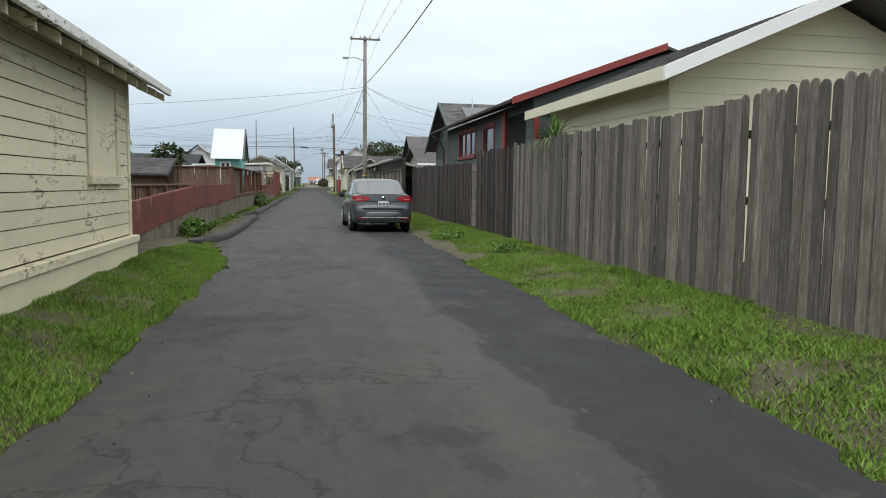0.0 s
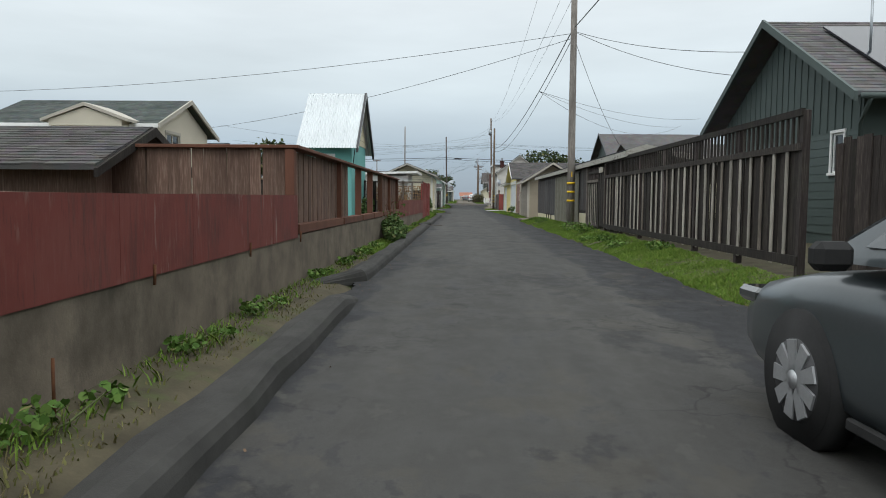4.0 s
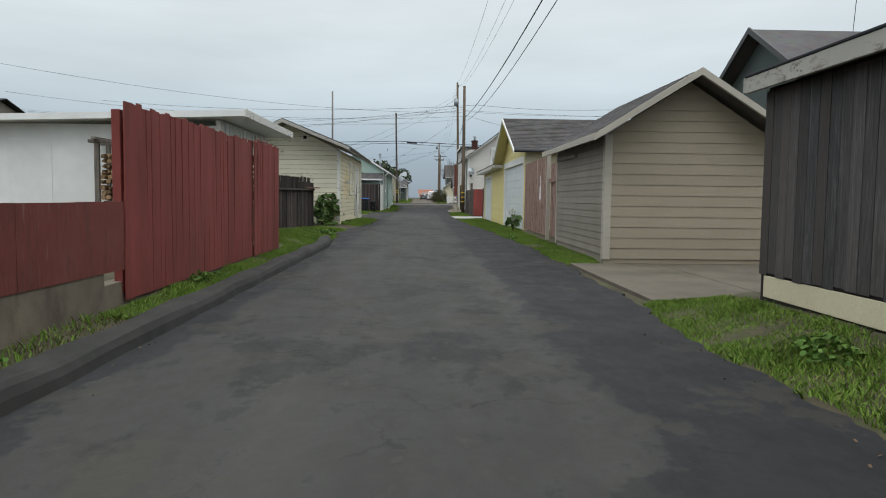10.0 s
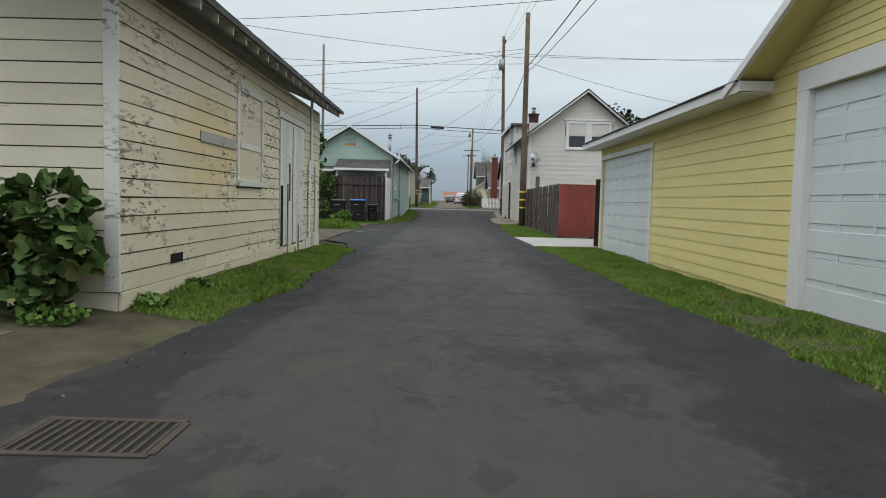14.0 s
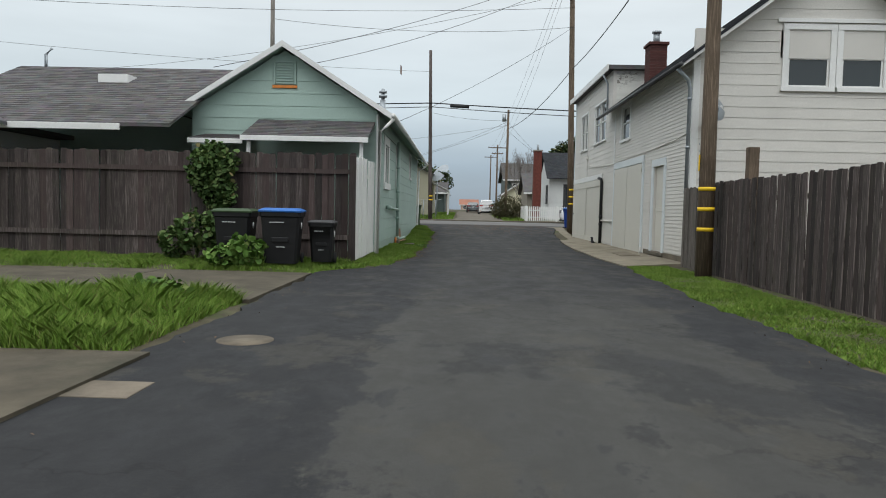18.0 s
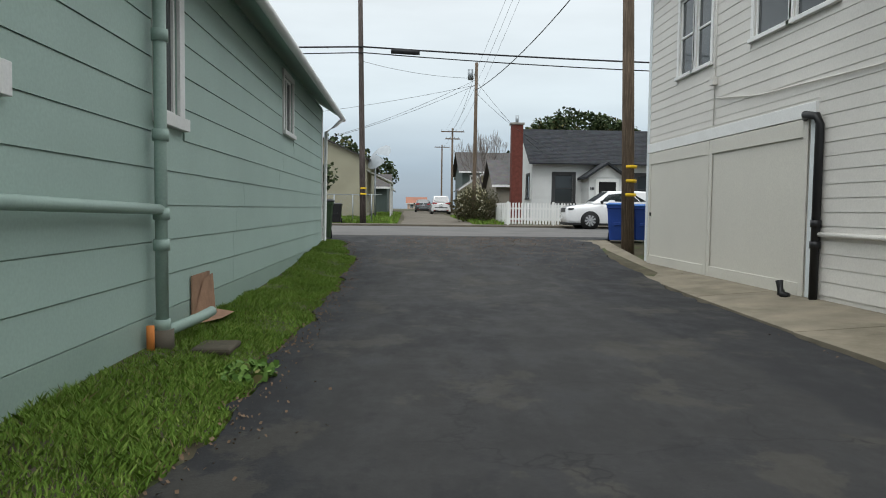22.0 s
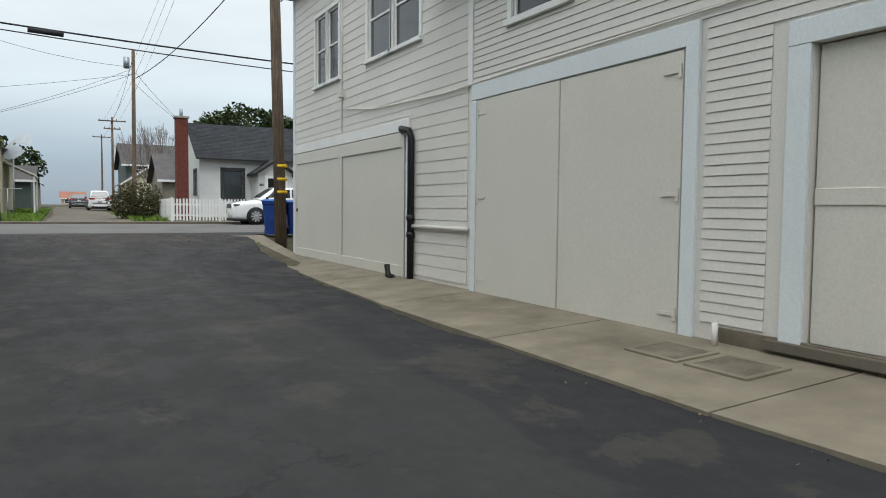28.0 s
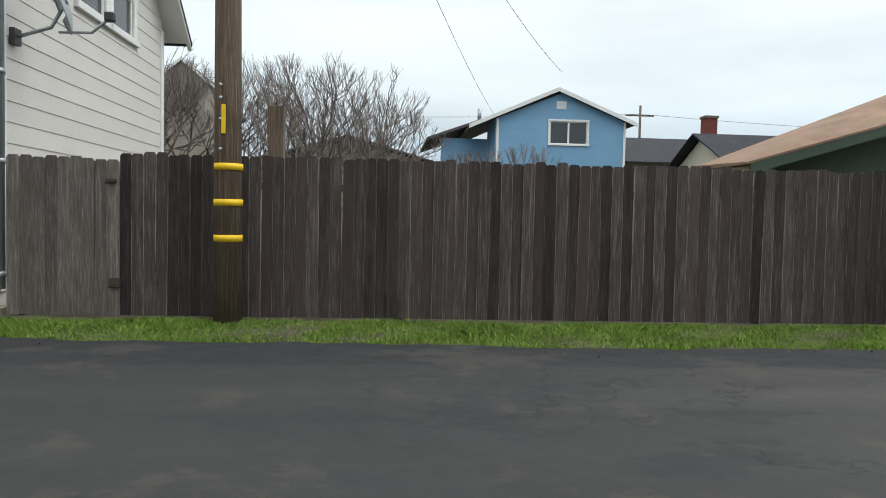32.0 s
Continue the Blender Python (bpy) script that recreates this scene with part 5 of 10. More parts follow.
# wing to the west with its own roof, and a small porch roof
wall("wall", "y", 94.6, -1, -16.5, -9.0, 0.0, 4.6, "seagreen", gr)
slope_roof("y", 90.6, 0, 3.2, 96.0, 5.55, -15.7, -8.7, "shingle_g", gr)
slope_roof("y", 101.4, 0, 3.2, 96.0, 5.55, -15.7, -8.7, "shingle_g", gr, pieces=False)
box("fascia_board", -16.8, -9.9, 90.54, 90.6, 3.1, 3.26, "white", gr)
box("skylight", -12.3, -11.4, 94.2, 94.9, 4.85, 5.1, "white", gr)
tube("roof_vent", [(-14.9, 96.0, 5.5), (-14.9, 96.0, 6.0), (-14.7, 96.0, 6.2)], 0.05, "galv", gr)
slope_roof("y", 91.3, 0, 3.05, 92.85, 3.62, -7.15, -3.95, "shingle_g", gr, courses=0.16)
slope_roof("y", 91.6, 0, 2.98, 92.85, 3.2, -8.6, -7.2, "shingle_g", gr, courses=0.16)
box("porch_fascia", -8.62, -7.2, 91.54, 91.6, 2.92, 3.04, "white", gr)
box("porch_fascia", -7.17, -3.93, 91.24, 91.3, 2.98, 3.11, "white", gr)
post(gr, -4.12, 91.45, 0.05, 3.02, 0.09, "white", "porch_post")
post(gr, -7.0, 91.45, 0.05, 3.02, 0.09, "white", "porch_post")
tube("flue_pipe", [(-4.85, 102.8, 4.5), (-4.85, 102.8, 5.8)], 0.11, "galv", gr, seg=12)
tube("flue_cap", [(-4.85, 102.8, 5.9), (-4.85, 102.8, 5.99)], 0.17, "galv", gr, seg=12)
tube("flue_cap", [(-4.85, 102.8, 6.08), (-4.85, 102.8, 6.16)], 0.16, "galv", gr, seg=12)
tube("flue_stem", [(-4.85, 102.8, 5.7), (-4.85, 102.8, 6.25)], 0.07, "galv", gr, seg=8)
YP = 98.72
tube("drain_pipe", [(-3.80, YP, 3.7), (-3.80, YP, 0.12)], 0.055, "pipegreen", gr, seg=12)
tube("drain_pipe", [(-3.80, 95.75, 1.36), (-3.80, YP, 1.31)], 0.045, "pipegreen", gr, seg=12)
tube("pipe_joint", [(-3.80, 95.8, 1.36), (-3.80, 95.7, 1.37), (-3.88, 95.66, 1.38)], 0.065, "pipegreen", gr, seg=12)
for zz in (0.25, 0.95, 1.22, 1.9, 2.75):
    tube("pipe_collar", [(-3.80, YP, zz), (-3.80, YP, zz + 0.1)], 0.072, "pipegreen", gr, seg=12)
tube("pipe_foot", [(-3.80, YP, 0.05), (-3.80, YP, 0.26)], 0.10, "conc", gr, seg=12)
tube("orange_wrap", [(-3.84, YP - 0.18, 0.08), (-3.84, YP - 0.18, 0.32)], 0.035, "orange", gr)
tube("vent_stub", [(-3.78, YP, 0.24), (-3.66, YP + 0.55, 0.27), (-3.6, YP + 0.85, 0.3)], 0.05, "pipegreen", gr, seg=10)

# grey house with red trim
gy_ = thing("house", "slate-grey house with dark red window trim", "house")
XR = 5.35
hs = [(-9.65, -7.0, 2.5, 3.36), (-12.2, -10.9, 2.48, 3.3)]
wall("wall", "x", XR, -1, -16.2, -4.5, 0.0, 3.7, "slate", gy_, hs)
siding("x", XR, -1, -16.2, -4.5, 0.6, 3.7, 0.3, "slate", gy_, [(h[0] - 0.14, h[1] + 0.14, h[2] - 0.16, h[3] + 0.14) for h in hs])
wall("wall", "y", -16.2, -1, XR, 13.0, 0.0, 3.7, "slate", gy_, gable=(8.9, 4.95))
siding("y", -16.2, -1, XR, 13.0, 0.6, 4.95, 0.3, "slate", gy_, limit=gable_limit(XR, 13.0, 3.7, 8.9, 4.95))
window("x", XR, -1, *hs[0], gy_, "redtrim", 0.14, 3, False)
window("x", XR, -1, *hs[1], gy_, "redtrim", 0.14, 1, False, True)
wall("wall", "y", -4.5, 1, XR, 13, 0.0, 3.7, "slate", gy_)
for a in (5.42, 7.3):
    wbox("red_post", "y", -16.2, -1, a - 0.06, a + 0.06, 0.0, 0.09, 0.3, 3.30, "redtrim", gy_)
wbox("red_lintel", "y", -16.2, -1, 5.36, 7.36, 0.0, 0.09, 3.30, 3.42, "redtrim", gy_)
slope_roof("x", 4.75, 0, 3.58, 8.9, 5.1, -16.36, -3.9, "shingle", gy_)
wbox("red_post", "x", XR, -1, -13.8, -13.4, 0.0, 0.1, 0.3, 3.6, "redtrim", gy_)
# flat near-black sheet that paints the shade of a recess on the wall
wbox("recess_shade", "x", XR, -1, -15.6, -13.85, 0.02, 0.024, 0.5, 3.4, "dark", gy_)
slope_roof("x", 13.6, 0, 3.58, 8.9, 5.1, -16.36, -3.9, "shingle", gy_, pieces=False)
box("fascia_board", 4.7, 4.76, -16.36, -3.88, 3.56, 3.63, "fence_dk", gy_)
prism("barge_board", [(4.72, 3.5), (4.72, 3.68), (8.9, 5.22), (8.9, 5.04)], "y", -16.44, -16.36, "redtrim", gy_)
tube("vent_pipe", [(7.4, -9, 4.2), (7.4, -9, 4.75)], 0.05, "lidgrey", gy_)
tube("downpipe", [(4.74, -4.2, 3.5), (5.0, -4.3, 3.3), (5.2, -4.4, 2.9), (5.22, -4.42, 0.4)], 0.045, "lidgrey", gy_)
wbox("corner_board", "x", XR, -1, -4.66, -4.49, 0.0, 0.03, 0.5, 3.55, "redtrim", gy_)

# grey gabled house behind the fence, with solar panels
g2 = thing("house", "dark grey board-and-batten gabled house with solar panels", "house")
wall("wall", "x", 7.4, -1, 2.2, 10.0, 0.0, 3.7, "slate", g2, [(2.9, 3.4, 2.0, 2.9)], gable=(6.05, 5.8))
for i in range(23):
    a = 2.3 + 0.34 * i
    zt = 3.7 + 2.1 * min((a - 2.2) / 3.85, (10.0 - a) / 3.95)
    wbox("batten", "x", 7.4, -1, a, a + 0.035, 0.0, 0.02, 2.95, zt, "slate", g2)
siding("x", 7.4, -1, 2.2, 10.0, 0.6, 2.9, 0.2, "slate", g2, [(2.8, 3.5, 1.9, 3.0)])
wall("wall", "y", 2.2, -1, 7.4, 16.0, 0.0, 3.7, "slate", g2)
window("x", 7.4, -1, 2.9, 3.4, 2.0, 2.9, g2, "white", 0.07, 1, False)
slope_roof("y", 1.5, 0, 3.5, 6.05, 6.0, 6.85, 16.5, "shingle_g", g2)
slope_roof("y", 10.6, 0, 3.5, 6.05, 6.0, 6.85, 16.5, "shingle_g", g2, pieces=False)
prism("barge_board", [(1.45, 3.38), (1.45, 3.58), (6.05, 6.12), (6.05, 5.92)], "x", 6.78, 6.85, "slate", g2)
prism("barge_board", [(10.65, 3.38), (10.65, 3.58), (6.05, 6.12), (6.05, 5.92)], "x", 6.78, 6.85, "slate", g2)
for k in range(4):
    x0 = 8.0 + 1.75 * k
    vs = [(x0, 2.3, 4.08), (x0, 5.3, 5.73), (x0 + 1.68, 5.3, 5.73), (x0 + 1.68, 2.3, 4.08)]
    vs += [(a, b, c + 0.05) for a, b, c in vs]
    fix_normals(pmesh("solar_panel", vs, CUBE, "solar", g2))
tube("gutter", [(6.9, 1.42, 3.48), (16, 1.42, 3.48)], 0.06, "slate", g2)
tube("downpipe", [(7.1, 1.42, 3.42), (7.2, 1.8, 3.2), (7.3, 2.12, 3.0), (7.3, 2.12, 0.5)], 0.045, "slate", g2)
tube("service_mast", [(8.2, 3.5, 4.6), (8.2, 3.5, 6.1)], 0.03, "galv", g2)

# cream house with the large roof, beside the start
yh = thing("house", "cream lap-sided house with weathered shingle roof", "house")
wall("wall", "y", -23.2, -1, 5.4, 11.4, 0.0, 3.0, "cream", yh, gable=(8.4, 4.25))
siding("y", -23.2, -1, 5.4, 11.4, 0.4, 4.25, 0.24, "cream", yh, limit=gable_limit(5.4, 11.4, 3.0, 8.4, 4.25))
wall("wall", "x", 5.4, -1, -23.2, -17.4, 0.0, 3.0, "cream", yh)
siding("x", 5.4, -1, -23.2, -17.4, 0.4, 3.0, 0.24, "cream", yh)
wall("wall", "y", -17.4, 1, 5.4, 11.4, 0.0, 3.0, "cream", yh, gable=(8.4, 4.25))
slope_roof("x", 4.95, 0, 2.95, 8.4, 4.36, -23.9, -16.95, "shingle_g", yh, soffit="cream")
slope_roof("x", 11.85, 0, 2.95, 8.4, 4.36, -23.9, -16.95, "shingle_g", yh, pieces=False)
prism("barge_board", [(4.9, 2.86), (4.9, 3.06), (8.4, 4.5), (8.4, 4.28)], "y", -23.98, -23.9, "white", yh)
prism("barge_board", [(11.9, 2.86), (11.9, 3.06), (8.4, 4.5), (8.4, 4.28)], "y", -23.98, -23.9, "white", yh)
box("fascia_board", 4.88, 4.95, -23.9, -16.95, 2.86, 3.06, "cream", yh)
yh.scale = (1, 1, 1.065)

# long dark plank shed
ds = thing("shed", "long weathered plank shed with grey sliding doors", "shed")
XD = 3.75
wall("wall", "x", XD + 0.06, -1, 14.05, 31.9, 0.0, 2.64, "black", ds)
wall("wall", "y", 31.9, 1, XD + 0.06, 8.0, 0.0, 1.95, "black", ds)
wall("wall", "y", 14.05, -1, XD + 0.06, 8.0, 0.0, 1.95, "black", ds)


def planks(x, y0, y1, z0, z1, w, material, parent, seed, name="wall_plank", out=0.022, gap=0.004):
    rng = random.Random(seed)
    n = max(1, round((y1 - y0) / w))
    for i in range(n):
        a, b = y0 + (y1 - y0) * i / n + gap, y0 + (y1 - y0) * (i + 1) / n - gap
        d = rng.uniform(-0.004, 0.004)
        pz = z0 + rng.uniform(-0.03, 0.02)
        vs = [(x - out + d, a, pz), (x, a, pz), (x, b, pz), (x - out + d, b, pz), (x - out + d, a, z1), (x, a, z1), (x, b, z1), (x - out + d, b, z1)]
        fix_normals(pmesh(name, vs, CUBE, material, parent))


planks(XD + 0.058, 14.1, 16.2, 0.95, 2.6, 0.19, "darkpanel", ds, 4)
wbox("pale_panel", "x", XD + 0.06, -1, 14.5, 16.3, 0.0, 0.02, 0.35, 0.82, "cream_side", ds)
# door tops stop low; the black wall above stands in for eave shade
planks(XD + 0.03, 16.3, 19.3, 0.32, 2.50, 0.30, "greydoor", ds, 5, "door_plank", 0.03, 0.009)
planks(XD + 0.03, 19.55, 23.6, 0.32, 2.48, 0.28, "greydoor", ds, 6, "door_plank", 0.03, 0.009)
wbox("door_post", "x", XD + 0.06, -1, 19.34, 19.51, 0.0, 0.03, 0.2, 2.6, "black", ds)
wbox("door_track", "x", XD + 0.06, -1, 16.2, 23.7, 0.0, 0.05, 2.515, 2.56, "iron", ds)
wbox("sill_beam", "x", XD + 0.06, -1, 14.1, 19.3, 0.0, 0.05, 0.18, 0.30, "fence_gr", ds)
wbox("door_latch", "x", XD + 0.03, -1, 23.4, 23.5, 0.03, 0.05, 1.42, 1.5, "iron", ds)
planks(XD + 0.058, 23.75, 31.9, 0.56, 2.6, 0.18, "darkpanel", ds, 7)
for y0, y1 in ((23.9, 25.2), (25.4, 26.2), (26.35, 27.1), (27.2, 31.8)):
    wbox("base_board", "x", XD + 0.06, -1, y0, y1, 0.0, 0.02, 0.3, 0.54, "cream_side", ds)
for y in (25.3, 26.28, 27.15):
    wbox("base_post", "x", XD + 0.06, -1, y - 0.06, y + 0.06, 0.0, 0.05, 0.1, 0.6, "black", ds)
slope_roof("x", 3.62, 0, 2.665, 4.15, 2.83, 7.3, 32.0, "shingle_g", ds)
slope_roof("x", 8.2, 0, 2.0, 4.15, 2.83, 7.3, 32.0, "shingle_g", ds, pieces=False)
box("roof_edge", 3.57, 3.63, 7.28, 32.0, 2.762, 2.79, "shingle_b", ds, bev=0.006)
box("fascia_board", 3.58, 3.62, 7.3, 32.0, 2.585, 2.76, "fascia", ds)
for yb in (7.24, 32.0):
    prism("barge_board", [(3.58, 2.60), (3.58, 2.765), (4.15, 2.94), (4.15, 2.77)], "y", yb, yb + 0.05, "fascia", ds)
    prism("barge_board", [(8.24, 1.95), (8.24, 2.12), (4.15, 2.94), (4.15, 2.77)], "y", yb, yb + 0.05, "fascia", ds)

# tan garage
tg = thing("garage", "tan lap-sided single garage with grey shingle roof", "garage")
XT = 3.8
wall("wall", "x", XT, -1, 38.9, 44.25, 0.0, 2.75, "tan_dk", tg)
siding("x", XT, -1, 38.9, 44.25, 0.2, 2.75, 0.155, "tan_dk", tg, thick=0.02, jitter=0.002)
wall("wall", "y", 38.9, -1, XT, 7.3, 0.0, 2.75, "tan", tg, gable=(5.56, 3.86))
siding("y", 38.9, -1, XT, 7.3, 0.12, 3.86, 0.225, "tan", tg, limit=gable_limit(XT, 7.3, 2.75, 5.56, 3.86), thick=0.022)
wbox("corner_board", "y", 38.9, -1, XT - 0.03, XT + 0.13, 0.0, 0.035, 0.1, 2.75, "tan_trim", tg)
wbox("corner_board", "x", XT, -1, 38.9, 39.03, 0.0, 0.03, 0.1, 2.72, "tan_trim", tg)
wbox("corner_board", "x", XT, -1, 44.15, 44.27, 0.0, 0.03, 0.1, 2.72, "tan_trim", tg)
wbox("shelf_board", "x", XT, -1, 41.6, 43.9, 0.0, 0.09, 2.42, 2.5, "tan_dk", tg)
slope_roof("x", 3.42, 0, 2.66, 5.56, 3.98, 38.35, 44.5, "shingle_g", tg)
slope_roof("x", 7.7, 0, 2.66, 5.56, 3.98, 38.35, 44.5, "shingle_g", tg)
for e in (3.40, 7.72):
    prism("barge_board", [(e, 2.57), (e, 2.71), (5.56, 4.07), (5.56, 3.92)], "y", 38.28, 38.36, "tan_trim", tg)
box("fascia_board", 3.38, 3.42, 38.3, 44.5, 2.58, 2.72, "tan_trim", tg)

# yellow garage with a lean-to
yg = thing("garage", "bright yellow garage with white sectional doors", "garage")
XY = 4.0
dh = (52.52, 58.86, 0.02, 2.82)
wall("wall", "x", XY, -1, 52.1, 60.0, 0.0, 3.2, "yellow", yg, [dh], gable=(55.97, 4.8))
siding("x", XY, -1, 52.1, 60.0, 0.1, 3.05, 0.2, "yellow", yg, [(dh[0] - 0.28, dh[1] + 0.28, 0, 3.09)])
siding("x", XY, -1, 52.1, 60.0, 3.0, 4.8, 0.115, "yellow", yg, limit=gable_limit(52.1, 60.0, 3.2, 55.97, 4.8), thick=0.016)
frame_round("x", XY, -1, dh[0], dh[1], 0.02, 2.82, 0.27, "white", yg, 0.04, "door_casing", False)
for a_, b_ in ((dh[0] - 0.002, dh[0] + 0.012), (dh[1] - 0.012, dh[1] + 0.002)):
    wbox("door_jamb", "x", XY, -1, a_, b_, -0.11, 0.03, 0.02, 2.82, "white", yg, bev=0)
wall("wall", "y", 52.1, -1, XY, 10.5, 0.0, 3.3, "cream_side", yg)
siding("y", 52.1, -1, XY, 10.5, 0.2, 3.3, 0.13, "cream_side", yg)
wbox("corner_board", "x", XY, -1, 52.08, 52.2, 0.0, 0.03, 0.05, 3.0, "yellow", yg)


def sectional(y0, y1, z1, rows, cols, parent):
    d = new("garage_door")
    d.parent = parent
    hz, w = z1 / rows, (y1 - y0) / cols
    for r in range(0, rows, 2):
        wbox("door_section", "x", XY, -1, y0, y1, -0.10, -0.062, 0.02 + r * hz, 0.02 + (r + 2) * hz - 0.006, "bluewhite", d, bev=0.004)
    for r in range(rows):
        wbox("face_band", "x", XY, -1, y0 + 0.01, y1 - 0.01, -0.064, -0.05, 0.024 + r * hz + 0.075 * (r > 0), 0.02 + (r + 1) * hz - 0.004, "bluewhite", d, bev=0.010)
        for c in range(cols + 1):
            if r:
                wbox("face_rib", "x", XY, -1, max(y0 + 0.01, y0 + c * w - 0.035), min(y1 - 0.01, y0 + c * w + 0.035), -0.064, -0.0505, 0.018 + r * hz, 0.03 + r * hz + 0.085, "bluewhite", d, bev=0)
    return d


sectional(dh[0], dh[1], 2.80, 8, 9, yg)
slope_roof("y", 51.75, 0, 3.25, 55.97, 4.9, 3.52, 11.0, "shingle", yg, soffit="yellow")
slope_roof("y", 60.4, 0, 2.95, 55.97, 4.9, 3.52, 11.0, "shingle", yg, pieces=False, soffit="yellow")
prism("barge_board", [(51.7, 3.17), (51.7, 3.27), (55.97, 4.94), (55.97, 4.83)], "x", 3.47, 3.52, "white", yg)
prism("barge_board", [(60.4, 2.88), (60.4, 3.01), (55.97, 4.965), (55.97, 4.83)], "x", 3.46, 3.52, "white", yg)
tube("gutter", [(3.5, 51.7, 3.26), (10.9, 51.7, 3.26)], 0.06, "lidgrey", yg)
lh = (65.62, 70.5, 0.02, 2.6)
wall("wall", "x", XY, -1, 60.0, 70.75, 0.0, 2.95, "yellow", yg, [lh])
siding("x", XY, -1, 60.0, 70.75, 0.1, 2.95, 0.2, "yellow", yg, [(lh[0] - 0.14, lh[1] + 0.14, 0, 2.76)])
frame_round("x", XY, -1, lh[0], lh[1], 0.02, 2.6, 0.12, "white", yg, 0.035, "door_casing", False)
sectional(lh[0], lh[1], 2.58, 8, 7, yg)
wall("wall", "y", 70.75, 1, XY, 9.5, 0.0, 3.0, "yellow", yg)
prism("lean_to_roof", [(3.55, 2.96), (9.6, 3.5), (9.6, 3.6), (3.55, 3.06)], "y", 59.9, 71.2, "shingle_g", yg)
box("fascia_board", 3.5, 3.55, 59.9, 71.2, 2.93, 3.08, "white", yg)
box("roof_end", 3.5, 4.0, 59.865, 59.895, 2.945, 3.09, "white", yg, bev=0.003)
box("soffit", 3.555, 3.985, 59.9, 71.2, 2.925, 2.945, "white", yg, bev=0)
box("roof_edge", 3.46, 3.56, 59.9, 71.2, 3.082, 3.105, "shingle_g", yg, bev=0.004)
box("fascia_board", 3.5, 9.6, 71.2, 71.24, 2.95, 3.1, "white", yg)

# two-storey cream house
tw = thing("house", "cream two-storey house with barn doors and white trim", "house")
XW = 4.2
w_up = [(97.95, 99.15, 3.95, 5.1)]
w_far = [(101.98, 103.08, 4.3, 5.85), (103.2, 104.3, 4.3, 5.85), (105.98, 106.72, 4.25, 5.85), (106.84, 107.58, 4.25, 5.85)]
d_ped = (93.68, 94.72, 0.22, 2.75)
wall("wall", "x", XW, -1, 91.45, 100.9, 0.0, 5.35, "offwhite", tw, [*w_up, d_ped])
wall("wall", "x", XW, -1, 100.9, 109.4, 0.0, 6.85, "offwhite", tw, w_far)
sid_h = [(w_up[0][0] - 0.12, w_up[0][1] + 0.12, 3.85, 5.2), (93.5, 95.1, 0, 3.0), (95.8, 100.15, 0, 3.2)]
siding("x", XW, -1, 91.45, 100.17, 0.3, 5.35, 0.1, "offwhite", tw, sid_h, thick=0.017, gap=0.010)
sid_f = [(101.88, 104.4, 4.15, 6.0), (105.88, 107.68, 4.1, 6.0), (102.3, 109.25, 0, 3.0)]
siding("x", XW, -1, 100.31, 109.4, 0.2, 5.07, 0.195, "offwhite", tw, sid_f, thick=0.014, gap=0.008)
siding("x", XW, -1, 100.95, 109.4, 5.075, 6.82, 0.195, "offwhite", tw, sid_f, thick=0.014, gap=0.008)
wbox("foundation", "x", XW, -1, 91.45, 95.6, -0.002, 0.03, 0.0, 0.27, "conc_old", tw)
wbox("corner_board", "x", XW, -1, 100.17, 100.31, 0.0, 0.03, 3.2, 5.06, "white", tw)
wbox("corner_board", "x", XW, -1, 109.28, 109.42, 0.0, 0.03, 0.05, 6.78, "bluewhite", tw)
wbox("corner_board", "x", XW, -1, 91.43, 91.56, 0.0, 0.025, 0.3, 5.3, "white", tw)
window("x", XW, -1, *w_up[0], tw, "white", 0.11, 1)
for h in w_far:
    window("x", XW, -1, *h, tw, "white", 0.09, 1, True, True)
# pedestrian door
pd = new("door")
pd.parent = tw
frame_round("x", XW, -1, 93.68, 94.72, 0.24, 2.75, 0.21, "bluewhite", pd, 0.04, "door_casing", False)
wbox("door_leaf", "x", XW, -1, 93.70, 94.70, -0.1, -0.06, 0.26, 2.74, "doorcream", pd)
wbox("cross_rail", "x", XW, -1, 93.70, 94.70, -0.062, -0.045, 1.42, 1.56, "doorcream", pd)
wbox("door_sill", "x", XW, -1, 93.45, 95.05, -0.08, 0.09, 0.16, 0.25, "conc", pd)
# barn doors


def barn(y0, y1, z0, z1, n, hinges, parent, casing=0.2):
    d = new("barn_door")
    d.parent = parent
    for i in range(n):
        a0, a1 = y0 + (y1 - y0) * i / n + 0.008, y0 + (y1 - y0) * (i + 1) / n - 0.008
        wbox("door_leaf", "x", XW, -1, a0, a1, 0.0, 0.035 + 0.012 * (i % 2), z0, z1, "doorcream", d)
    for y, s in hinges:
        for z in (z0 + 0.22, (z0 + z1) / 2, z1 - 0.2):
            wbox("hinge_strap", "x", XW, -1, min(y, y + s * 0.24), max(y, y + s * 0.24), 0.047, 0.056, z - 0.02, z + 0.02, "doorcream", d, bev=0.002)
            wbox("hinge_plate", "x", XW, -1, min(y, y + s * 0.04), max(y, y + s * 0.04), 0.047, 0.06, z - 0.07, z + 0.07, "doorcream", d, bev=0.002)
    return d


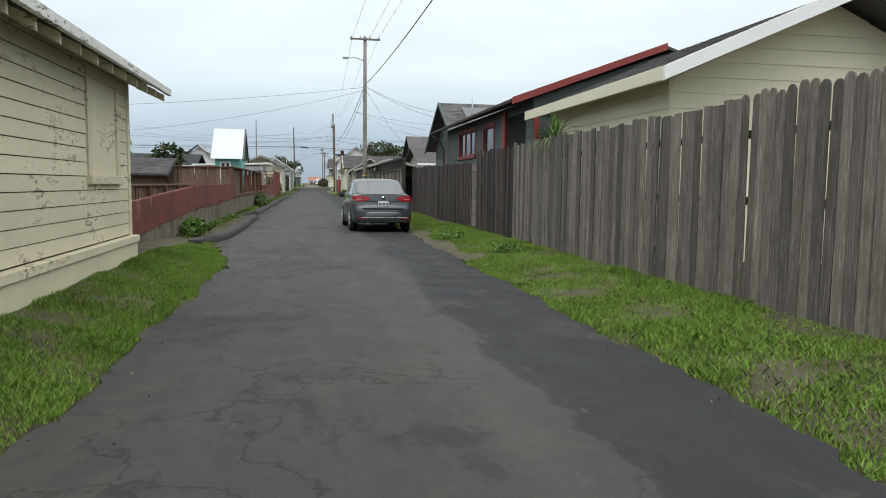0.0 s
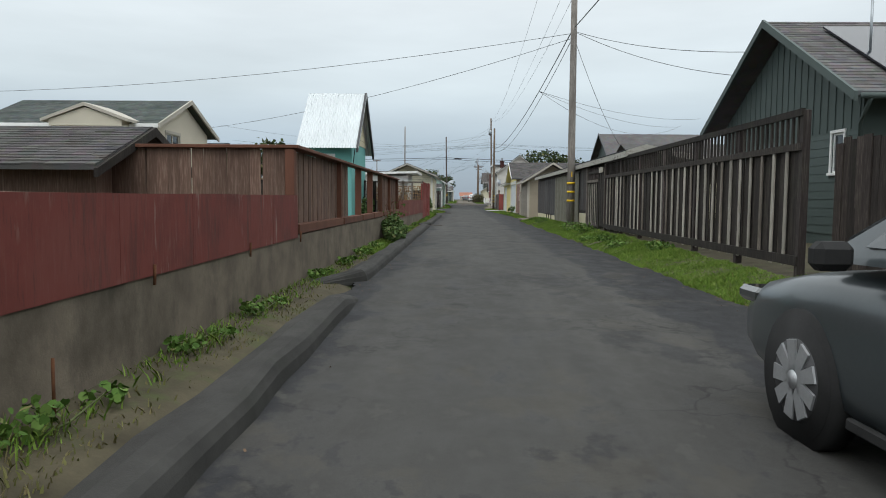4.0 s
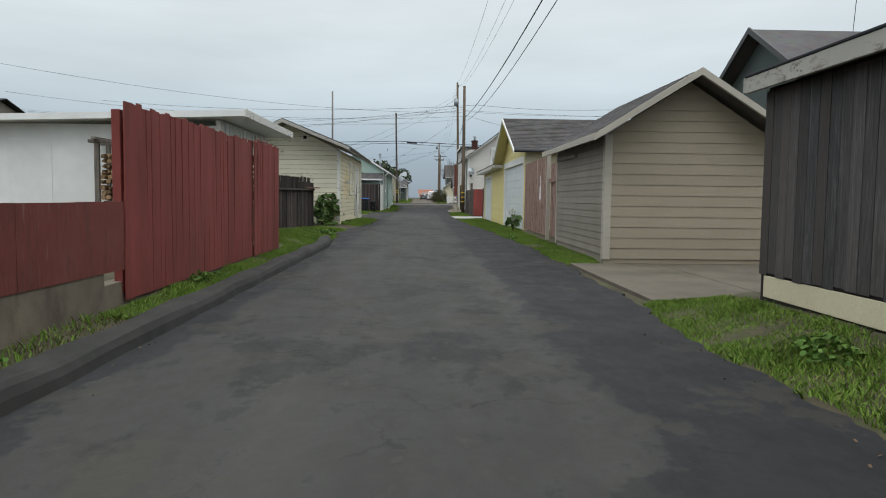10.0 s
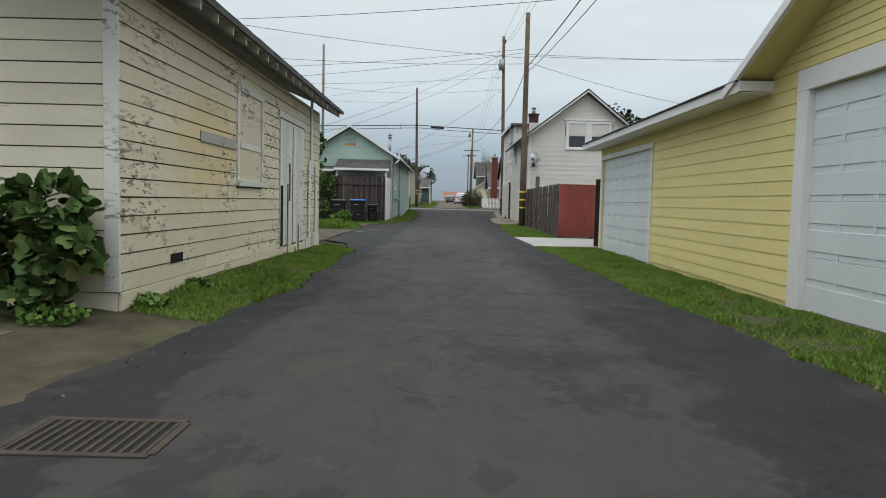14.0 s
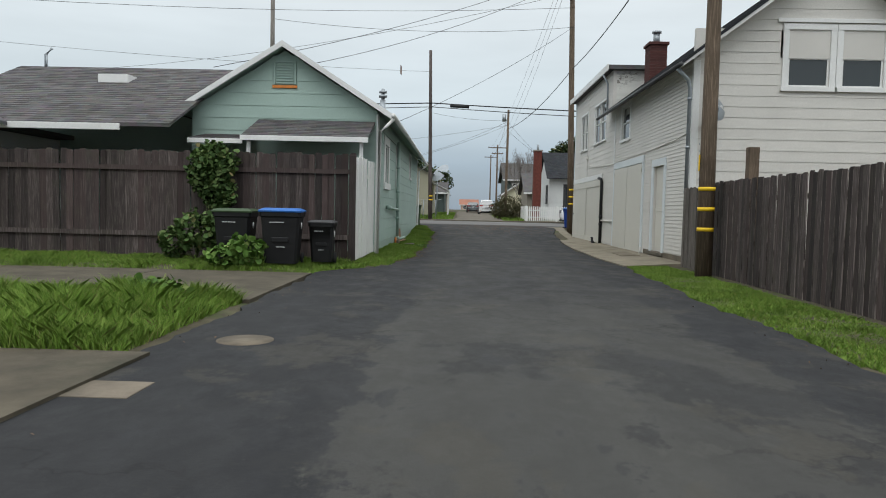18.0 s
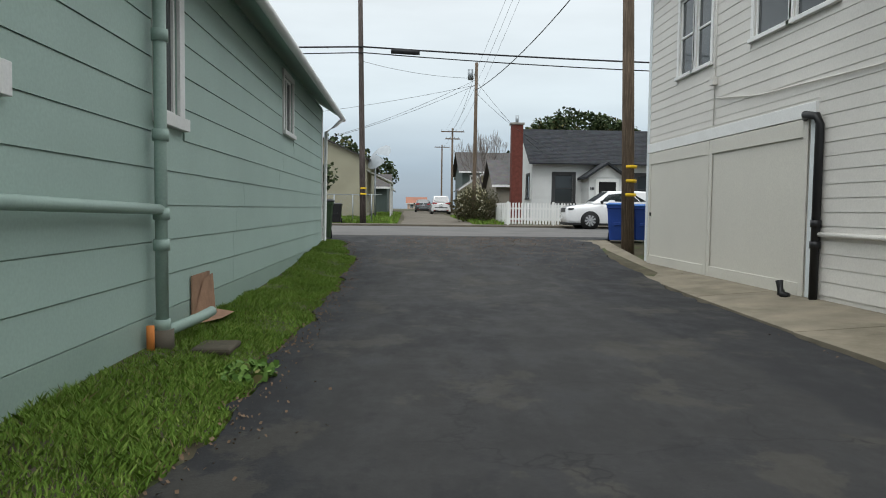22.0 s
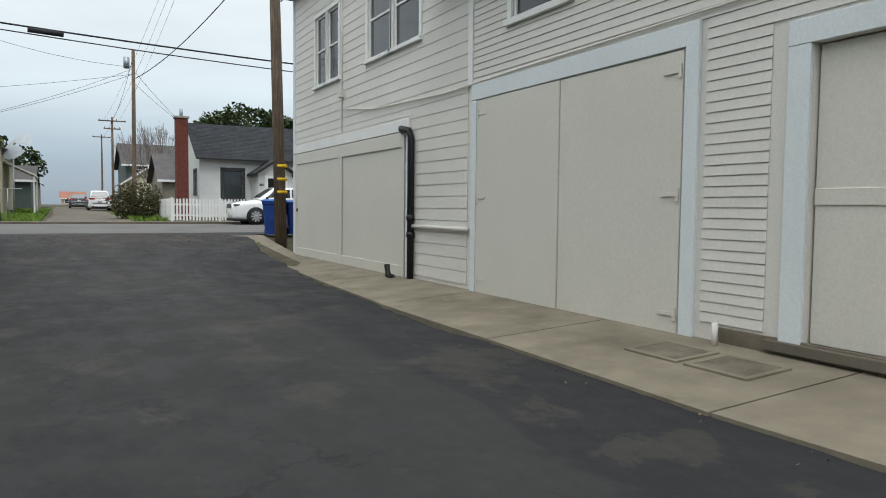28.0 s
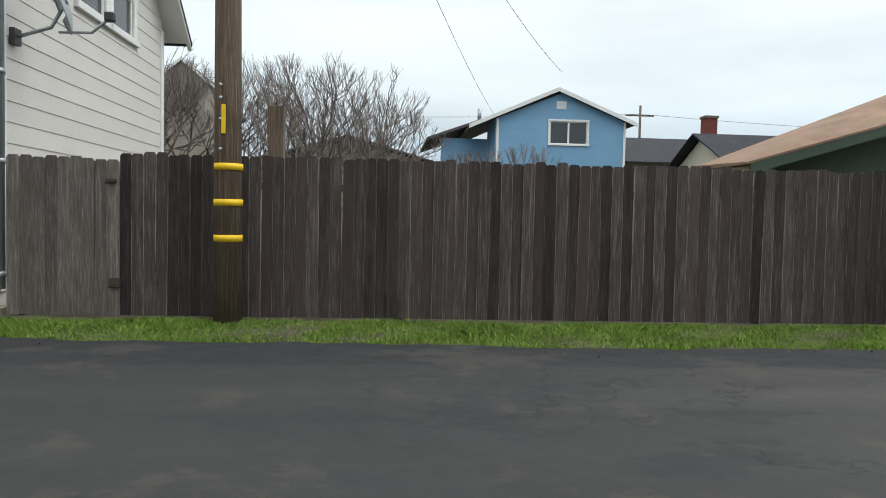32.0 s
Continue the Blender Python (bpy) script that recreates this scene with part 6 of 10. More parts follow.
barn(96.07, 100.0, 0.1, 2.95, 2, [(96.08, 1), (99.97, -1)], tw)
wbox("door_casing", "x", XW, -1, 95.88, 96.05, 0.0, 0.045, 0.1, 3.2, "bluewhite", tw)
wbox("door_casing", "x", XW, -1, 100.02, 100.16, 0.0, 0.045, 0.1, 2.96, "bluewhite", tw)
wbox("door_casing", "x", XW, -1, 96.03, 100.16, 0.0, 0.047, 2.97, 3.2, "bluewhite", tw)
far_barn = barn(102.45, 109.15, 0.1, 2.72, 2, [], tw)
for a0, a1 in ((102.458, 105.792), (105.808, 109.142)):
    for z0, z1 in ((0.1, 0.32), (2.46, 2.72)):
        wbox("door_rail", "x", XW, -1, a0 + 0.13, a1 - 0.13, 0.047, 0.066, z0, z1, "doorcream", far_barn)
    for b in (a0, a1 - 0.13):
        wbox("door_stile", "x", XW, -1, b, b + 0.13, 0.047, 0.066, 0.1, 2.72, "doorcream", far_barn)
wbox("door_casing", "x", XW, -1, 102.3, 109.28, 0.0, 0.06, 2.74, 2.95, "white", tw)
wbox("door_casing", "x", XW, -1, 102.3, 102.43, 0.0, 0.045, 0.1, 2.73, "bluewhite", tw)
wbox("door_handle", "x", XW, -1, 108.95, 109.0, 0.04, 0.08, 1.25, 1.33, "lidgrey", tw)
# south gable
hw = [(6.5, 7.52, 4.6, 6.0), (7.83, 8.85, 4.6, 6.0)]
wall("wall", "y", 91.45, -1, XW, 10.6, 0.0, 5.3, "offwhite", tw, hw, gable=(7.5, 7.75))
siding("y", 91.45, -1, XW, 10.6, 0.3, 7.75, 0.27, "offwhite", tw, [(6.3, 9.05, 4.4, 6.2)], limit=gable_limit(XW, 10.6, 5.3, 7.5, 7.75), thick=0.018)
for h in hw:
    window("y", 91.45, -1, *h, tw, "white", 0.15, 1, True, True)
wbox("head_board", "y", 91.45, -1, 6.2, 9.15, 0.02, 0.07, 6.17, 6.27, "white", tw)
wbox("corner_board", "y", 91.45, -1, XW - 0.03, XW + 0.14, 0.0, 0.035, 0.3, 5.2, "white", tw)
wbox("corner_board", "y", 91.45, -1, 10.44, 10.62, 0.0, 0.035, 0.3, 5.2, "white", tw)
wall("wall", "x", 10.6, 1, 91.45, 109.4, 0.0, 5.3, "offwhite", tw)
slope_roof("x", 3.75, 0, 5.02, 7.5, 7.9, 90.96, 101.2, "shingle_b", tw, soffit="white")
slope_roof("x", 11.1, 0, 5.02, 7.5, 7.9, 90.96, 101.2, "shingle_b", tw, pieces=False, soffit="white")
prism("barge_board", [(3.72, 4.93), (3.72, 5.03), (7.5, 7.905), (7.5, 7.78)], "y", 90.98, 91.06, "white", tw)
prism("barge_board", [(11.13, 4.93), (11.13, 5.03), (7.5, 7.905), (7.5, 7.78)], "y", 90.98, 91.06, "white", tw)
tube("gutter", [(3.7, 90.9, 5.0), (3.7, 101.3, 5.0)], 0.06, "lidgrey", tw)
box("parapet_roof", 3.95, 11.3, 100.7, 109.7, 6.82, 6.98, "shingle_g", tw)
box("fascia_board", 3.9, 3.95, 100.7, 109.7, 6.76, 7.0, "white", tw)
wall("wall", "y", 109.4, 1, XW, 10.6, 0.0, 6.85, "offwhite", tw)
wall("wall", "y", 100.95, -1, XW, 10.6, 4.0, 6.85, "white_peel", tw)
siding("y", 100.95, -1, XW, 7.5, 5.0, 6.8, 0.12, "white_peel", tw)
for k in range(18):
    w_ = 0.3 + 0.004 * (k % 2)
    box("brick_course", 5.4 - w_, 5.4 + w_, 99.55 - w_ - 0.05, 99.55 + w_ + 0.05, 5.6 + k * 0.1, 5.694 + k * 0.1, "brick_dk", tw, bev=0.004)
box("chimney_cap", 5.04, 5.76, 99.14, 99.96, 7.4, 7.5, "brick_dk", tw)
box("mortar_core", 5.11, 5.69, 99.21, 99.89, 5.6, 7.4, "mortar", tw, bev=0)
tube("flue_pipe", [(5.4, 99.55, 7.5), (5.4, 99.55, 7.85)], 0.12, "galv", tw, seg=12)
tube("flue_cap", [(5.4, 99.55, 7.88), (5.4, 99.55, 7.95)], 0.17, "galv", tw, seg=12)
tube("downpipe", [(3.7, 91.2, 4.95), (4.0, 91.3, 4.7), (4.08, 91.36, 4.5), (4.08, 91.36, 0.35)], 0.05, "galv", tw, seg=8)
for zz in (0.5, 1.9, 3.0, 4.2):
    tube("pipe_clip", [(4.08, 91.36, zz), (4.08, 91.36, zz + 0.07)], 0.062, "galv", tw)
tube("downpipe", [(3.9, 101.5, 6.75), (4.1, 101.5, 6.4), (4.12, 101.5, 5.2)], 0.04, "galv", tw)
tube("waste_pipe", [(4.12, 102.15, 0.1), (4.12, 102.15, 2.6), (4.1, 102.2, 2.72), (4.05, 102.4, 2.76), (4.15, 102.55, 2.74)], 0.06, "blackpipe", tw, seg=10)
for zz in (0.85, 1.15):
    tube("pipe_collar", [(4.12, 102.15, zz), (4.12, 102.15, zz + 0.1)], 0.075, "blackpipe", tw, seg=10)
tube("drain_pipe", [(4.14, 102.1, 1.05), (4.14, 100.2, 1.05)], 0.035, "offwhite", tw)
tube("pipe_shoe", [(3.95, 102.5, 0.12), (3.9, 102.6, 0.16), (3.9, 102.66, 0.34)], 0.06, "blackpipe", tw)
tube("conduit", [(4.16, 91.5, 3.45), (4.16, 92.6, 3.35), (4.16, 95.0, 3.28), (4.16, 99.0, 3.24), (4.16, 101.0, 3.2), (4.16, 104.0, 3.3), (4.16, 105.6, 3.5)], 0.014, "offwhite", tw, seg=6)
tube("conduit", [(4.16, 105.7, 3.0), (4.16, 105.7, 6.2)], 0.012, "offwhite", tw, seg=6)
box("meter_box", 4.08, 4.18, 105.62, 105.78, 3.75, 3.9, "offwhite", tw)

# ---- fences and low walls ----

# concrete retaining wall on the left
cw = thing("retaining_wall", "stained concrete retaining wall with old spalls", "wall")
cwy = [-21.9, -17, -12.6, -7, -2.7, 4, 9, 14.7]
cwz = [0.36, 0.55, 0.70, 0.74, 0.77, 0.78, 0.76, 0.70]


def wall_run(ys, zs, x0, x1, parent, material):
    vs, fs = [], []
    for y, z in zip(ys, zs):
        vs += [(x1, y, -0.1), (x1 - 0.015, y, z), (x0, y, z), (x0, y, -0.1)]
    for i in range(len(ys) - 1):
        for k in range(4):
            a, b = 4 * i + k, 4 * i + (k + 1) % 4
            fs.append((a, b, b + 4, a + 4))
    fs.append((3, 2, 1, 0))
    e = 4 * (len(ys) - 1)
    fs.append((e, e + 1, e + 2, e + 3))
    fix_normals(pmesh("wall_section", vs, fs, material, parent))


wall_run(cwy[:5], cwz[:5], -3.80, -3.55, cw, "conc_old")
wall_run(cwy[4:], cwz[4:], -3.80, -3.55, cw, "conc_old")
wall_run([14.7, 20, 26, 31.8], [0.68, 0.66, 0.62, 0.56], -3.80, -3.55, cw, "conc_old")
wall_run([31.8, 36.5, 41.0], [0.34, 0.34, 0.34], -3.80, -3.59, cw, "conc_old")

# low red fence on the wall, first length
rf = thing("fence", "low faded red board fence on the concrete wall", "fence")
ys, tops = [-21.9, -12.6, -2.7], [0.99, 1.33, 1.37]
n = 14
def red_panel(name, x, a, b, za, zb, ta, tb, parent):
    vs = [(x - 0.03, a, za), (x, a, za), (x, b, zb), (x - 0.03, b, zb), (x - 0.03, a, ta), (x, a, ta), (x, b, tb), (x - 0.03, b, tb)]
    fix_normals(pmesh(name, vs, CUBE, "redboard", parent))


for i in range(n):
    a = -21.9 + 19.2 * i / n
    b = -21.9 + 19.2 * (i + 1) / n - 0.004
    foot, tops_ = [np.interp(q, cwy, cwz) - 0.03 for q in (a, b)], [np.interp(q, ys, tops) + 0.004 * math.sin(i * 2.4) for q in (a, b)]
    red_panel("fence_panel", -3.547 + 0.0015 * (i % 3), a, b, *foot, *tops_, rf)
for i in range(8):
    y = -21 + i * 2.55
    post(rf, -3.64, y, 0.3, np.interp(y, ys, tops) - 0.03, 0.09, "redboard")
    tube("bolt_strap", [(-3.54, y + 0.6, np.interp(y, cwy, cwz) - 0.1), (-3.535, y + 0.6, np.interp(y, cwy, cwz) + 0.06)], 0.012, "rust", rf, seg=6)
rail(rf, (-3.66, -21.9), (-3.66, -12.6), 0.9, 1.24, 0.09, 0.04, "redboard")
rail(rf, (-3.66, -12.6), (-3.66, -2.7), 1.24, 1.28, 0.09, 0.04, "redboard")

# red-brown post fence with open bays
bf = thing("fence", "red-brown post and rail fence, partly open, on the concrete wall", "fence")
py = [-2.65, 1.45, 4.3, 6.55, 9.0, 11.6, 14.6]
for y in py:
    post(bf, -3.66, y, 0.7, 2.06, 0.14, "redwood")
for a, b in zip(py, py[1:]):
    box("cap_rail", -3.75, -3.53, a + (-0.08 if a < -2 else 0.0), b, 2.06, 2.11, "redwood", bf)
    box("bottom_rail", -3.72, -3.54, a + 0.07, b - 0.07, 0.79, 0.93, "redwood", bf)
boards(bf, (-3.70, -2.58), (-3.70, 1.38), 0.93, 0.93, 1.12, 0.17, 0.004, "brownfence", "flat", seed=11, name="fence_board")
boards(bf, (-3.70, 1.52), (-3.70, 2.9), 0.93, 0.93, 1.12, 0.17, 0.004, "brownfence", "flat", seed=12, name="fence_board")
boards(bf, (-3.70, 9.07), (-3.70, 11.53), 0.93, 0.93, 1.12, 0.17, 0.004, "brownfence", "flat", seed=13, name="fence_board")
boards(bf, (-3.70, 11.67), (-3.70, 14.53), 0.93, 0.93, 1.12, 0.17, 0.004, "brownfence", "flat", seed=14, name="fence_board")
boards(bf, (-9.5, -2.65), (-3.75, -2.65), 0.3, 0.3, 1.78, 0.17, 0.004, "brownfence", "flat", seed=15, name="fence_board")
box("cap_rail", -9.5, -3.6, -2.74, -2.56, 2.06, 2.11, "redwood", bf)
boards(bf, (-7.5, 9.3), (-3.8, 9.3), 0.3, 0.3, 1.6, 0.17, 0.004, "black", "flat", seed=16, name="fence_board")

# low red fence, second length, then the tall red fence
rf2 = thing("fence", "low red board fence on a concrete footing", "fence")
n = 16
for i in range(n):
    a = 14.72 + 17.6 * i / n
    b = 14.72 + 17.6 * (i + 1) / n - 0.006
    red_panel("fence_board", -3.55 + 0.0015 * (i % 3), a, b, 0.6 - 0.007 * i, 0.593 - 0.007 * i, 1.28 + 0.003 * math.sin(i * 2.1), 1.28 + 0.003 * math.sin(i * 2.1 + 0.8), rf2)
rail(rf2, (-3.66, 14.72), (-3.66, 31.7), 1.1, 1.1, 0.09, 0.04, "redboard")
for i in range(7):
    post(rf2, -3.66, 15.5 + i * 2.6, 0.5, 1.22, 0.09, "redboard")
rt = thing("fence", "tall red-stained dog-eared board fence", "fence")
boards(rt, (-3.56, 32.35), (-3.56, 38.6), 0.12, 0.13, 2.33, 0.14, 0.002, "redtall", "flat", seed=21, name="fence_board", lean=0.15, step=0.0)
boards(rt, (-3.52, 38.55), (-3.50, 40.9), 0.13, 0.14, 2.375, 0.14, 0.002, "redtall", "flat", seed=22, name="fence_board", lean=0.15, step=0.0)
for y in (32.4, 35.2, 38.6, 40.85):
    post(rt, -3.64, y, 0.2, 2.35, 0.1, "redtall")
for z in (0.6, 1.3, 2.1):
    rail(rt, (-3.62, 32.4), (-3.62, 40.9), z, z, 0.09, 0.04, "redtall")

# dark fence by the old garage
df = thing("fence", "dark double-height weathered board fence", "fence")
boards(df, (-5.3, 47.95), (-4.4, 51.6), 0.2, 0.2, 1.42, 0.16, 0.003, "fence_dk", "flat", seed=31, name="fence_board")
boards(df, (-5.36, 48.0), (-4.46, 51.6), 0.2, 0.2, 1.9, 0.15, 0.006, "black", "dog", seed=32, name="fence_board")
rail(df, (-5.22, 47.95), (-4.3, 51.7), 1.6, 1.6, 0.06, 0.13, "fence_dk", off=-0.09)
post(df, -4.38, 51.68, 0.1, 1.9, 0.11, "fence_dk")
box("stacked_lath", -4.6, -4.05, 51.3, 51.75, 1.68, 1.70, "pink", df)
box("stacked_lath", -4.58, -4.08, 51.32, 51.72, 1.71, 1.73, "pink", df)
boards(df, (-8.7, 51.7), (-4.45, 51.7), 0.2, 0.2, 1.75, 0.16, 0.004, "fence_dk", "flat", seed=33, name="fence_board")

# long brown fence before the sea-green house
lf = thing("fence", "long dark brown dog-eared board fence", "fence")
boards(lf, (-13.7, 90.0), (-4.05, 90.0), 0.1, 0.12, 2.47, 0.158, -0.004, "fence_dk", "dog", seed=41)
for z in (0.58, 2.12):
    rail(lf, (-13.7, 89.975), (-4.05, 89.975), z, z, 0.11, 0.035, "fence_dk")
post(lf, -4.09, 89.9, 0.05, 2.55, 0.15, "fence_dk")
wf = thing("fence", "white-painted board fence return beside the house", "fence")
boards(wf, (-4.0, 89.9), (-3.96, 93.05), 0.12, 0.15, 2.42, 0.15, 0.002, "white", "dog", seed=42, name="fence_board")
post(wf, -4.09, 91.4, 0.05, 2.3, 0.1, "white")
for z in (0.5, 1.4, 2.1):
    rail(wf, (-4.06, 90.05), (-4.02, 93.0), z, z, 0.09, 0.04, "white")

# right side, tall weathered fence at the start
r1 = thing("fence", "tall weathered grey-brown board fence", "fence")
boards(r1, (4.5, -36), (4.5, -26.6), 0.1, 0.12, 2.38, 0.14, 0.014, "fence", "round", seed=51, rag=0.015, vary=0.05, lean=0.5)
boards(r1, (4.48, -26.6), (4.5, -17.4), 0.1, 0.12, 2.32, 0.155, 0.004, "fence", "flat", seed=52, rag=0.04, vary=0.16, lean=0.8)
boards(r1, (4.5, -17.4), (4.5, -13.45), 0.1, 0.12, 2.3, 0.17, 0.002, "fence_old", "flat", seed=54, rag=0.04, vary=0.16, lean=0.6)
for k_, z_ in enumerate((0.2, 0.55, 0.78, 1.02, 1.3, 1.85)):
    box("gate_piece", 4.5, 4.53 + 0.006 * (k_ % 2), -13.42, -12.9, z_, (0.53, 0.76, 1.0, 1.28, 1.83, 2.05)[k_], "fence_gr", r1)
boards(r1, (4.5, -12.85), (4.05, -3.2), 0.14, 0.2, 1.98, 0.155, 0.001, "fence_old", "flat", seed=53, rag=0.04, vary=0.16, lean=0.8)
for z in (0.5, 1.25, 2.0):
    rail(r1, (4.53, -36), (4.53, -13.4), z, z, 0.09, 0.04, "fence", off=0.02)
for i in range(10):
    post(r1, 4.6, -35.5 + i * 2.44, 0.0, 2.3, 0.1, "fence")
for z in (0.6, 1.8):
    rail(r1, (4.53, -12.85), (4.08, -3.2), z, z, 0.09, 0.04, "fence_dk", off=0.03)

# slatted fence with a lattice top
r2 = thing("fence", "dark slatted fence with pale boards and open baluster top", "fence")
y0, y1, xf = -3.0, 10.5, 3.66
for i in range(7):
    y = y0 + (y1 - y0) * i / 6
    post(r2, xf + 0.05, y, 0.1, 2.62, 0.11, "fence_dk")
for z, h in ((0.42, 0.14), (2.06, 0.10), (2.54, 0.10)):
    rail(r2, (xf, y0 - 0.05), (xf, y1), z, z, h, 0.05, "black", off=-0.03)
pale_y = [-2.6 + 0.43 * i for i in range(18)] + [5.56, 6.0, 6.42, 6.86, 7.73, 8.16, 8.59, 8.79, 9.23, 9.64, 10.1]
rng = random.Random(61)
me_pale = [picket_mesh("fence_slat", w_, 1.66, 0.019, "flat") for w_ in (0.075, 0.085, 0.1)]
for me in me_pale:
    me.materials.append(M["slatboard"])
me_old = picket_mesh("fence_slat", 0.08, 1.66, 0.019, "flat")
me_old.materials.append(M["fence_gr"])
for i, y in enumerate(pale_y):
    ob = link("fence_slat", me_old if i % 4 == 2 else me_pale[i % 3], None, r2)
    ob.location = (xf - 0.005, y, 0.40)
    ob.rotation_euler = (radians(rng.uniform(-0.4, 0.4)), 0, 0)
boards(r2, (xf + 0.035, y0 + 0.05), (xf + 0.035, y1 - 0.05), 0.42, 0.42, 1.66, 0.16, 0.004, "black", "flat", seed=60, name="fence_slat", lean=0.2)
n = 76
me = picket_mesh("baluster", 0.05, 0.42, 0.03, "flat")
me.materials.append(M["black"])
for i in range(n):
    ob = link("baluster", me, None, r2)
    ob.location = (xf + 0.02, y0 + 0.12 + (y1 - y0 - 0.2) * i / n, 2.14)
r3 = thing("gate", "blackened plank gate with a small sign board", "gate")
boards(r3, (3.68, 10.6), (3.70, 11.6), 0.45, 0.45, 1.95, 0.16, 0.003, "black", "flat", seed=63, name="gate_board")
post(r3, 3.72, 10.55, 0.2, 2.55, 0.13, "fence_gr")
post(r3, 3.74, 11.68, 0.2, 2.45, 0.13, "black")
box("sign_board", 3.62, 3.645, 10.75, 11.4, 2.28, 2.46, "slatboard", r3)
r4 = thing("fence", "short slatted fence beside the plank shed", "fence")
boards(r4, (3.70, 11.75), (3.74, 13.95), 0.45, 0.45, 1.5, 0.11, 0.02, "black", "flat", seed=64, name="fence_slat")
boards(r4, (3.69, 11.9), (3.72, 13.9), 0.45, 0.45, 1.5, 0.075, 0.26, "slatboard", "flat", seed=65, name="fence_slat")
for z in (0.4, 1.95, 2.3):
    rail(r4, (3.70, 11.75), (3.74, 13.95), z, z, 0.1, 0.05, "fence_dk", off=-0.02)
boards(r4, (3.72, 11.8), (3.75, 13.9), 2.04, 2.04, 0.5, 0.05, 0.055, "fence_dk", "flat", seed=66, name="baluster", lean=0.1)
box("header_rail", 3.66, 3.70, 11.75, 13.95, 1.98, 2.07, "fence_gr", r4)
post(r4, 3.74, 14.0, 0.1, 2.6, 0.14, "fence_md")

# pink fence between the garages
pf = thing("fence", "faded pink board fence with a white paint splash", "fence")
boards(pf, (3.9, 46.15), (3.98, 51.95), 0.2, 0.2, 2.52, 0.21, 0.004, "pink", "flat", seed=71, name="fence_board", lean=0.3)
boards(pf, (3.93, 44.35), (3.93, 45.95), 0.25, 0.25, 2.2, 0.3, 0.01, "pink", "flat", seed=72, name="fence_board", lean=0.2)
post(pf, 3.86, 46.05, 0.1, 2.84, 0.11, "tan_trim")
rail(pf, (3.84, 44.35), (3.84, 45.95), 1.9, 1.9, 0.1, 0.04, "pink")
rng = random.Random(8)
vs, fs = [], []
for i in range(26):
    a, z, s = rng.gauss(47.75, 0.13), rng.gauss(1.58, 0.2), rng.uniform(0.06, 0.13)
    q = len(vs)
    for k in range(6):
        vs.append((3.907 + i * 0.0002, a + s * math.cos(k), z + 1.4 * s * math.sin(k)))
    fs.append(tuple(range(q, q + 6)))
pmesh("paint_splash", vs, fs, "white", pf)

# dark fence end, red corner fence and long brown fence
r5 = thing("fence", "narrow dark board fence at the end of the yellow garage", "fence")
boards(r5, (3.95, 71.25), (5.6, 71.25), 0.05, 0.05, 2.05, 0.15, 0.004, "fence_dk", "flat", seed=81)
r6 = thing("fence", "dark red plywood fence corner", "fence")
for i in range(5):
    box("fence_panel", 3.72 + i * 1.22, 3.72 + (i + 1) * 1.22 - 0.006, 76.56, 76.585, 0.08, 2.06, "redtall", r6, bev=0.003)
for i in range(6):
    post(r6, 3.78 + i * 1.2, 76.66, 0.0, 2.0, 0.09, "redtall")
r7 = thing("fence", "long weathered brown dog-eared board fence", "fence")
boards(r7, (3.72, 76.65), (3.98, 89.9), 0.05, 0.05, 2.02, 0.147, -0.004, "fence_edge", "dog", seed=82, lean=0.4, step=0.014)
boards(r7, (3.98, 89.9), (4.0, 91.25), 0.05, 0.05, 1.95, 0.156, -0.012, "fence_md", "dog", seed=83, lean=0.15)
for z in (0.45, 1.65):
    rail(r7, (3.76, 76.65), (4.02, 91.2), z, z, 0.09, 0.04, "fence_dk", off=-0.0)
for i in range(7):
    post(r7, 3.86 + 0.04 * i, 77.0 + i * 2.35, 0.0, 1.9, 0.1, "fence_dk")
box("gate_latch", 3.93, 3.965, 89.93, 90.06, 1.70, 1.75, "iron", r7)
box("gate_latch", 3.93, 3.965, 89.88, 90.02, 0.40, 0.52, "iron", r7)

# picket fence across the street
pk = thing("fence", "white picket fence along the pavement", "fence")
boards(pk, (3.7, 129.2), (14.5, 129.2), 0.62, 0.62, 1.12, 0.09, 0.07, "white", "dog", seed=91, lean=0.2)
boards(pk, (3.65, 129.2), (3.65, 134), 0.62, 0.62, 1.12, 0.09, 0.07, "white", "dog", seed=92, lean=0.2)
for z in (0.85, 1.4):
    rail(pk, (3.7, 129.22), (14.5, 129.22), z, z, 0.08, 0.03, "white", off=-0.04)
    rail(pk, (3.68, 129.2), (3.68, 134), z, z, 0.08, 0.03, "white", off=-0.0)
for x in (3.7, 6.1, 8.5, 10.9, 13.3):
    post(pk, x, 129.27, 0.4, 1.8, 0.1, "white")

# ---- poles and cables ----


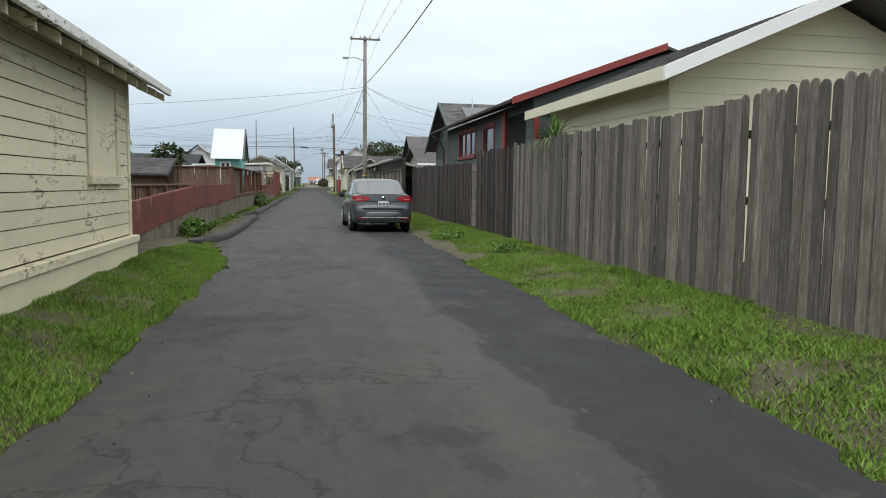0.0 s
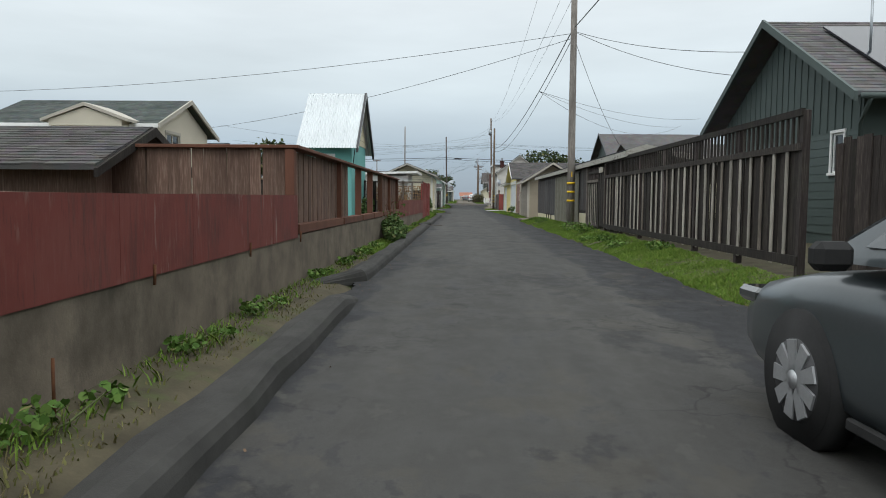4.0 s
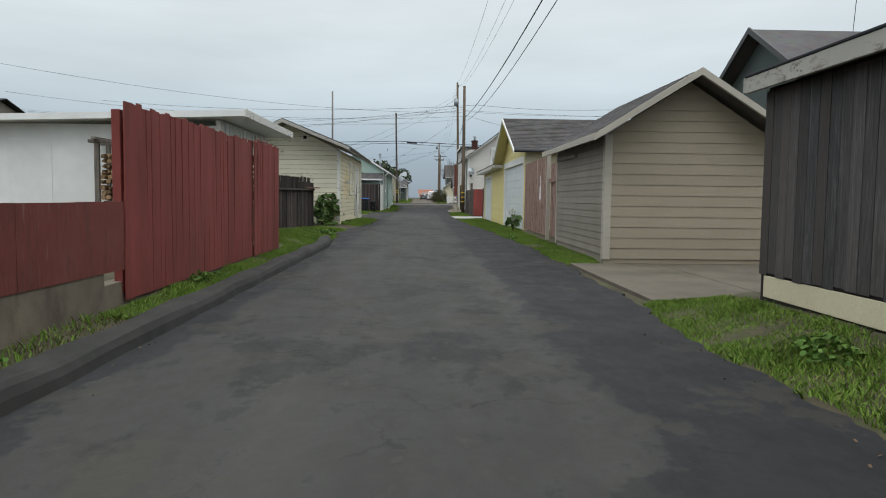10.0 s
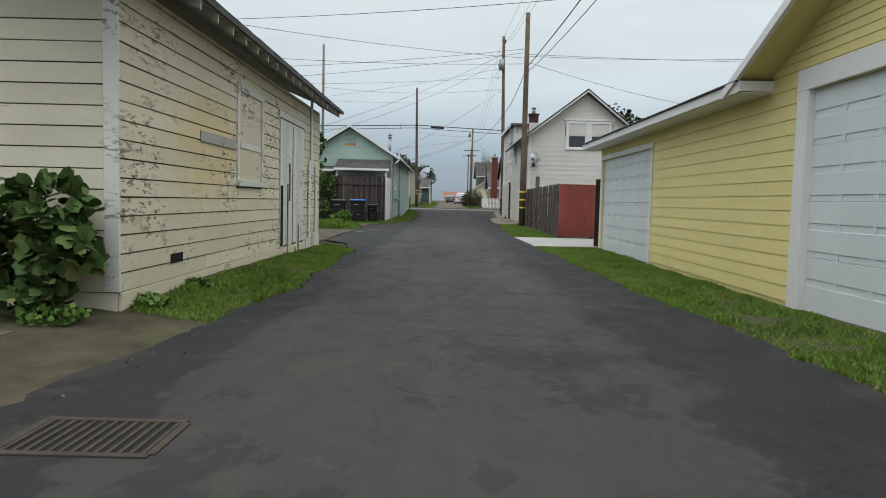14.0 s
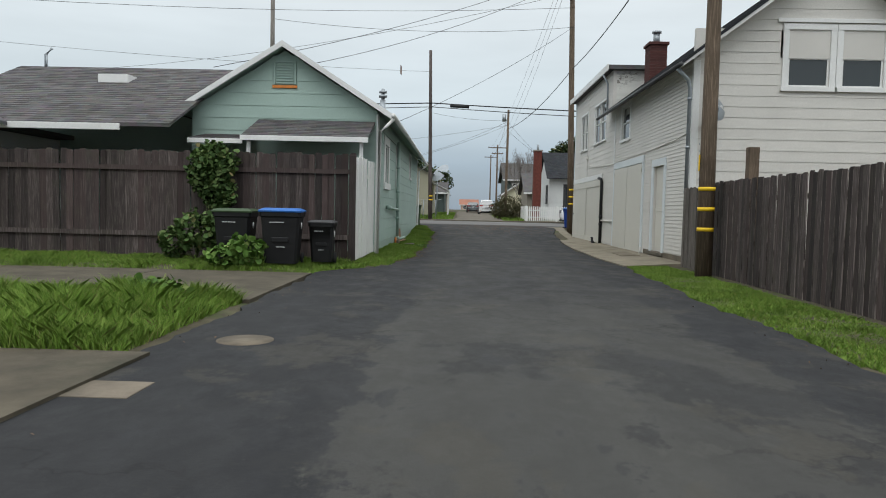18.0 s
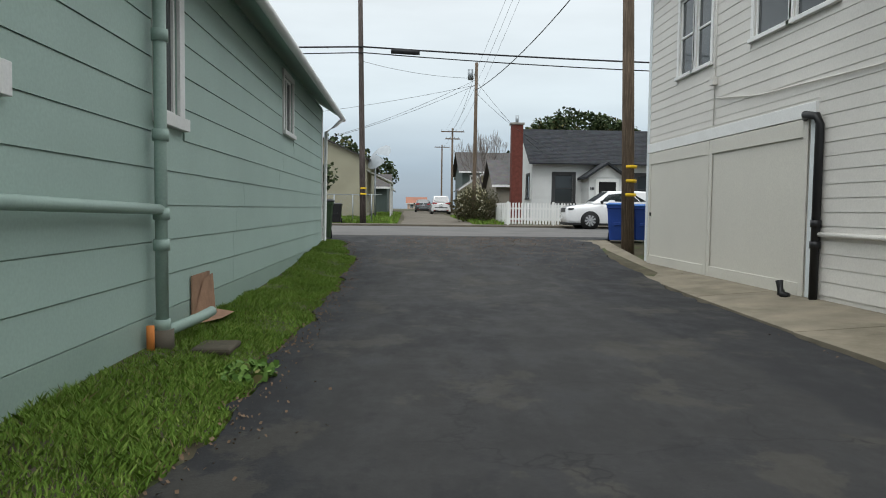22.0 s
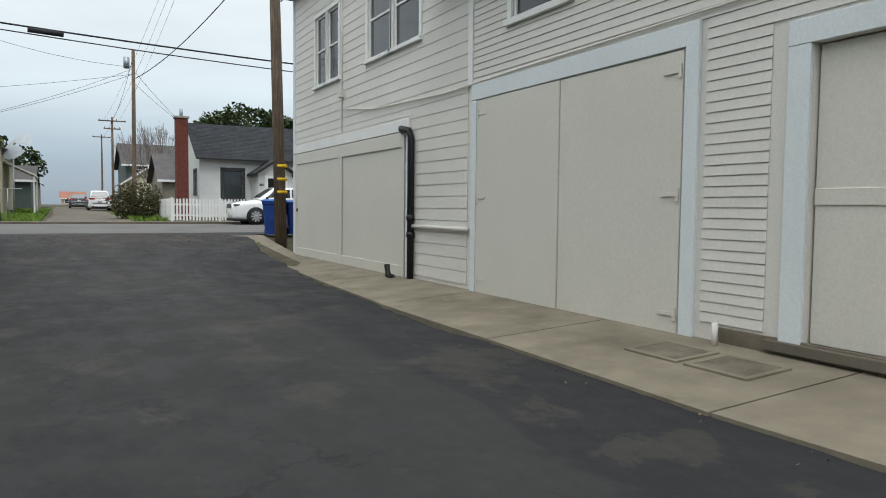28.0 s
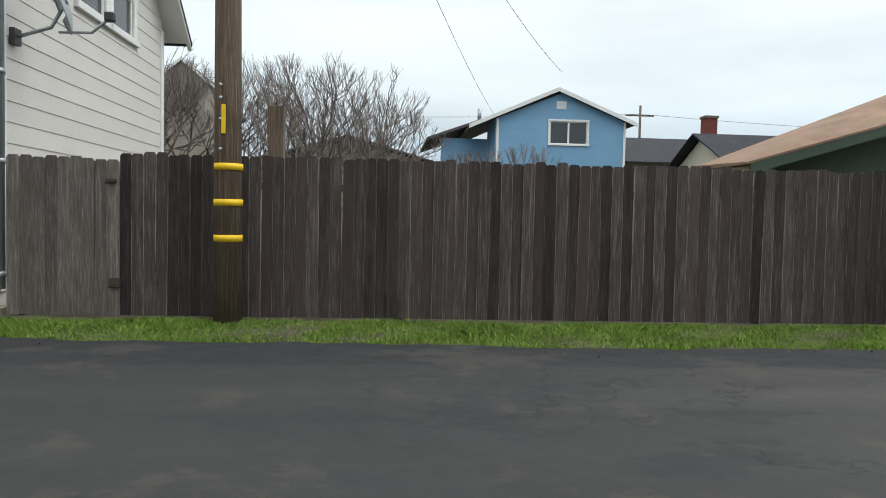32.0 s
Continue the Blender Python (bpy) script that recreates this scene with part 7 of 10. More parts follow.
def pole(x, y, h, r, lean=(0, 0), mat="pole", label="weathered wooden utility pole", arms=()):
    p = thing("utility_pole", label, "utility pole", "utility poles", (x, y, 0))
    tube("shaft", [(0, 0, -0.1), (lean[0] * 0.3, lean[1] * 0.3, h * 0.3), (lean[0] * 0.65, lean[1] * 0.65, h * 0.65), (lean[0], lean[1], h)], r, mat, p, seg=14, r1=r * 0.68)
    for z, w, ax in arms:
        f = z / h
        cx, cy = lean[0] * f, lean[1] * f
        if ax == "x":
            box("cross_arm", cx - w / 2, cx + w / 2, cy - 0.17, cy - 0.07, z - 0.06, z + 0.06, mat, p)
            for k in range(4):
                u = cx - w / 2 + 0.1 + (w - 0.2) * k / 3
                tube("insulator", [(u, cy - 0.12, z + 0.06), (u, cy - 0.12, z + 0.2)], 0.03, "lidgrey", p, seg=6)
        else:
            box("cross_arm", cx + 0.07, cx + 0.17, cy - w / 2, cy + w / 2, z - 0.06, z + 0.06, mat, p)
    return p


def bands(p, r, zs, h=0.08):
    for z in zs:
        tube("marker_band", [(0, 0, z - h / 2), (0, 0, z + h / 2)], r + 0.006, "bandyel", p, seg=14)


p1 = pole(3.40, 16.08, 11.6, 0.165, (0, 0.1), "pole_g", "tall grey wooden utility pole with a lamp bracket", [(11.4, 2.1, "x")])
bands(p1, 0.158, (2.03, 1.68, 1.32))
tube("lamp_arm", [(0, 0, 9.9), (-0.6, -0.1, 10.1), (-1.2, -0.1, 10.08)], 0.03, "galv", p1, seg=6)
box("lamp_head", -1.55, -1.15, -0.2, 0.0, 10.02, 10.12, "galv", p1)
box("pole_tag", -0.02, 0.02, -0.175, -0.165, 2.28, 2.5, "bandyel", p1)
p8 = pole(3.61, 88.5, 11.5, 0.175, (0.0, 0.05), "pole", "brown wooden utility pole with yellow bands", [])
bands(p8, 0.168, (1.9, 1.475, 1.05))
box("pole_tag", -0.185, -0.165, 0.0, 0.05, 2.28, 2.62, "bandyel", p8)
for z in (2.45, 2.7, 2.85, 2.1):
    tube("bolt_plate", [(-0.178, 0.06, z), (-0.17, 0.06, z)], 0.022, "galv", p8, seg=8)
stub = thing("pole_stub", "short sawn-off timber post behind the fence", "post")
box("timber", 4.25, 4.45, 87.95, 88.15, 0.0, 2.75, "pole", stub)
p2 = pole(4.34, 111.2, 15.5, 0.175, (-0.3, 0.2), "pole", "tall wooden utility pole with yellow bands and a transformer", [(15.0, 1.6, "y")])
bands(p2, 0.17, (2.54, 2.16, 1.79))
tube("transformer", [(-0.45, -0.1, 12.6), (-0.45, -0.1, 13.5)], 0.24, "galv", p2, seg=12)
p3 = pole(-10.66, 107.3, 13.6, 0.13, (0, 0), "pole_g", "thin tall wooden mast behind the roofs")
p5 = pole(-3.9, 129.9, 13.9, 0.17, (-0.25, 0.2), "fence_dk", "dark wooden utility pole at the street corner", [])
bands(p5, 0.165, (2.4, 2.1))
p6 = pole(2.34, 133.9, 9.9, 0.13, (0.05, 0), "pole", "slim wooden utility pole across the street", [])
tube("transformer", [(-0.3, 0, 8.9), (-0.3, 0, 9.5)], 0.16, "galv", p6, seg=10)
p9 = pole(3.5, 171.5, 10.4, 0.15, (0, 0), "pole", "far wooden utility pole with cross-arm", [(10.0, 2.6, "x"), (9.2, 1.6, "x")])
p10 = pole(4.06, 205, 11.6, 0.15, (0, 0), "pole", "far wooden utility pole with cross-arm", [(11.2, 2.4, "x")])
p11 = pole(-20.5, 150, 10.5, 0.13, (0, 0), "pole", "far wooden utility pole", [(10.2, 1.8, "x")])


def cable(a, b, sag, r=0.012, name="cable", label="thin black overhead cable between wooden poles", n=16):
    a, b = Vector(a), Vector(b)
    pts = []
    for i in range(n + 1):
        s = i / n
        q = a.lerp(b, s)
        q.z -= 4 * sag * s * (1 - s)
        pts.append(q)
    ob = tube(name, pts, r, "wire", None, "", seg=5)
    return tagged(ob, label, "cable", "overhead cables")


# along the alley
T1 = (3.42, 16.6)
cable((T1[0], T1[1], 8.35), (3.61, 88.5, 8.6), 1.1, 0.022)
cable((T1[0], T1[1], 8.0), (3.61, 88.5, 8.3), 1.5, 0.014)
for dx, z in ((-0.9, 11.55), (0.9, 11.55), (0.3, 11.55)):
    cable((T1[0] + dx, T1[1], z), (4.2 + dx * 0.4, 111.0, 15.0), 1.8, 0.008)
    cable((T1[0] + dx, T1[1], z), (T1[0] + dx * 1.2, -70, 11.5), 1.2, 0.008)
cable((T1[0], T1[1], 8.35), (3.5, -60, 8.3), 1.2, 0.02)
cable((3.61, 88.5, 8.6), (4.2, 111.2, 8.9), 0.35, 0.02)
cable((4.2, 111.2, 8.9), (2.34, 133.9, 8.3), 0.5, 0.02)
cable((2.34, 133.9, 9.4), (3.5, 171.4, 10.1), 0.5, 0.012)
cable((3.5, 171.4, 10.1), (4.06, 205, 11.3), 0.5, 0.012)
for dx in (-0.7, 0.0, 0.7):
    cable((4.0 + dx * 0.3, 111.1, 14.6), (3.5 + dx, 171.4, 10.2), 1.0, 0.008)
# across the street
cable((-60, 129.0, 9.6), (-3.95, 129.9, 9.75), 0.5, 0.045)
cable((-3.95, 129.9, 9.75), (40, 128.6, 9.3), 0.45, 0.045)
cable((-3.95, 129.9, 9.45), (40, 128.6, 9.0), 0.6, 0.03)
cable((-60, 129.0, 9.2), (-3.95, 129.9, 9.45), 0.6, 0.03)
spl = thing("cable_splice", "black cable splice case on the street cables", "cable splice")
tube("case", [(-2.5, 129.85, 9.55), (-1.0, 129.85, 9.5)], 0.13, "wire", spl, seg=8)
# drops to the houses
drops = [((3.42, 16.6, 8.2), (-40, 26, 7.2), 1.0), ((3.42, 16.6, 8.0), (-30, 40, 6.0), 1.2), ((3.42, 16.6, 8.3), (12, 8, 5.2), 0.9), ((3.42, 16.6, 8.3), (10.5, 1.0, 5.0), 0.8), ((3.42, 16.6, 8.2), (9.2, 32, 4.4), 0.5),
         ((3.61, 88.5, 8.8), (-30, 76, 8.6), 0.9), ((3.61, 88.5, 9.1), (-28, 66, 9.4), 0.9), ((4.2, 111, 12.0), (-40, 96, 9.5), 1.0), ((4.2, 111, 11.0), (-10.6, 107.3, 10.2), 0.4), ((4.2, 111, 12.8), (-30, 120, 9.8), 0.8), ((3.55, 72, 7.65), (15, 66, 7.0), 0.3), ((3.55, 72, 7.65), (-25, 80, 8.6), 0.5), ((3.47, 29.5, 7.8), (20.9, 58.8, 8.9), 1.6), ((3.47, 29.5, 7.8), (18.6, 52.4, 8.1), 0.6), ((3.47, 29.5, 7.8), (21.7, 55.4, 9.2), 0.6), ((3.61, 88.5, 9.2), (30, 78, 8.8), 0.6), ((2.34, 133.9, 8.6), (-12, 142, 5.0), 0.5), ((2.34, 133.9, 8.2), (9, 139, 5.0), 0.5), ((2.34, 133.9, 8.6), (-20, 150, 8.0), 0.5), ((-60, 100, 11.5), (-3.95, 129.9, 12.2), 1.0), ((3.61, 88.5, 8.9), (24, 92.5, 6.4), 0.7), ((3.61, 88.5, 9.3), (58, 76, 9.3), 1.0), ((3.61, 88.5, 9.6), (-30, 84, 7.2), 0.7), ((3.61, 88.5, 9.4), (-34, 92, 7.5), 0.8), ((4.1, 111.1, 14.0), (-9.5, 96, 5.7), 0.4), ((4.1, 111.1, 13.6), (-8.9, 97, 5.6), 0.6), ((4.1, 111.1, 11.0), (-5.0, 103, 4.6), 0.3), ((2.34, 133.9, 9.0), (-3.95, 129.9, 9.0), 0.2), ((2.34, 133.9, 8.9), (-9.0, 141, 5.6), 0.4), ((2.34, 133.9, 8.9), (7.5, 139.5, 5.2), 0.3)]
for a, b, s in drops:
    cable(a, b, s, 0.010)

# ---- vehicles ----


def wheel(parent, x, y, side, r=0.32, w=0.2, name="wheel", spokes=9):
    wh_ = new(name)
    wh_.parent = parent
    wh_.location = (x, y, r)
    tube("tyre", [(-side * w, 0, 0), (-side * (w - 0.03), 0, 0), (-side * 0.02, 0, 0), (0, 0, 0)], r, "rubber", wh_, seg=28)
    tube("rim", [(-side * 0.02, 0, 0), (side * 0.006, 0, 0)], r * 0.68, "lidgrey", wh_, seg=28)
    for k in range(spokes):
        a = 2 * math.pi * k / spokes
        vs = []
        for rr, hw in ((r * 0.1, 0.03), (r * 0.66, 0.045)):
            for s in (-1, 1):
                cy, cz = rr * math.cos(a) - s * hw * math.sin(a), rr * math.sin(a) + s * hw * math.cos(a)
                vs += [(side * 0.004, cy, cz), (side * 0.018, cy * 0.99, cz * 0.99)]
        fix_normals(pmesh("spoke", vs, [(0, 2, 6, 4), (1, 5, 7, 3), (0, 4, 5, 1), (2, 3, 7, 6), (0, 1, 3, 2), (4, 6, 7, 5)], "alloy", wh_))
    tube("hub_cap", [(side * 0.005, 0, 0), (side * 0.022, 0, 0)], r * 0.16, "alloy", wh_, seg=12)
    return wh_


def loft(name, rings, material, parent, closed=True, label="", smooth=True):
    n = len(rings[0])
    vs = [p for r in rings for p in r]
    fs = []
    for i in range(len(rings) - 1):
        for k in range(n if closed else n - 1):
            k2 = (k + 1) % n
            fs.append((i * n + k, i * n + k2, (i + 1) * n + k2, (i + 1) * n + k))
    if closed:
        fs.append(tuple(range(n - 1, -1, -1)))
        fs.append(tuple((len(rings) - 1) * n + k for k in range(n)))
    ob = pmesh(name, vs, fs, material, parent, label)
    fix_normals(ob)
    if smooth:
        ob.data.shade_smooth()
        ob.data.set_sharp_from_angle(angle=radians(38))
    return ob


def quad_panel(name, pts, material, parent, out=0.006, nrm=None):
    """A thin panel over four or more points."""
    p = [Vector(q) for q in pts]
    n_ = nrm or (p[1] - p[0]).cross(p[-1] - p[0]).normalized()
    n_ = Vector(n_)
    k = len(p)
    vs = [tuple(q - n_ * 0.004) for q in p] + [tuple(q + n_ * out) for q in p]
    fs = [tuple(range(k - 1, -1, -1)), tuple(range(k, 2 * k))] + [(i, (i + 1) % k, (i + 1) % k + k, i + k) for i in range(k)]
    ob = pmesh(name, vs, fs, material, parent)
    fix_normals(ob)
    return ob


def car(name, label, m, paint, L=4.66, W=0.89, belt=0.93, roof=1.45, suv=False, group=""):
    """A car along +y from its tail at y 0; its middle on x 0."""
    c = thing(name, label, "car", group)
    if suv:
        st = [(0.0, 0.42, 0.95, 0.78), (0.06, 0.30, 1.05, 0.86), (0.35, 0.26, belt + 0.04, W - 0.02)]
    else:
        st = [(-0.02, 0.36, 0.68, 0.70), (0.02, 0.31, 0.74, 0.775), (0.05, 0.28, 0.80, 0.805), (0.075, 0.27, 1.0, 0.818), (0.10, 0.26, 1.09, 0.83), (0.2, 0.25, 1.112, 0.85), (0.4, 0.24, belt + 0.17, W - 0.008)]
    k_ = 0.7 if suv else 1.0
    st += [(0.9, 0.22, belt + (0.10 if suv else 0.13), W), (1.6, 0.2, belt + 0.05, W), (2.6, 0.2, belt + 0.02, W), (3.4, 0.2, belt, W), (L - 0.85, 0.22, belt - 0.04 * k_, W - 0.02), (L - 0.35, 0.24, belt - 0.13 * k_, W - 0.06), (L - 0.08, 0.3, belt - 0.24 * k_, W - 0.14), (L, 0.42, belt - 0.37 * k_, W - 0.22)]
    rings = []
    for y, zb, zt, w in st:
        h = zt - zb
        half = [(0.35 * w, zb), (0.88 * w, zb + 0.01), (0.96 * w, zb + 0.07), (0.99 * w, zb + 0.22 * h), (w, zb + 0.40 * h), (w, zb + 0.56 * h), (0.99 * w, zb + 0.70 * h), (0.972 * w, zb + 0.80 * h), (0.94 * w, zb + 0.885 * h), (0.89 * w, zb + 0.95 * h), (0.80 * w, zt - 0.008), (0.6 * w, zt + 0.006), (0.3 * w, zt + 0.014)]
        rings.append([(x, y, z) for x, z in half] + [(-x, y, z) for x, z in reversed(half)])
    body = loft("body", rings, paint, c)
    ty, tail = (0.0 if suv else 0.052), []
    # cabin
    rb, rr, rf, wb = (0.70, 1.38, 2.75, 3.60) if not suv else (0.15, 0.55, 2.75, 3.55)
    bz = belt + (0.06 if suv else 0.09)
    cab = []
    for y, z, wl, wu, low in ((rb, bz + 0.05, 0.79, 0.75, bz - 0.03), (rr - 0.16, roof - 0.105, 0.81, 0.67, bz - 0.03), (rr, roof - 0.035, 0.82, 0.655, bz - 0.03), ((rr + rf) / 2, roof, 0.83, 0.65, bz - 0.03), (rf, roof - 0.03, 0.83, 0.64, bz - 0.03), (wb, bz + 0.0, 0.80, 0.66, bz - 0.05)):
        q = min(0.09, 0.4 * (z - low))
        half = [(wl, low), (wl - 0.015, low + min(0.06, 0.4 * (z - low))), (wu + 0.03, z - q), (wu + 0.012, z - q * 0.5), (wu - 0.03, z - q * 0.14), (wu - 0.10, z), (wu * 0.5, z + 0.018)]
        cab.append([(x, y, zz) for x, zz in half] + [(-x, y, zz) for x, zz in reversed(half)])
    loft("cabin", cab, paint, c, smooth=True)

    def side_pt(y, f, s):
        """On the cabin side: f 0 at the belt, 1 at the roof rail."""
        ys = [rb, rr - 0.16, rr, (rr + rf) / 2, rf, wb]
        zt = np.interp(y, ys, [bz + 0.05, roof - 0.105, roof - 0.035, roof, roof - 0.03, bz])
        wl, wu = np.interp(y, ys, [0.79, 0.81, 0.82, 0.83, 0.83, 0.80]), np.interp(y, ys, [0.75, 0.67, 0.655, 0.65, 0.64, 0.66])
        lo, hi = bz + 0.03, zt - 0.05
        return (s * (wl - 0.012 + (wu + 0.03 - wl + 0.012) * f), y, lo + (hi - lo) * f)

    for s in (-1, 1):
        a, b = (rr - 0.25, (rr + rf) / 2 - 0.02) if not suv else (rr + 0.75, (rr + rf) / 2 + 0.25)
        quad_panel("rear_side_window", [side_pt(a + 0.02, 0.06, s), side_pt(b, 0.06, s), side_pt(b - 0.02, 0.90, s), side_pt(a + 0.42, 0.86, s)][:: s], "carglass", c, 0.006, (s, 0, 0.35))
        quad_panel("front_side_window", [side_pt(b + 0.09, 0.06, s), side_pt(wb - 0.38, 0.10, s), side_pt(rf + 0.05, 0.82, s), side_pt(b + 0.09, 0.90, s)][:: s], "carglass", c, 0.006, (s, 0, 0.35))
        quad_panel("quarter_window", [side_pt(a - 0.30, 0.10, s), side_pt(a - 0.03, 0.06, s), side_pt(a + 0.33, 0.84, s), side_pt(a + 0.12, 0.62, s)][:: s], "carglass", c, 0.006, (s, 0, 0.35))
        for yh in (a + 0.25, b + 0.35):
            box("door_handle", s * (W - 0.02), s * (W + 0.035), yh - 0.1, yh + 0.1, belt - 0.10, belt - 0.065, "chrome" if paint == "carpaint" else paint, c, bev=0.01)
        box("mirror", s * (W - 0.02), s * (W + 0.17), wb - 0.42, wb - 0.30, belt + 0.02, belt + 0.16, "rubber", c, bev=0.035)
        for yy in (0.98, 0.98 + 2.65 * L / 4.66):
            rw_ = 0.325 if not suv else 0.40
            # black disc proud of the body, painting the shaded gap round the wheel
            tube("wheel_gap_shade", [(s * (W - 0.12), yy, rw_), (s * (W + 0.004), yy, rw_)], rw_ + 0.055, "rubber", c, seg=28)
            wheel(c, s * (W + 0.012), yy, s, rw_)
        for y0_, y1_ in ((0.98 + 0.42, 0.98 + 2.2 * L / 4.66),):
            box("sill_strip", s * (W - 0.03), s * (W + 0.006), y0_, y1_, 0.2, 0.26, "rubber", c, bev=0.01)
            for yd in (b + 0.05, a - 0.02):
                box("door_seam", s * (W - 0.01), s * (W + 0.0015), yd - 0.004, yd + 0.004, 0.3, belt - 0.03, "rubber", c, bev=0)
        lz = 0.895 if not suv else 1.0
        tail += [quad_panel("tail_lamp", [(s * 0.37, -0.002, lz + 0.075), (s * 0.40, -0.002, lz + 0.05), (s * 0.54, -0.002, lz), (s * 0.76, 0.0, lz - 0.01), (s * 0.76, 0.02, lz + 0.145), (s * 0.58, 0.01, lz + 0.145), (s * 0.43, 0.005, lz + 0.12)][::s], "lampred", c, 0.012, (0, -1, 0))]
        tail += [quad_panel("side_lamp", [(s * 0.755, -0.004, lz - 0.01), (s * 0.822, 0.07, lz), (s * 0.858, 0.26, lz + 0.06), (s * 0.856, 0.25, lz + 0.12), (s * 0.818, 0.08, lz + 0.145), (s * 0.755, 0.016, lz + 0.145)][::s], "lampred", c, 0.012, (s * 0.75, -0.66, 0))]
        tail += [box("lamp_strip", s * 0.56, s * 0.75, -0.018, -0.010, lz + 0.045, lz + 0.052, "alloy", c, bev=0.002), box("lid_seam", s * 0.60 - 0.003, s * 0.60 + 0.003, -0.016, 0.0, lz - 0.2, lz + 0.16, "rubber", c, bev=0)]
        box("reflector", s * 0.52, s * 0.74, -0.06, 0.0, 0.385, 0.42, "lampred", c, bev=0.008)
        box("head_lamp", s * 0.45, s * (W - 0.08), L - 0.34, L - 0.055, belt - 0.30, belt - 0.2, "carglass", c, bev=0.03)
    z0r, dy, dz = bz + 0.05, rr - 0.16 - rb, roof - 0.155 - bz
    rn = Vector((0, -dz, dy)).normalized()
    pts = []
    for hw, f in ((-0.58, 0.07), (0.58, 0.07), (0.66, 0.09), (0.68, 0.14), (0.605, 0.88), (0.58, 0.95), (0.50, 0.98), (-0.50, 0.98), (-0.58, 0.95), (-0.605, 0.88), (-0.68, 0.14), (-0.66, 0.09)):
        pts.append(tuple(Vector((hw, rb + dy * f, z0r + dz * f)) + rn * 0.016))
    quad_panel("rear_window", pts, "carglass", c, 0.008, rn)
    quad_panel("windscreen", [(0.68, wb - 0.06, bz + 0.06), (-0.68, wb - 0.06, bz + 0.06), (-0.54, rf + 0.06, roof - 0.06), (0.54, rf + 0.06, roof - 0.06)], "carglass", c, 0.012, Vector((0, roof - bz, wb - rf)).normalized())
    brow = []
    for f in np.linspace(-1, 1, 13):
        x_, yb_ = (W - 0.03) * f, -0.055 + 0.22 * abs(f) ** 4
        brow.append([(x_, yb_ + 0.07, 0.29), (x_, yb_ + 0.01, 0.31), (x_, yb_, 0.42), (x_, yb_, 0.55), (x_, yb_ + 0.035, 0.60), (x_, yb_ + 0.09, 0.62), (x_, yb_ + 0.2, 0.6), (x_, yb_ + 0.2, 0.3)])
    loft("bumper", brow, paint, c)
    box("bumper_trim", -0.66, 0.66, -0.063, -0.03, 0.285, 0.385, "rubber", c, bev=0.01), box("bumper_lip", -0.66, 0.66, -0.064, -0.03, 0.425, 0.437, "chrome", c, bev=0.004)
    box("tail_pipe", -0.48, -0.40, 0.0, 0.12, 0.25, 0.29, "steel", c, bev=0.01)
    # solid black bar painting the shade below the boot lid
    tail += [box("boot_recess_shade", -0.60, 0.60, -0.085, -0.03, 0.655, 0.70, "rubber", c, bev=0.01), box("lamp_line", -0.5, 0.5, -0.012, 0.0, lz - 0.005, lz + 0.004, "rubber", c, bev=0)]
    tail += [box("plate_frame", -0.165, 0.165, -0.040, -0.004, 0.735, 0.90, "rubber", c, bev=0.004), box("number_plate", -0.152, 0.152, -0.043, -0.03, 0.75, 0.89, "plate", c, bev=0.003)]
    for i in range(7):
        tail += [box("plate_bar", -0.135 + i * 0.039, -0.108 + i * 0.039, -0.046, -0.042, 0.775, 0.845, "plateink", c, bev=0)]
    tail += [tube("badge", [(0, -0.004, 0.985), (0, 0.04, 0.99)], 0.05, "chrome", c, seg=20)]
    for ob in tail:
        ob.location.y += ty
    if suv:
        box("grille", -0.45, 0.45, L - 0.02, L + 0.012, belt - 0.42, belt - 0.2, "lidgrey", c, bev=0.02)
        box("lower_cladding", -W + 0.02, W - 0.02, 0.02, L - 0.05, 0.18, 0.3, "rubber", c, bev=0.03)
    c.matrix_world = m
    return c


car("sedan", "dark grey four-door sedan parked on the alley edge", pose(1.80, -12.95, 0, 0, 0, 2.0) @ Matrix.Scale(1.04, 4), "carpaint", W=0.87, roof=1.53)
car("suv", "white sport utility vehicle parked along the street", pose(10.75, 126.3, 0.49, 0, 0, 90), "carwhite", 4.8, 0.95, 1.2, 1.84, True)
car("suv", "white sport utility vehicle parked in the far alley", pose(1.75, 160, 0.85, 0, 0, 0), "carwhite", 4.8, 0.95, 1.1, 1.8, True)
car("sedan", "grey car parked behind the white one", pose(0.35, 172, 0.95, 0, 0, 0), "carpaint", 4.6, 0.9, 0.95, 1.5)

# ---- bins, dish, firewood, small things ----


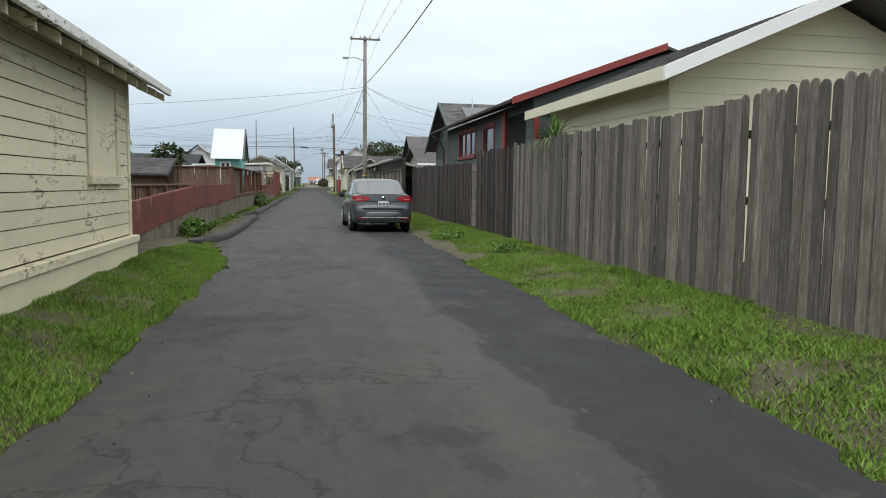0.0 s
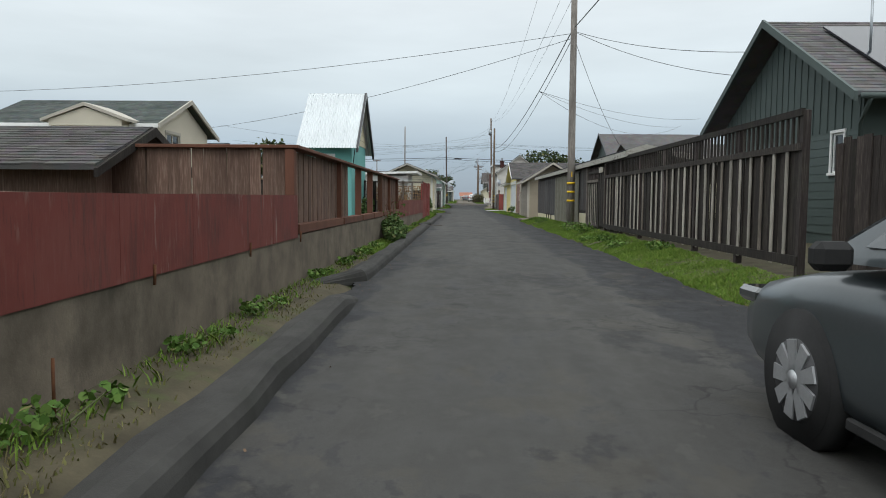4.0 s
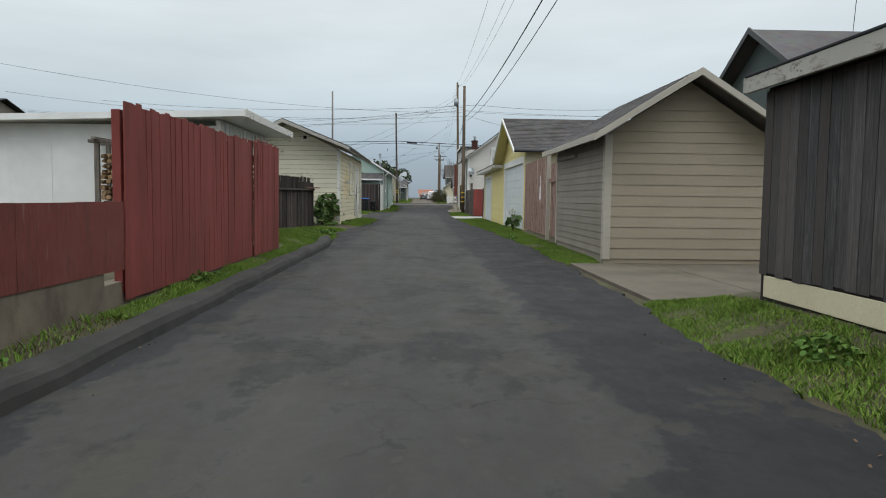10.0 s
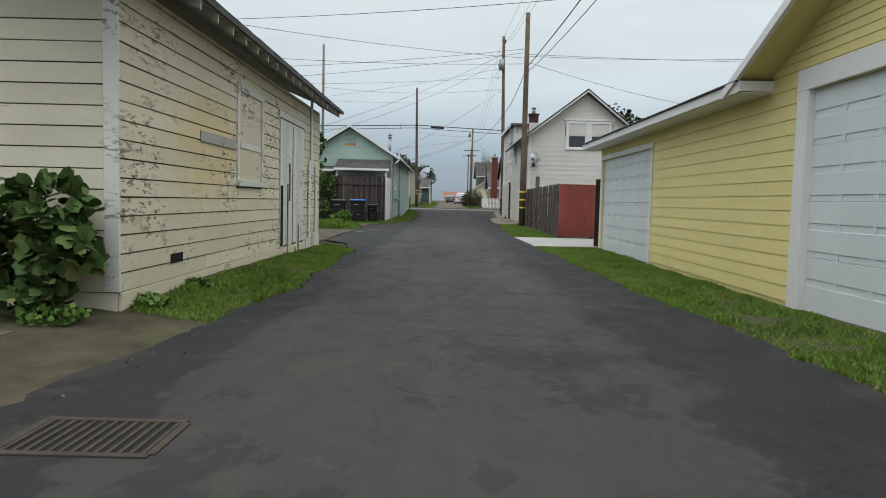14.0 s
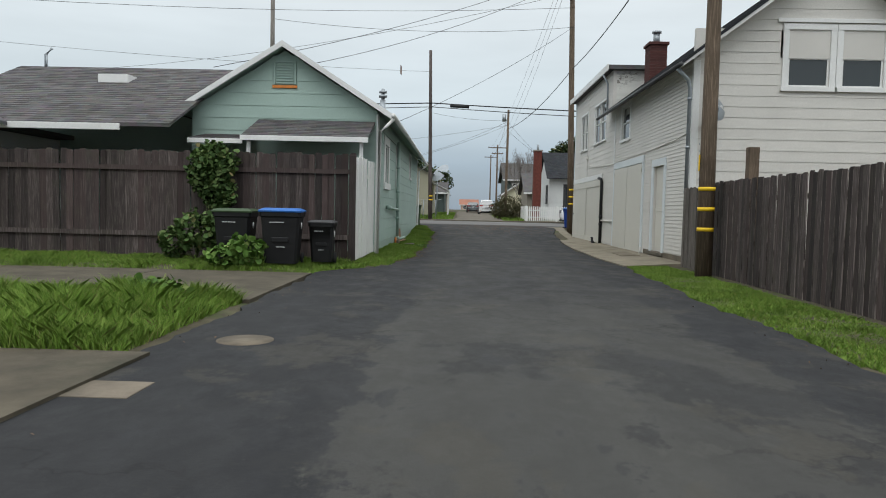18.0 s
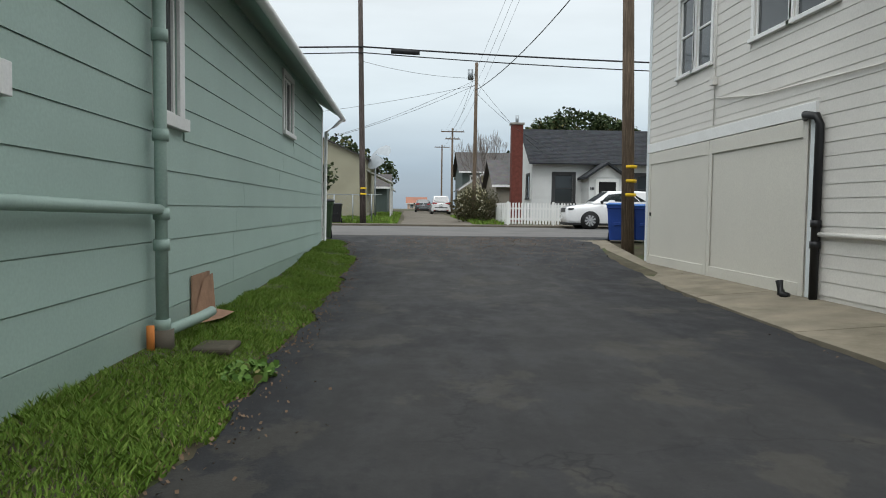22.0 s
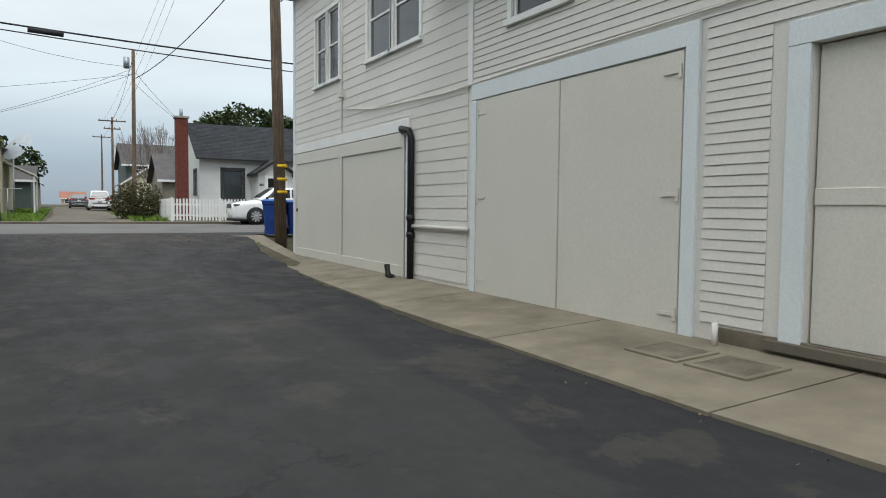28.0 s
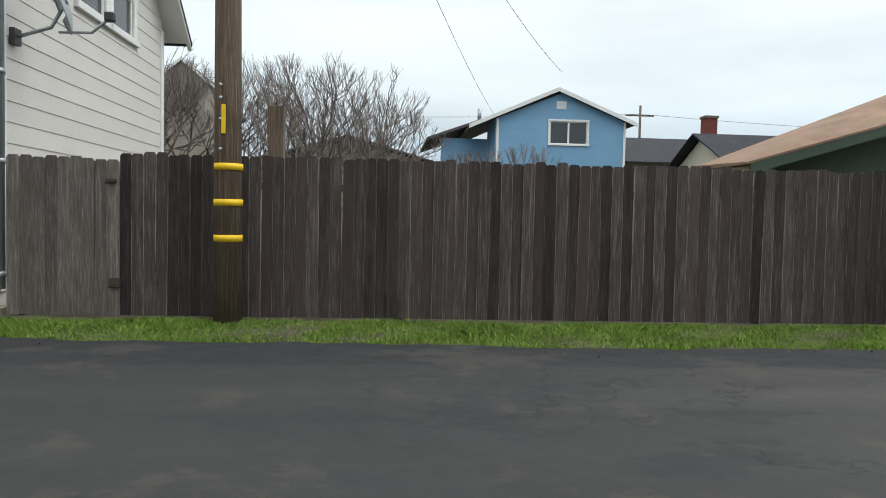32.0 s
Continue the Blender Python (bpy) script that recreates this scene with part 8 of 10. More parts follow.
def bin_(x, y, z, w, d, h, rz, body, lid, label, bars=True):
    b = thing("wheelie_bin", label, "bin", "wheelie bins")
    rings = []
    for zz, f in ((0.06, 0.80), (h * 0.5, 0.9), (h * 0.84, 0.98), (h * 0.86, 1.04), (h * 0.93, 1.05)):
        a, e = w / 2 * f, d / 2 * f
        k = 0.05
        rings.append([(-a + k, -e, zz), (a - k, -e, zz), (a, -e + k, zz), (a, e - k, zz), (a - k, e, zz), (-a + k, e, zz), (-a, e - k, zz), (-a, -e + k, zz)])
    loft("body", rings, body, b)
    lr = []
    for zz, f in ((h * 0.93, 1.08), (h * 0.955, 1.1), (h * 0.975, 1.0), (h, 0.82)):
        a, e = w / 2 * f, d / 2 * f
        lr.append([(-a, -e, zz), (a, -e, zz), (a, e, zz), (-a, e, zz)])
    loft("lid", lr, lid, b, smooth=False)
    for s in (-1, 1):
        tube("wheel", [(s * (w / 2 - 0.06), d / 2 - 0.06, 0.13), (s * (w / 2 + 0.0), d / 2 - 0.06, 0.13)], 0.13, "rubber", b, seg=16)
    tube("handle_bar", [(-w / 2 + 0.06, d / 2 + 0.07, h * 0.9), (w / 2 - 0.06, d / 2 + 0.07, h * 0.9)], 0.018, body, b)
    box("catch_bar", -w * 0.22, w * 0.22, -d / 2 * 0.95, -d / 2 * 0.86, h * 0.42, h * 0.5, body, b, bev=0.01)
    if bars:
        for i in range(5):
            u = -w * 0.26 + i * w * 0.075
            box("label_bar", u, u + w * 0.055, -d / 2 * 1.0 - 0.006, -d / 2 * 0.96, h * 0.75, h * 0.765, "label", b, bev=0)
        box("label_bar", -w * 0.1, w * 0.12, -d / 2 * 0.92, -d / 2 * 0.86, h * 0.33, h * 0.342, "label", b, bev=0)
        tube("round_label", [(w / 2 * 0.985, -d * 0.1, h * 0.7), (w / 2 * 0.985 + 0.008, -d * 0.1, h * 0.7)], 0.07, "label", b, seg=16)
    b.matrix_world = pose(x, y, z, 0, 0, rz)
    return b


bin_(-6.45, 88.75, 0.07, 0.78, 0.8, 1.2, 4, "blackplas", "lidgreen", "large black wheelie bin with dark green lid")
bin_(-5.38, 88.55, 0.07, 0.82, 0.85, 1.23, 6, "blackplas", "lidblue", "large black wheelie bin with bright blue lid")
bin_(-4.62, 89.1, 0.07, 0.54, 0.56, 0.98, 2, "blackplas", "lidgrey", "small black wheelie bin with dark grey lid")
bin_(4.62, 112.9, 0.45, 0.7, 0.8, 1.15, -20, "binblue", "lidblue", "dark blue wheelie bin beside the street pole", False)
bin_(5.35, 113.0, 0.45, 0.7, 0.8, 1.12, -10, "binblue", "lidblue", "dark blue wheelie bin beside the street pole", False)
bin_(-4.05, 112.6, 0.45, 0.62, 0.7, 1.15, 10, "lidgreen", "lidgrey", "dark green wheelie bin beside the sea-green house", False)
bin_(-5.3, 129.6, 0.56, 0.6, 0.65, 1.05, 0, "blackplas", "lidgrey", "black wheelie bin by the chain-link fence", False)

dish = thing("satellite_dish", "grey satellite dish bracketed to the house corner", "satellite dish")
rings = []
for k in range(5):
    r = 0.36 * (k + 0.35) / 4.35
    rings.append([(r * math.cos(a) * 0.88, 0.30 * (r / 0.36) ** 2 * 0.35, r * math.sin(a)) for a in np.linspace(0, 2 * math.pi, 25)[:-1]])
rings += [[(x * 0.98, y + 0.012, z * 0.98) for x, y, z in rings[-1]]]
ob = loft("reflector", rings, "lidgrey", dish, False)
ob.data.materials.clear()
ob.data.materials.append(M["galv"])
fs_ = ob.data
ob.matrix_local = pose(4.55, 90.75, 4.0, -22, 0, 25)
box("brand_bar", -0.2, 0.2, 0.045, 0.05, -0.02, 0.04, "label", dish, bev=0).matrix_local = pose(4.55, 90.72, 4.0, -22, 0, 25)
tube("feed_arm", [(4.62, 90.9, 3.66), (4.4, 90.4, 3.62), (4.3, 90.15, 3.78)], 0.018, "galv", dish)
box("feed_head", 4.25, 4.35, 90.08, 90.2, 3.74, 3.86, "lidgrey", dish, bev=0.015)
tube("mast", [(4.6, 90.86, 3.95), (4.62, 91.0, 3.72), (4.5, 91.38, 3.55)], 0.024, "galv", dish)
box("bracket", 4.42, 4.6, 91.36, 91.43, 3.45, 3.66, "lidgrey", dish, bev=0.005)

wood = thing("firewood_rack", "timber rack packed with split firewood", "firewood rack")
for x in (-8.1, -6.95, -5.6, -4.9, -4.05):
    post(wood, x, 41.72, 0.1, 2.62, 0.11, "fence")
    post(wood, x, 42.35, 0.1, 2.62, 0.09, "fence")
box("top_rail", -8.3, -4.0, 41.66, 41.78, 2.62, 2.7, "fence", wood)
box("top_rail", -8.3, -4.0, 42.3, 42.4, 2.6, 2.68, "fence", wood)
for x in (-8.1, -6.95, -5.6, -4.1):
    box("cross_rail", x - 0.05, x + 0.05, 41.5, 42.4, 2.7, 2.76, "fence", wood)
rng = random.Random(5)
logs = []
for k in range(6):
    n = rng.choice((3, 4, 5))
    o = [(0.07 * math.cos(2 * math.pi * i / n + k) * rng.uniform(0.8, 1.2), 0.06 * math.sin(2 * math.pi * i / n + k) * rng.uniform(0.8, 1.2)) for i in range(n)]
    vs = [(x, 0, z) for x, z in o] + [(x, 0.45, z) for x, z in o]
    me = bpy.data.meshes.new("log")
    me.from_pydata(vs, [], [tuple(range(n)), tuple(range(2 * n - 1, n - 1, -1))] + [(i, i + n, (i + 1) % n + n, (i + 1) % n) for i in range(n)])
    me.materials.append(M["logend"])
    logs.append(me)
for i in range(27):
    for j in range(9):
        ob = link("log", rng.choice(logs), None, wood)
        ob.matrix_local = pose(-8.0 + i * 0.146 + rng.uniform(-0.02, 0.02), 41.78 + rng.uniform(-0.06, 0.06), 1.28 + j * 0.128 + rng.uniform(-0.02, 0.02), 0, rng.uniform(0, 360), rng.uniform(-4, 4))
for i in range(4):
    ob = box("log_stack_base", -8.0 + i * 1.0, -7.05 + i * 1.0, 41.8, 42.3, 0.1, 1.2, "bark", wood)

cb = thing("cardboard_sheet", "weathered cardboard and rust patch against the wall", "cardboard")
ob = box("sheet", -3.89, -3.875, 99.85, 100.5, 0.2, 0.62, "cardboard", cb, bev=0)
ob = box("torn_flap", -3.87, -3.855, 99.75, 100.2, 0.3, 0.6, "rust", cb, bev=0)
ob.rotation_euler = (0.06, 0, 0)
pmesh("torn_flap", [(-3.87, 99.9, 0.22), (-3.80, 100.45, 0.2), (-3.84, 100.5, 0.6), (-3.862, 100.2, 0.55)], [(0, 1, 2, 3)], "cardboard", cb)
pmesh("torn_flap", [(-3.86, 99.8, 0.12), (-3.62, 100.0, 0.16), (-3.6, 100.5, 0.16), (-3.86, 100.5, 0.2)], [(0, 1, 2, 3)], "cardboard", cb)
fl = thing("flagstone", "flat mossy stone in the grass", "stone")
bm = bmesh.new()
add_box(bm, -3.55, -3.2, 98.65, 99.1, 0.04, 0.10)
soften(bm, 0.03, 2)
part("stone", bm, "conc_dk", fl)
ut = thing("utility_cover", "pair of concrete meter covers in the apron", "utility cover")
ut.location = (3.55, 95.2, 0.098)
ut.rotation_euler = (0, radians(-3.2), 0)
for y0 in (-0.66, 0.04):
    box("cover", -0.22, 0.22, y0 + 0.05, y0 + 0.57, -0.03, 0.008, "conc_old", ut, bev=0.004)
    for a_ in (-0.27, 0.22):
        box("rim", a_, a_ + 0.05, y0, y0 + 0.62, -0.03, 0.014, "conc_tan", ut, bev=0.004)
    for b_ in (y0, y0 + 0.57):
        box("rim", -0.22, 0.22, b_, b_ + 0.05, -0.03, 0.0135, "conc_tan", ut, bev=0.004)
pst = thing("pipe_stub", "short white pipe standing at the wall foot", "pipe")
tube("pipe", [(4.05, 95.5, 0.1), (4.05, 95.5, 0.33)], 0.03, "offwhite", pst)
mh = thing("manhole_cover", "round concrete-filled cover in the asphalt", "manhole cover")
tube("lid", [(-3.7, 80.4, -0.01), (-3.7, 80.4, 0.006)], 0.28, "conc_old", mh, seg=24)
mh2 = thing("utility_cover", "square concrete cover near the driveway edge", "utility cover")
box("cover", -4.4, -3.85, 78.2, 78.65, -0.02, 0.007, "conc_old", mh2, bev=0.004)
rod = thing("iron_rod", "bent rusty rod standing beside the wall", "rod")
tube("rod", [(-3.4, -9.3, 0.1), (-3.4, -9.3, 0.42)], 0.01, "rust", rod)

rk = random.Random(21)
for i in range(6):
    rock = thing("stone", "pale garden stone at the foot of the white house", "stone", "garden stones", (-12.9 + i * 0.45 + rk.uniform(-0.22, 0.22), 87.9 + rk.uniform(-0.5, 0.3), 0.02))
    bm = bmesh.new()
    bmesh.ops.create_icosphere(bm, subdivisions=2, radius=rk.uniform(0.06, 0.15))
    for v in bm.verts:
        v.co *= 1 + 0.25 * noise.noise(v.co * 6 + Vector((i, 0, 0)))
        v.co.z *= 0.65
    part("stone", bm, "conc_old" if i % 3 else "conc_new", rock)

# ---- yards and houses behind the fences ----
yf = thing("fence", "brown capped yard fence behind the red boards", "fence")
boards(yf, (-5.0, -21.5), (-5.0, -3.0), 0.2, 0.2, 1.1, 0.17, 0.003, "brownfence", "flat", seed=101, name="fence_board", lean=0.2)
box("cap_rail", -5.08, -4.92, -21.5, -3.0, 1.3, 1.36, "brownfence", yf)
for i in range(9):
    post(yf, -4.93, -21.2 + i * 2.25, 0.1, 1.3, 0.1, "redwood")
lr = thing("shed", "low brown shed with dark shingle roof", "shed")
wall("wall", "y", -3.4, -1, -8.6, -6.2, 0.0, 1.75, "brownfence", lr)
wall("wall", "x", -6.35, 1, -3.4, -0.6, 0.0, 1.75, "brownfence", lr, gable=(-2.0, 2.3))
slope_roof("y", -3.8, 0, 1.68, -2.0, 2.36, -9.0, -6.0, "shingle", lr, courses=0.13)
slope_roof("y", -0.2, 0, 1.68, -2.0, 2.36, -9.0, -6.0, "shingle", lr, pieces=False)
prism("barge_board", [(-3.85, 1.58), (-3.85, 1.7), (-2.0, 2.42), (-2.0, 2.28)], "x", -6.0, -5.95, "black", lr)
prism("barge_board", [(-0.15, 1.58), (-0.15, 1.7), (-2.0, 2.42), (-2.0, 2.28)], "x", -6.0, -5.95, "black", lr)

bh = thing("house", "two-storey beige stucco house with green-grey roof", "house")
wins = [(-19.6, -18.3, 2.9, 4.2), (-16.6, -15.5, 2.6, 4.2)]
wall("wall", "y", 16.8, -1, -20.9, -14.0, 0.0, 4.42, "beige", bh, wins)
wall("wall", "x", -14.0, 1, 16.8, 22.6, 0.0, 4.42, "beige", bh, [(17.6, 19.0, 2.9, 4.1)], gable=(19.7, 5.6))
for w_ in wins:
    window("y", 16.8, -1, *w_, bh, "tan_trim", 0.14, 1)
window("x", -14.0, 1, 17.6, 19.0, 2.9, 4.1, bh, "tan_trim", 0.14, 2)
slope_roof("y", 16.1, 0, 4.3, 19.7, 5.72, -21.6, -13.7, "shingle_s", bh)
slope_roof("y", 23.3, 0, 4.3, 19.7, 5.72, -21.6, -13.7, "shingle_s", bh, pieces=False)
box("fascia_board", -21.6, -13.7, 16.04, 16.1, 4.2, 4.37, "white", bh)
prism("barge_board", [(16.05, 4.18), (16.05, 4.38), (19.7, 5.82), (19.7, 5.62)], "x", -13.7, -13.63, "tan_trim", bh)
prism("barge_board", [(23.35, 4.18), (23.35, 4.38), (19.7, 5.82), (19.7, 5.62)], "x", -13.7, -13.63, "tan_trim", bh)
prism("porch_gable", [(-17.9, 4.2), (-17.9, 4.45), (-16.4, 4.95), (-14.9, 4.45), (-14.9, 4.2)], "y", 15.4, 16.6, "beige", bh)
prism("porch_roof", [(-18.2, 4.36), (-16.4, 5.0), (-14.6, 4.36), (-14.6, 4.48), (-16.4, 5.14), (-18.2, 4.48)], "y", 15.3, 17.5, "tan_trim", bh)
for x in (-17.8, -14.9):
    post(bh, x, 15.6, 0.0, 4.2, 0.16, "tan_trim", "porch_post")
box("porch_door", -15.6, -14.6, 16.76, 16.8, 2.2, 4.1, "dark", bh)
prism("stair_side", [(-17.3, 2.3), (-17.3, 2.6), (-20.6, 0.6), (-20.6, 0.3)], "y", 15.3, 15.4, "black", bh)
for k in range(8):
    box("stair_tread", -17.6 - k * 0.38, -17.2 - k * 0.38, 15.4, 16.3, 2.2 - k * 0.24, 2.25 - k * 0.24, "tan_trim", bh)
box("porch_deck", -17.2, -13.4, 15.3, 16.75, 2.1, 2.25, "tan_trim", bh)
for k in range(14):
    box("baluster", -17.1 + k * 0.27, -17.06 + k * 0.27, 15.32, 15.36, 2.25, 3.1, "brownfence", bh, bev=0)
box("hand_rail", -17.2, -13.4, 15.3, 15.38, 3.1, 3.17, "brownfence", bh)
tube("downpipe", [(-20.75, 16.7, 4.3), (-20.75, 16.7, 0.2)], 0.05, "white", bh)

mc = thing("metal_shed", "white ribbed metal shed with rounded roof", "shed")
prof = [(-21.4, 0), (-21.4, 2.9), (-20.9, 3.4), (-20.0, 3.6), (-19.1, 3.4), (-18.6, 2.9), (-18.6, 0)]
prism("end_wall", prof, "y", 10.0, 10.1, "white", mc)
prism("shell", [(-34, 0), (-34, 3.6), (-20.0, 3.6), (-19.1, 3.4), (-18.6, 2.9), (-18.6, 0)], "y", 10.1, 16, "whiteside", mc)
for k in range(9):
    box("rib", -34, -21.42, 10.02, 10.09, 0.8 + k * 0.3, 0.84 + k * 0.3, "galv", mc)
tube("edge_trim", [(x, 9.98, z) for x, z in prof[1:]], 0.04, "lidgrey", mc, seg=6)

mc.location = (-1.9, 0, 0)

ph = thing("house", "peach stucco bungalow with dark roof", "house")
wall("wall", "y", 54.0, -1, -20.9, -16.6, 0.0, 3.35, "peach", ph, [(-18.7, -17.1, 1.6, 2.7)])
window("y", 54.0, -1, -18.7, -17.1, 1.6, 2.7, ph, "white", 0.12, 2)
wall("wall", "x", -16.6, 1, 54, 62, 0.0, 3.35, "peach", ph)
slope_roof("y", 53.3, 0, 3.3, 57.6, 4.75, -21.4, -13.5, "shingle_b", ph, pieces=False)
slope_roof("y", 62.0, 0, 3.3, 57.6, 4.75, -21.4, -13.5, "shingle_b", ph, pieces=False)
box("fascia_board", -21.4, -13.5, 53.22, 53.3, 3.2, 3.36, "white", ph)
wall("wall", "x", -20.9, -1, 54, 62, 0.0, 3.35, "peach", ph)
pgl = thing("pergola", "open yard pergola with a tan sheet roof on posts", "pergola")
prism("roof_sheet", [(-18.4, 2.12), (-18.4, 2.24), (-13.9, 2.70), (-13.9, 2.58)], "y", 39.8, 43.6, "tan_dk", pgl)
for y in (40.1, 41.7, 43.3):
    prism("rafter", [(-18.4, 1.99), (-18.4, 2.11), (-13.95, 2.57), (-13.95, 2.45)], "y", y - 0.03, y + 0.03, "fascia", pgl)
for x, h in ((-18.2, 2.0), (-16.3, 2.18), (-14.75, 2.36), (-14.05, 2.44)):
    for y in (40.1, 43.3):
        post(pgl, x, y, 0.0, h, 0.1, "fence", "post")
pdf = thing("fence", "dark board screen beneath the yard pergola", "fence")
boards(pdf, (-18.2, 44.0), (-14.7, 44.0), 0.1, 0.1, 1.75, 0.16, 0.003, "black", "dog", seed=112)
pyf = thing("fence", "dark yard fence before the peach bungalow", "fence")
boards(pyf, (-20, 50), (-12, 50), 0.2, 0.2, 1.6, 0.16, 0.003, "black", "dog", seed=111)


def plain_house(label, x0, x1, y0, y1, h, ridge, axis, wall_m, roof_m, over=0.5, wins=(), base=0.0):
    """A house farther off: walls, two roof slopes and windows on its near side."""
    ho = thing("house", label, "house", "houses behind the alley")
    if axis == "x":
        g = ((y0 + y1) / 2, ridge)
        wall("wall", "x", x0, -1, y0, y1, base, h, wall_m, ho, gable=g)
        wall("wall", "x", x1, 1, y0, y1, base, h, wall_m, ho, gable=g)
        wall("wall", "y", y0, -1, x0, x1, base, h, wall_m, ho, [w_ for w_ in wins])
        wall("wall", "y", y1, 1, x0, x1, base, h, wall_m, ho)
        for e in (y0 - over, y1 + over):
            slope_roof("y", e, 0, h - 0.15, g[0], ridge + 0.1, x0 - over, x1 + over, roof_m, ho, pieces=False)
        box("fascia_board", x0 - over, x1 + over, y0 - over - 0.05, y0 - over, h - 0.22, h - 0.04, "white", ho)
    else:
        g = ((x0 + x1) / 2, ridge)
        wall("wall", "y", y0, -1, x0, x1, base, h, wall_m, ho, [w_ for w_ in wins], gable=g)
        wall("wall", "y", y1, 1, x0, x1, base, h, wall_m, ho, gable=g)
        wall("wall", "x", x0, -1, y0, y1, base, h, wall_m, ho)
        wall("wall", "x", x1, 1, y0, y1, base, h, wall_m, ho)
        for e in (x0 - over, x1 + over):
            slope_roof("x", e, 0, h - 0.15, g[0], ridge + 0.1, y0 - over, y1 + over, roof_m, ho, pieces=False)
            prism("barge_board", [(e, h - 0.2), (e, h - 0.02), (g[0], ridge + 0.2), (g[0], ridge + 0.02)], "y", y0 - over - 0.06, y0 - over, "white", ho)
    for w_ in wins:
        window("y", y0, -1, *w_, ho, "white", 0.1, 1, True)
    return ho


# to the right of the alley, seen above the fences
gbp = plain_house("grey gabled house beyond the plank shed", 10.9, 19, 43.4, 50.4, 4.75, 6.75, "x", "slate", "shingle_g", 0.45)
for e in (42.95, 50.85):
    prism("barge_board", [(e, 4.5), (e, 4.68), (46.9, 6.98), (46.9, 6.78)], "x", 10.38, 10.45, "lidgrey", gbp)
plain_house("low dark-roofed house beyond the plank shed", 9, 18, 26, 34, 3.3, 4.6, "x", "tanwall", "shingle", 0.5)
# sky-blue house
blh = thing("house", "sky-blue two-storey house with white trim", "house")
wall("wall", "x", 30.0, -1, 74.7, 81.3, 0.0, 6.4, "bluehouse", blh, [(76.6, 78.6, 5.2, 6.37)], gable=(78.0, 7.75))
window("x", 30.0, -1, 76.65, 78.55, 5.22, 6.35, blh, "white", 0.1, 2, False, True)
for y in (74.72, 81.2):
    wbox("corner_board", "x", 30.0, -1, y - 0.06, y + 0.06, 0.0, 0.03, 0.1, 6.4, "white", blh)
siding("x", 30.0, -1, 74.8, 81.2, 3.2, 6.4, 0.2, "bluehouse", blh, [(76.5, 78.7, 5.0, 6.5)], thick=0.012)
slope_roof("y", 74.2, 0, 6.25, 78.2, 7.9, 29.75, 40, "shingle_g", blh, pieces=False)
slope_roof("y", 82.6, 0, 5.95, 78.2, 7.9, 29.75, 40, "shingle_g", blh, pieces=False)
prism("barge_board", [(74.15, 6.15), (74.15, 6.35), (78.2, 8.0), (78.2, 7.8)], "x", 29.67, 29.75, "white", blh)
prism("barge_board", [(82.65, 5.85), (82.65, 6.05), (78.2, 8.0), (78.2, 7.8)], "x", 29.67, 29.75, "white", blh)
wall("wall", "x", 33.0, -1, 81.3, 83.8, 0.0, 5.7, "bluehouse", blh)
wall("wall", "y", 81.3, 1, 30.0, 33.0, 0.0, 6.4, "bluehouse", blh)
prism("wing_roof", [(81.3, 6.7), (84.6, 5.5), (84.6, 5.65), (81.3, 6.85)], "x", 32.4, 40, "shingle_g", blh)
wbox("gable_vent", "x", 30.0, -1, 77.75, 78.25, 0.0, 0.03, 6.95, 7.35, "bluewhite", blh)
tube("flue_pipe", [(31, 82, 6.3), (31, 82, 7.0)], 0.1, "galv", blh)
# dark green bungalow
dgh = thing("house", "dark green bungalow with tan shingle roof", "house")
wall("wall", "x", 9.2, -1, 69.5, 79.6, 0.0, 2.6, "darkgreen", dgh, [(77.1, 78.0, 1.0, 2.5)], gable=(74.5, 4.3))
wbox("white_door", "x", 9.2, -1, 77.1, 78.0, -0.05, 0.01, 1.0, 2.5, "white", dgh)
slope_roof("y", 80.4, 0, 2.6, 74.5, 4.35, 8.4, 12.2, "shingle_t", dgh)
slope_roof("y", 68.6, 0, 2.6, 74.5, 4.35, 8.4, 12.2, "shingle_t", dgh, pieces=False)
prism("barge_board", [(80.45, 2.42), (80.45, 2.66), (74.5, 4.42), (74.5, 4.2)], "x", 8.32, 8.4, "darkgreen", dgh)
fix_normals(pmesh("hip_slope", [(8.31, 80.5, 2.665), (8.31, 74.5, 4.425), (10.6, 74.5, 5.12), (10.6, 80.5, 2.75), (8.31, 80.5, 2.62), (8.31, 74.5, 4.38), (10.6, 74.5, 5.0), (10.6, 80.5, 2.65)], CUBE, "shingle_t", dgh))
dgh.location = (0, -0.95, -0.08)
# dark roofs, chimney and poles farther back
plain_house("long dark-roofed house behind the blue one", 38, 50, 58, 76, 5.2, 7.2, "y", "tanwall", "shingle_b", 0.6)
plain_house("low dark-roofed house among bare trees", 20, 27, 84, 92, 3.0, 4.0, "x", "tanwall", "shingle", 0.5)
plain_house("low dark house behind the hedge line", 24, 30, 62, 72, 4.0, 5.4, "y", "beige", "shingle_b", 0.5)
ggh = plain_house("tall grey gabled house behind bare trees", 46, 54, 99.5, 102.7, 10.7, 12.0, "x", "tan_dk", "shingle_b", 0.2)
for e in (99.25, 102.95):
    prism("barge_board", [(e, 10.45), (e, 10.65), (101.1, 12.25), (101.1, 12.0)], "x", 45.7, 45.78, "white", ggh)
chm = thing("chimney", "red brick chimney above dark roofs", "chimney")
box("shaft", 31.2, 31.8, 69.3, 69.95, 0.0, 6.95, "brick", chm)
box("cap", 31.15, 31.85, 69.25, 70.0, 6.95, 7.08, "conc", chm)
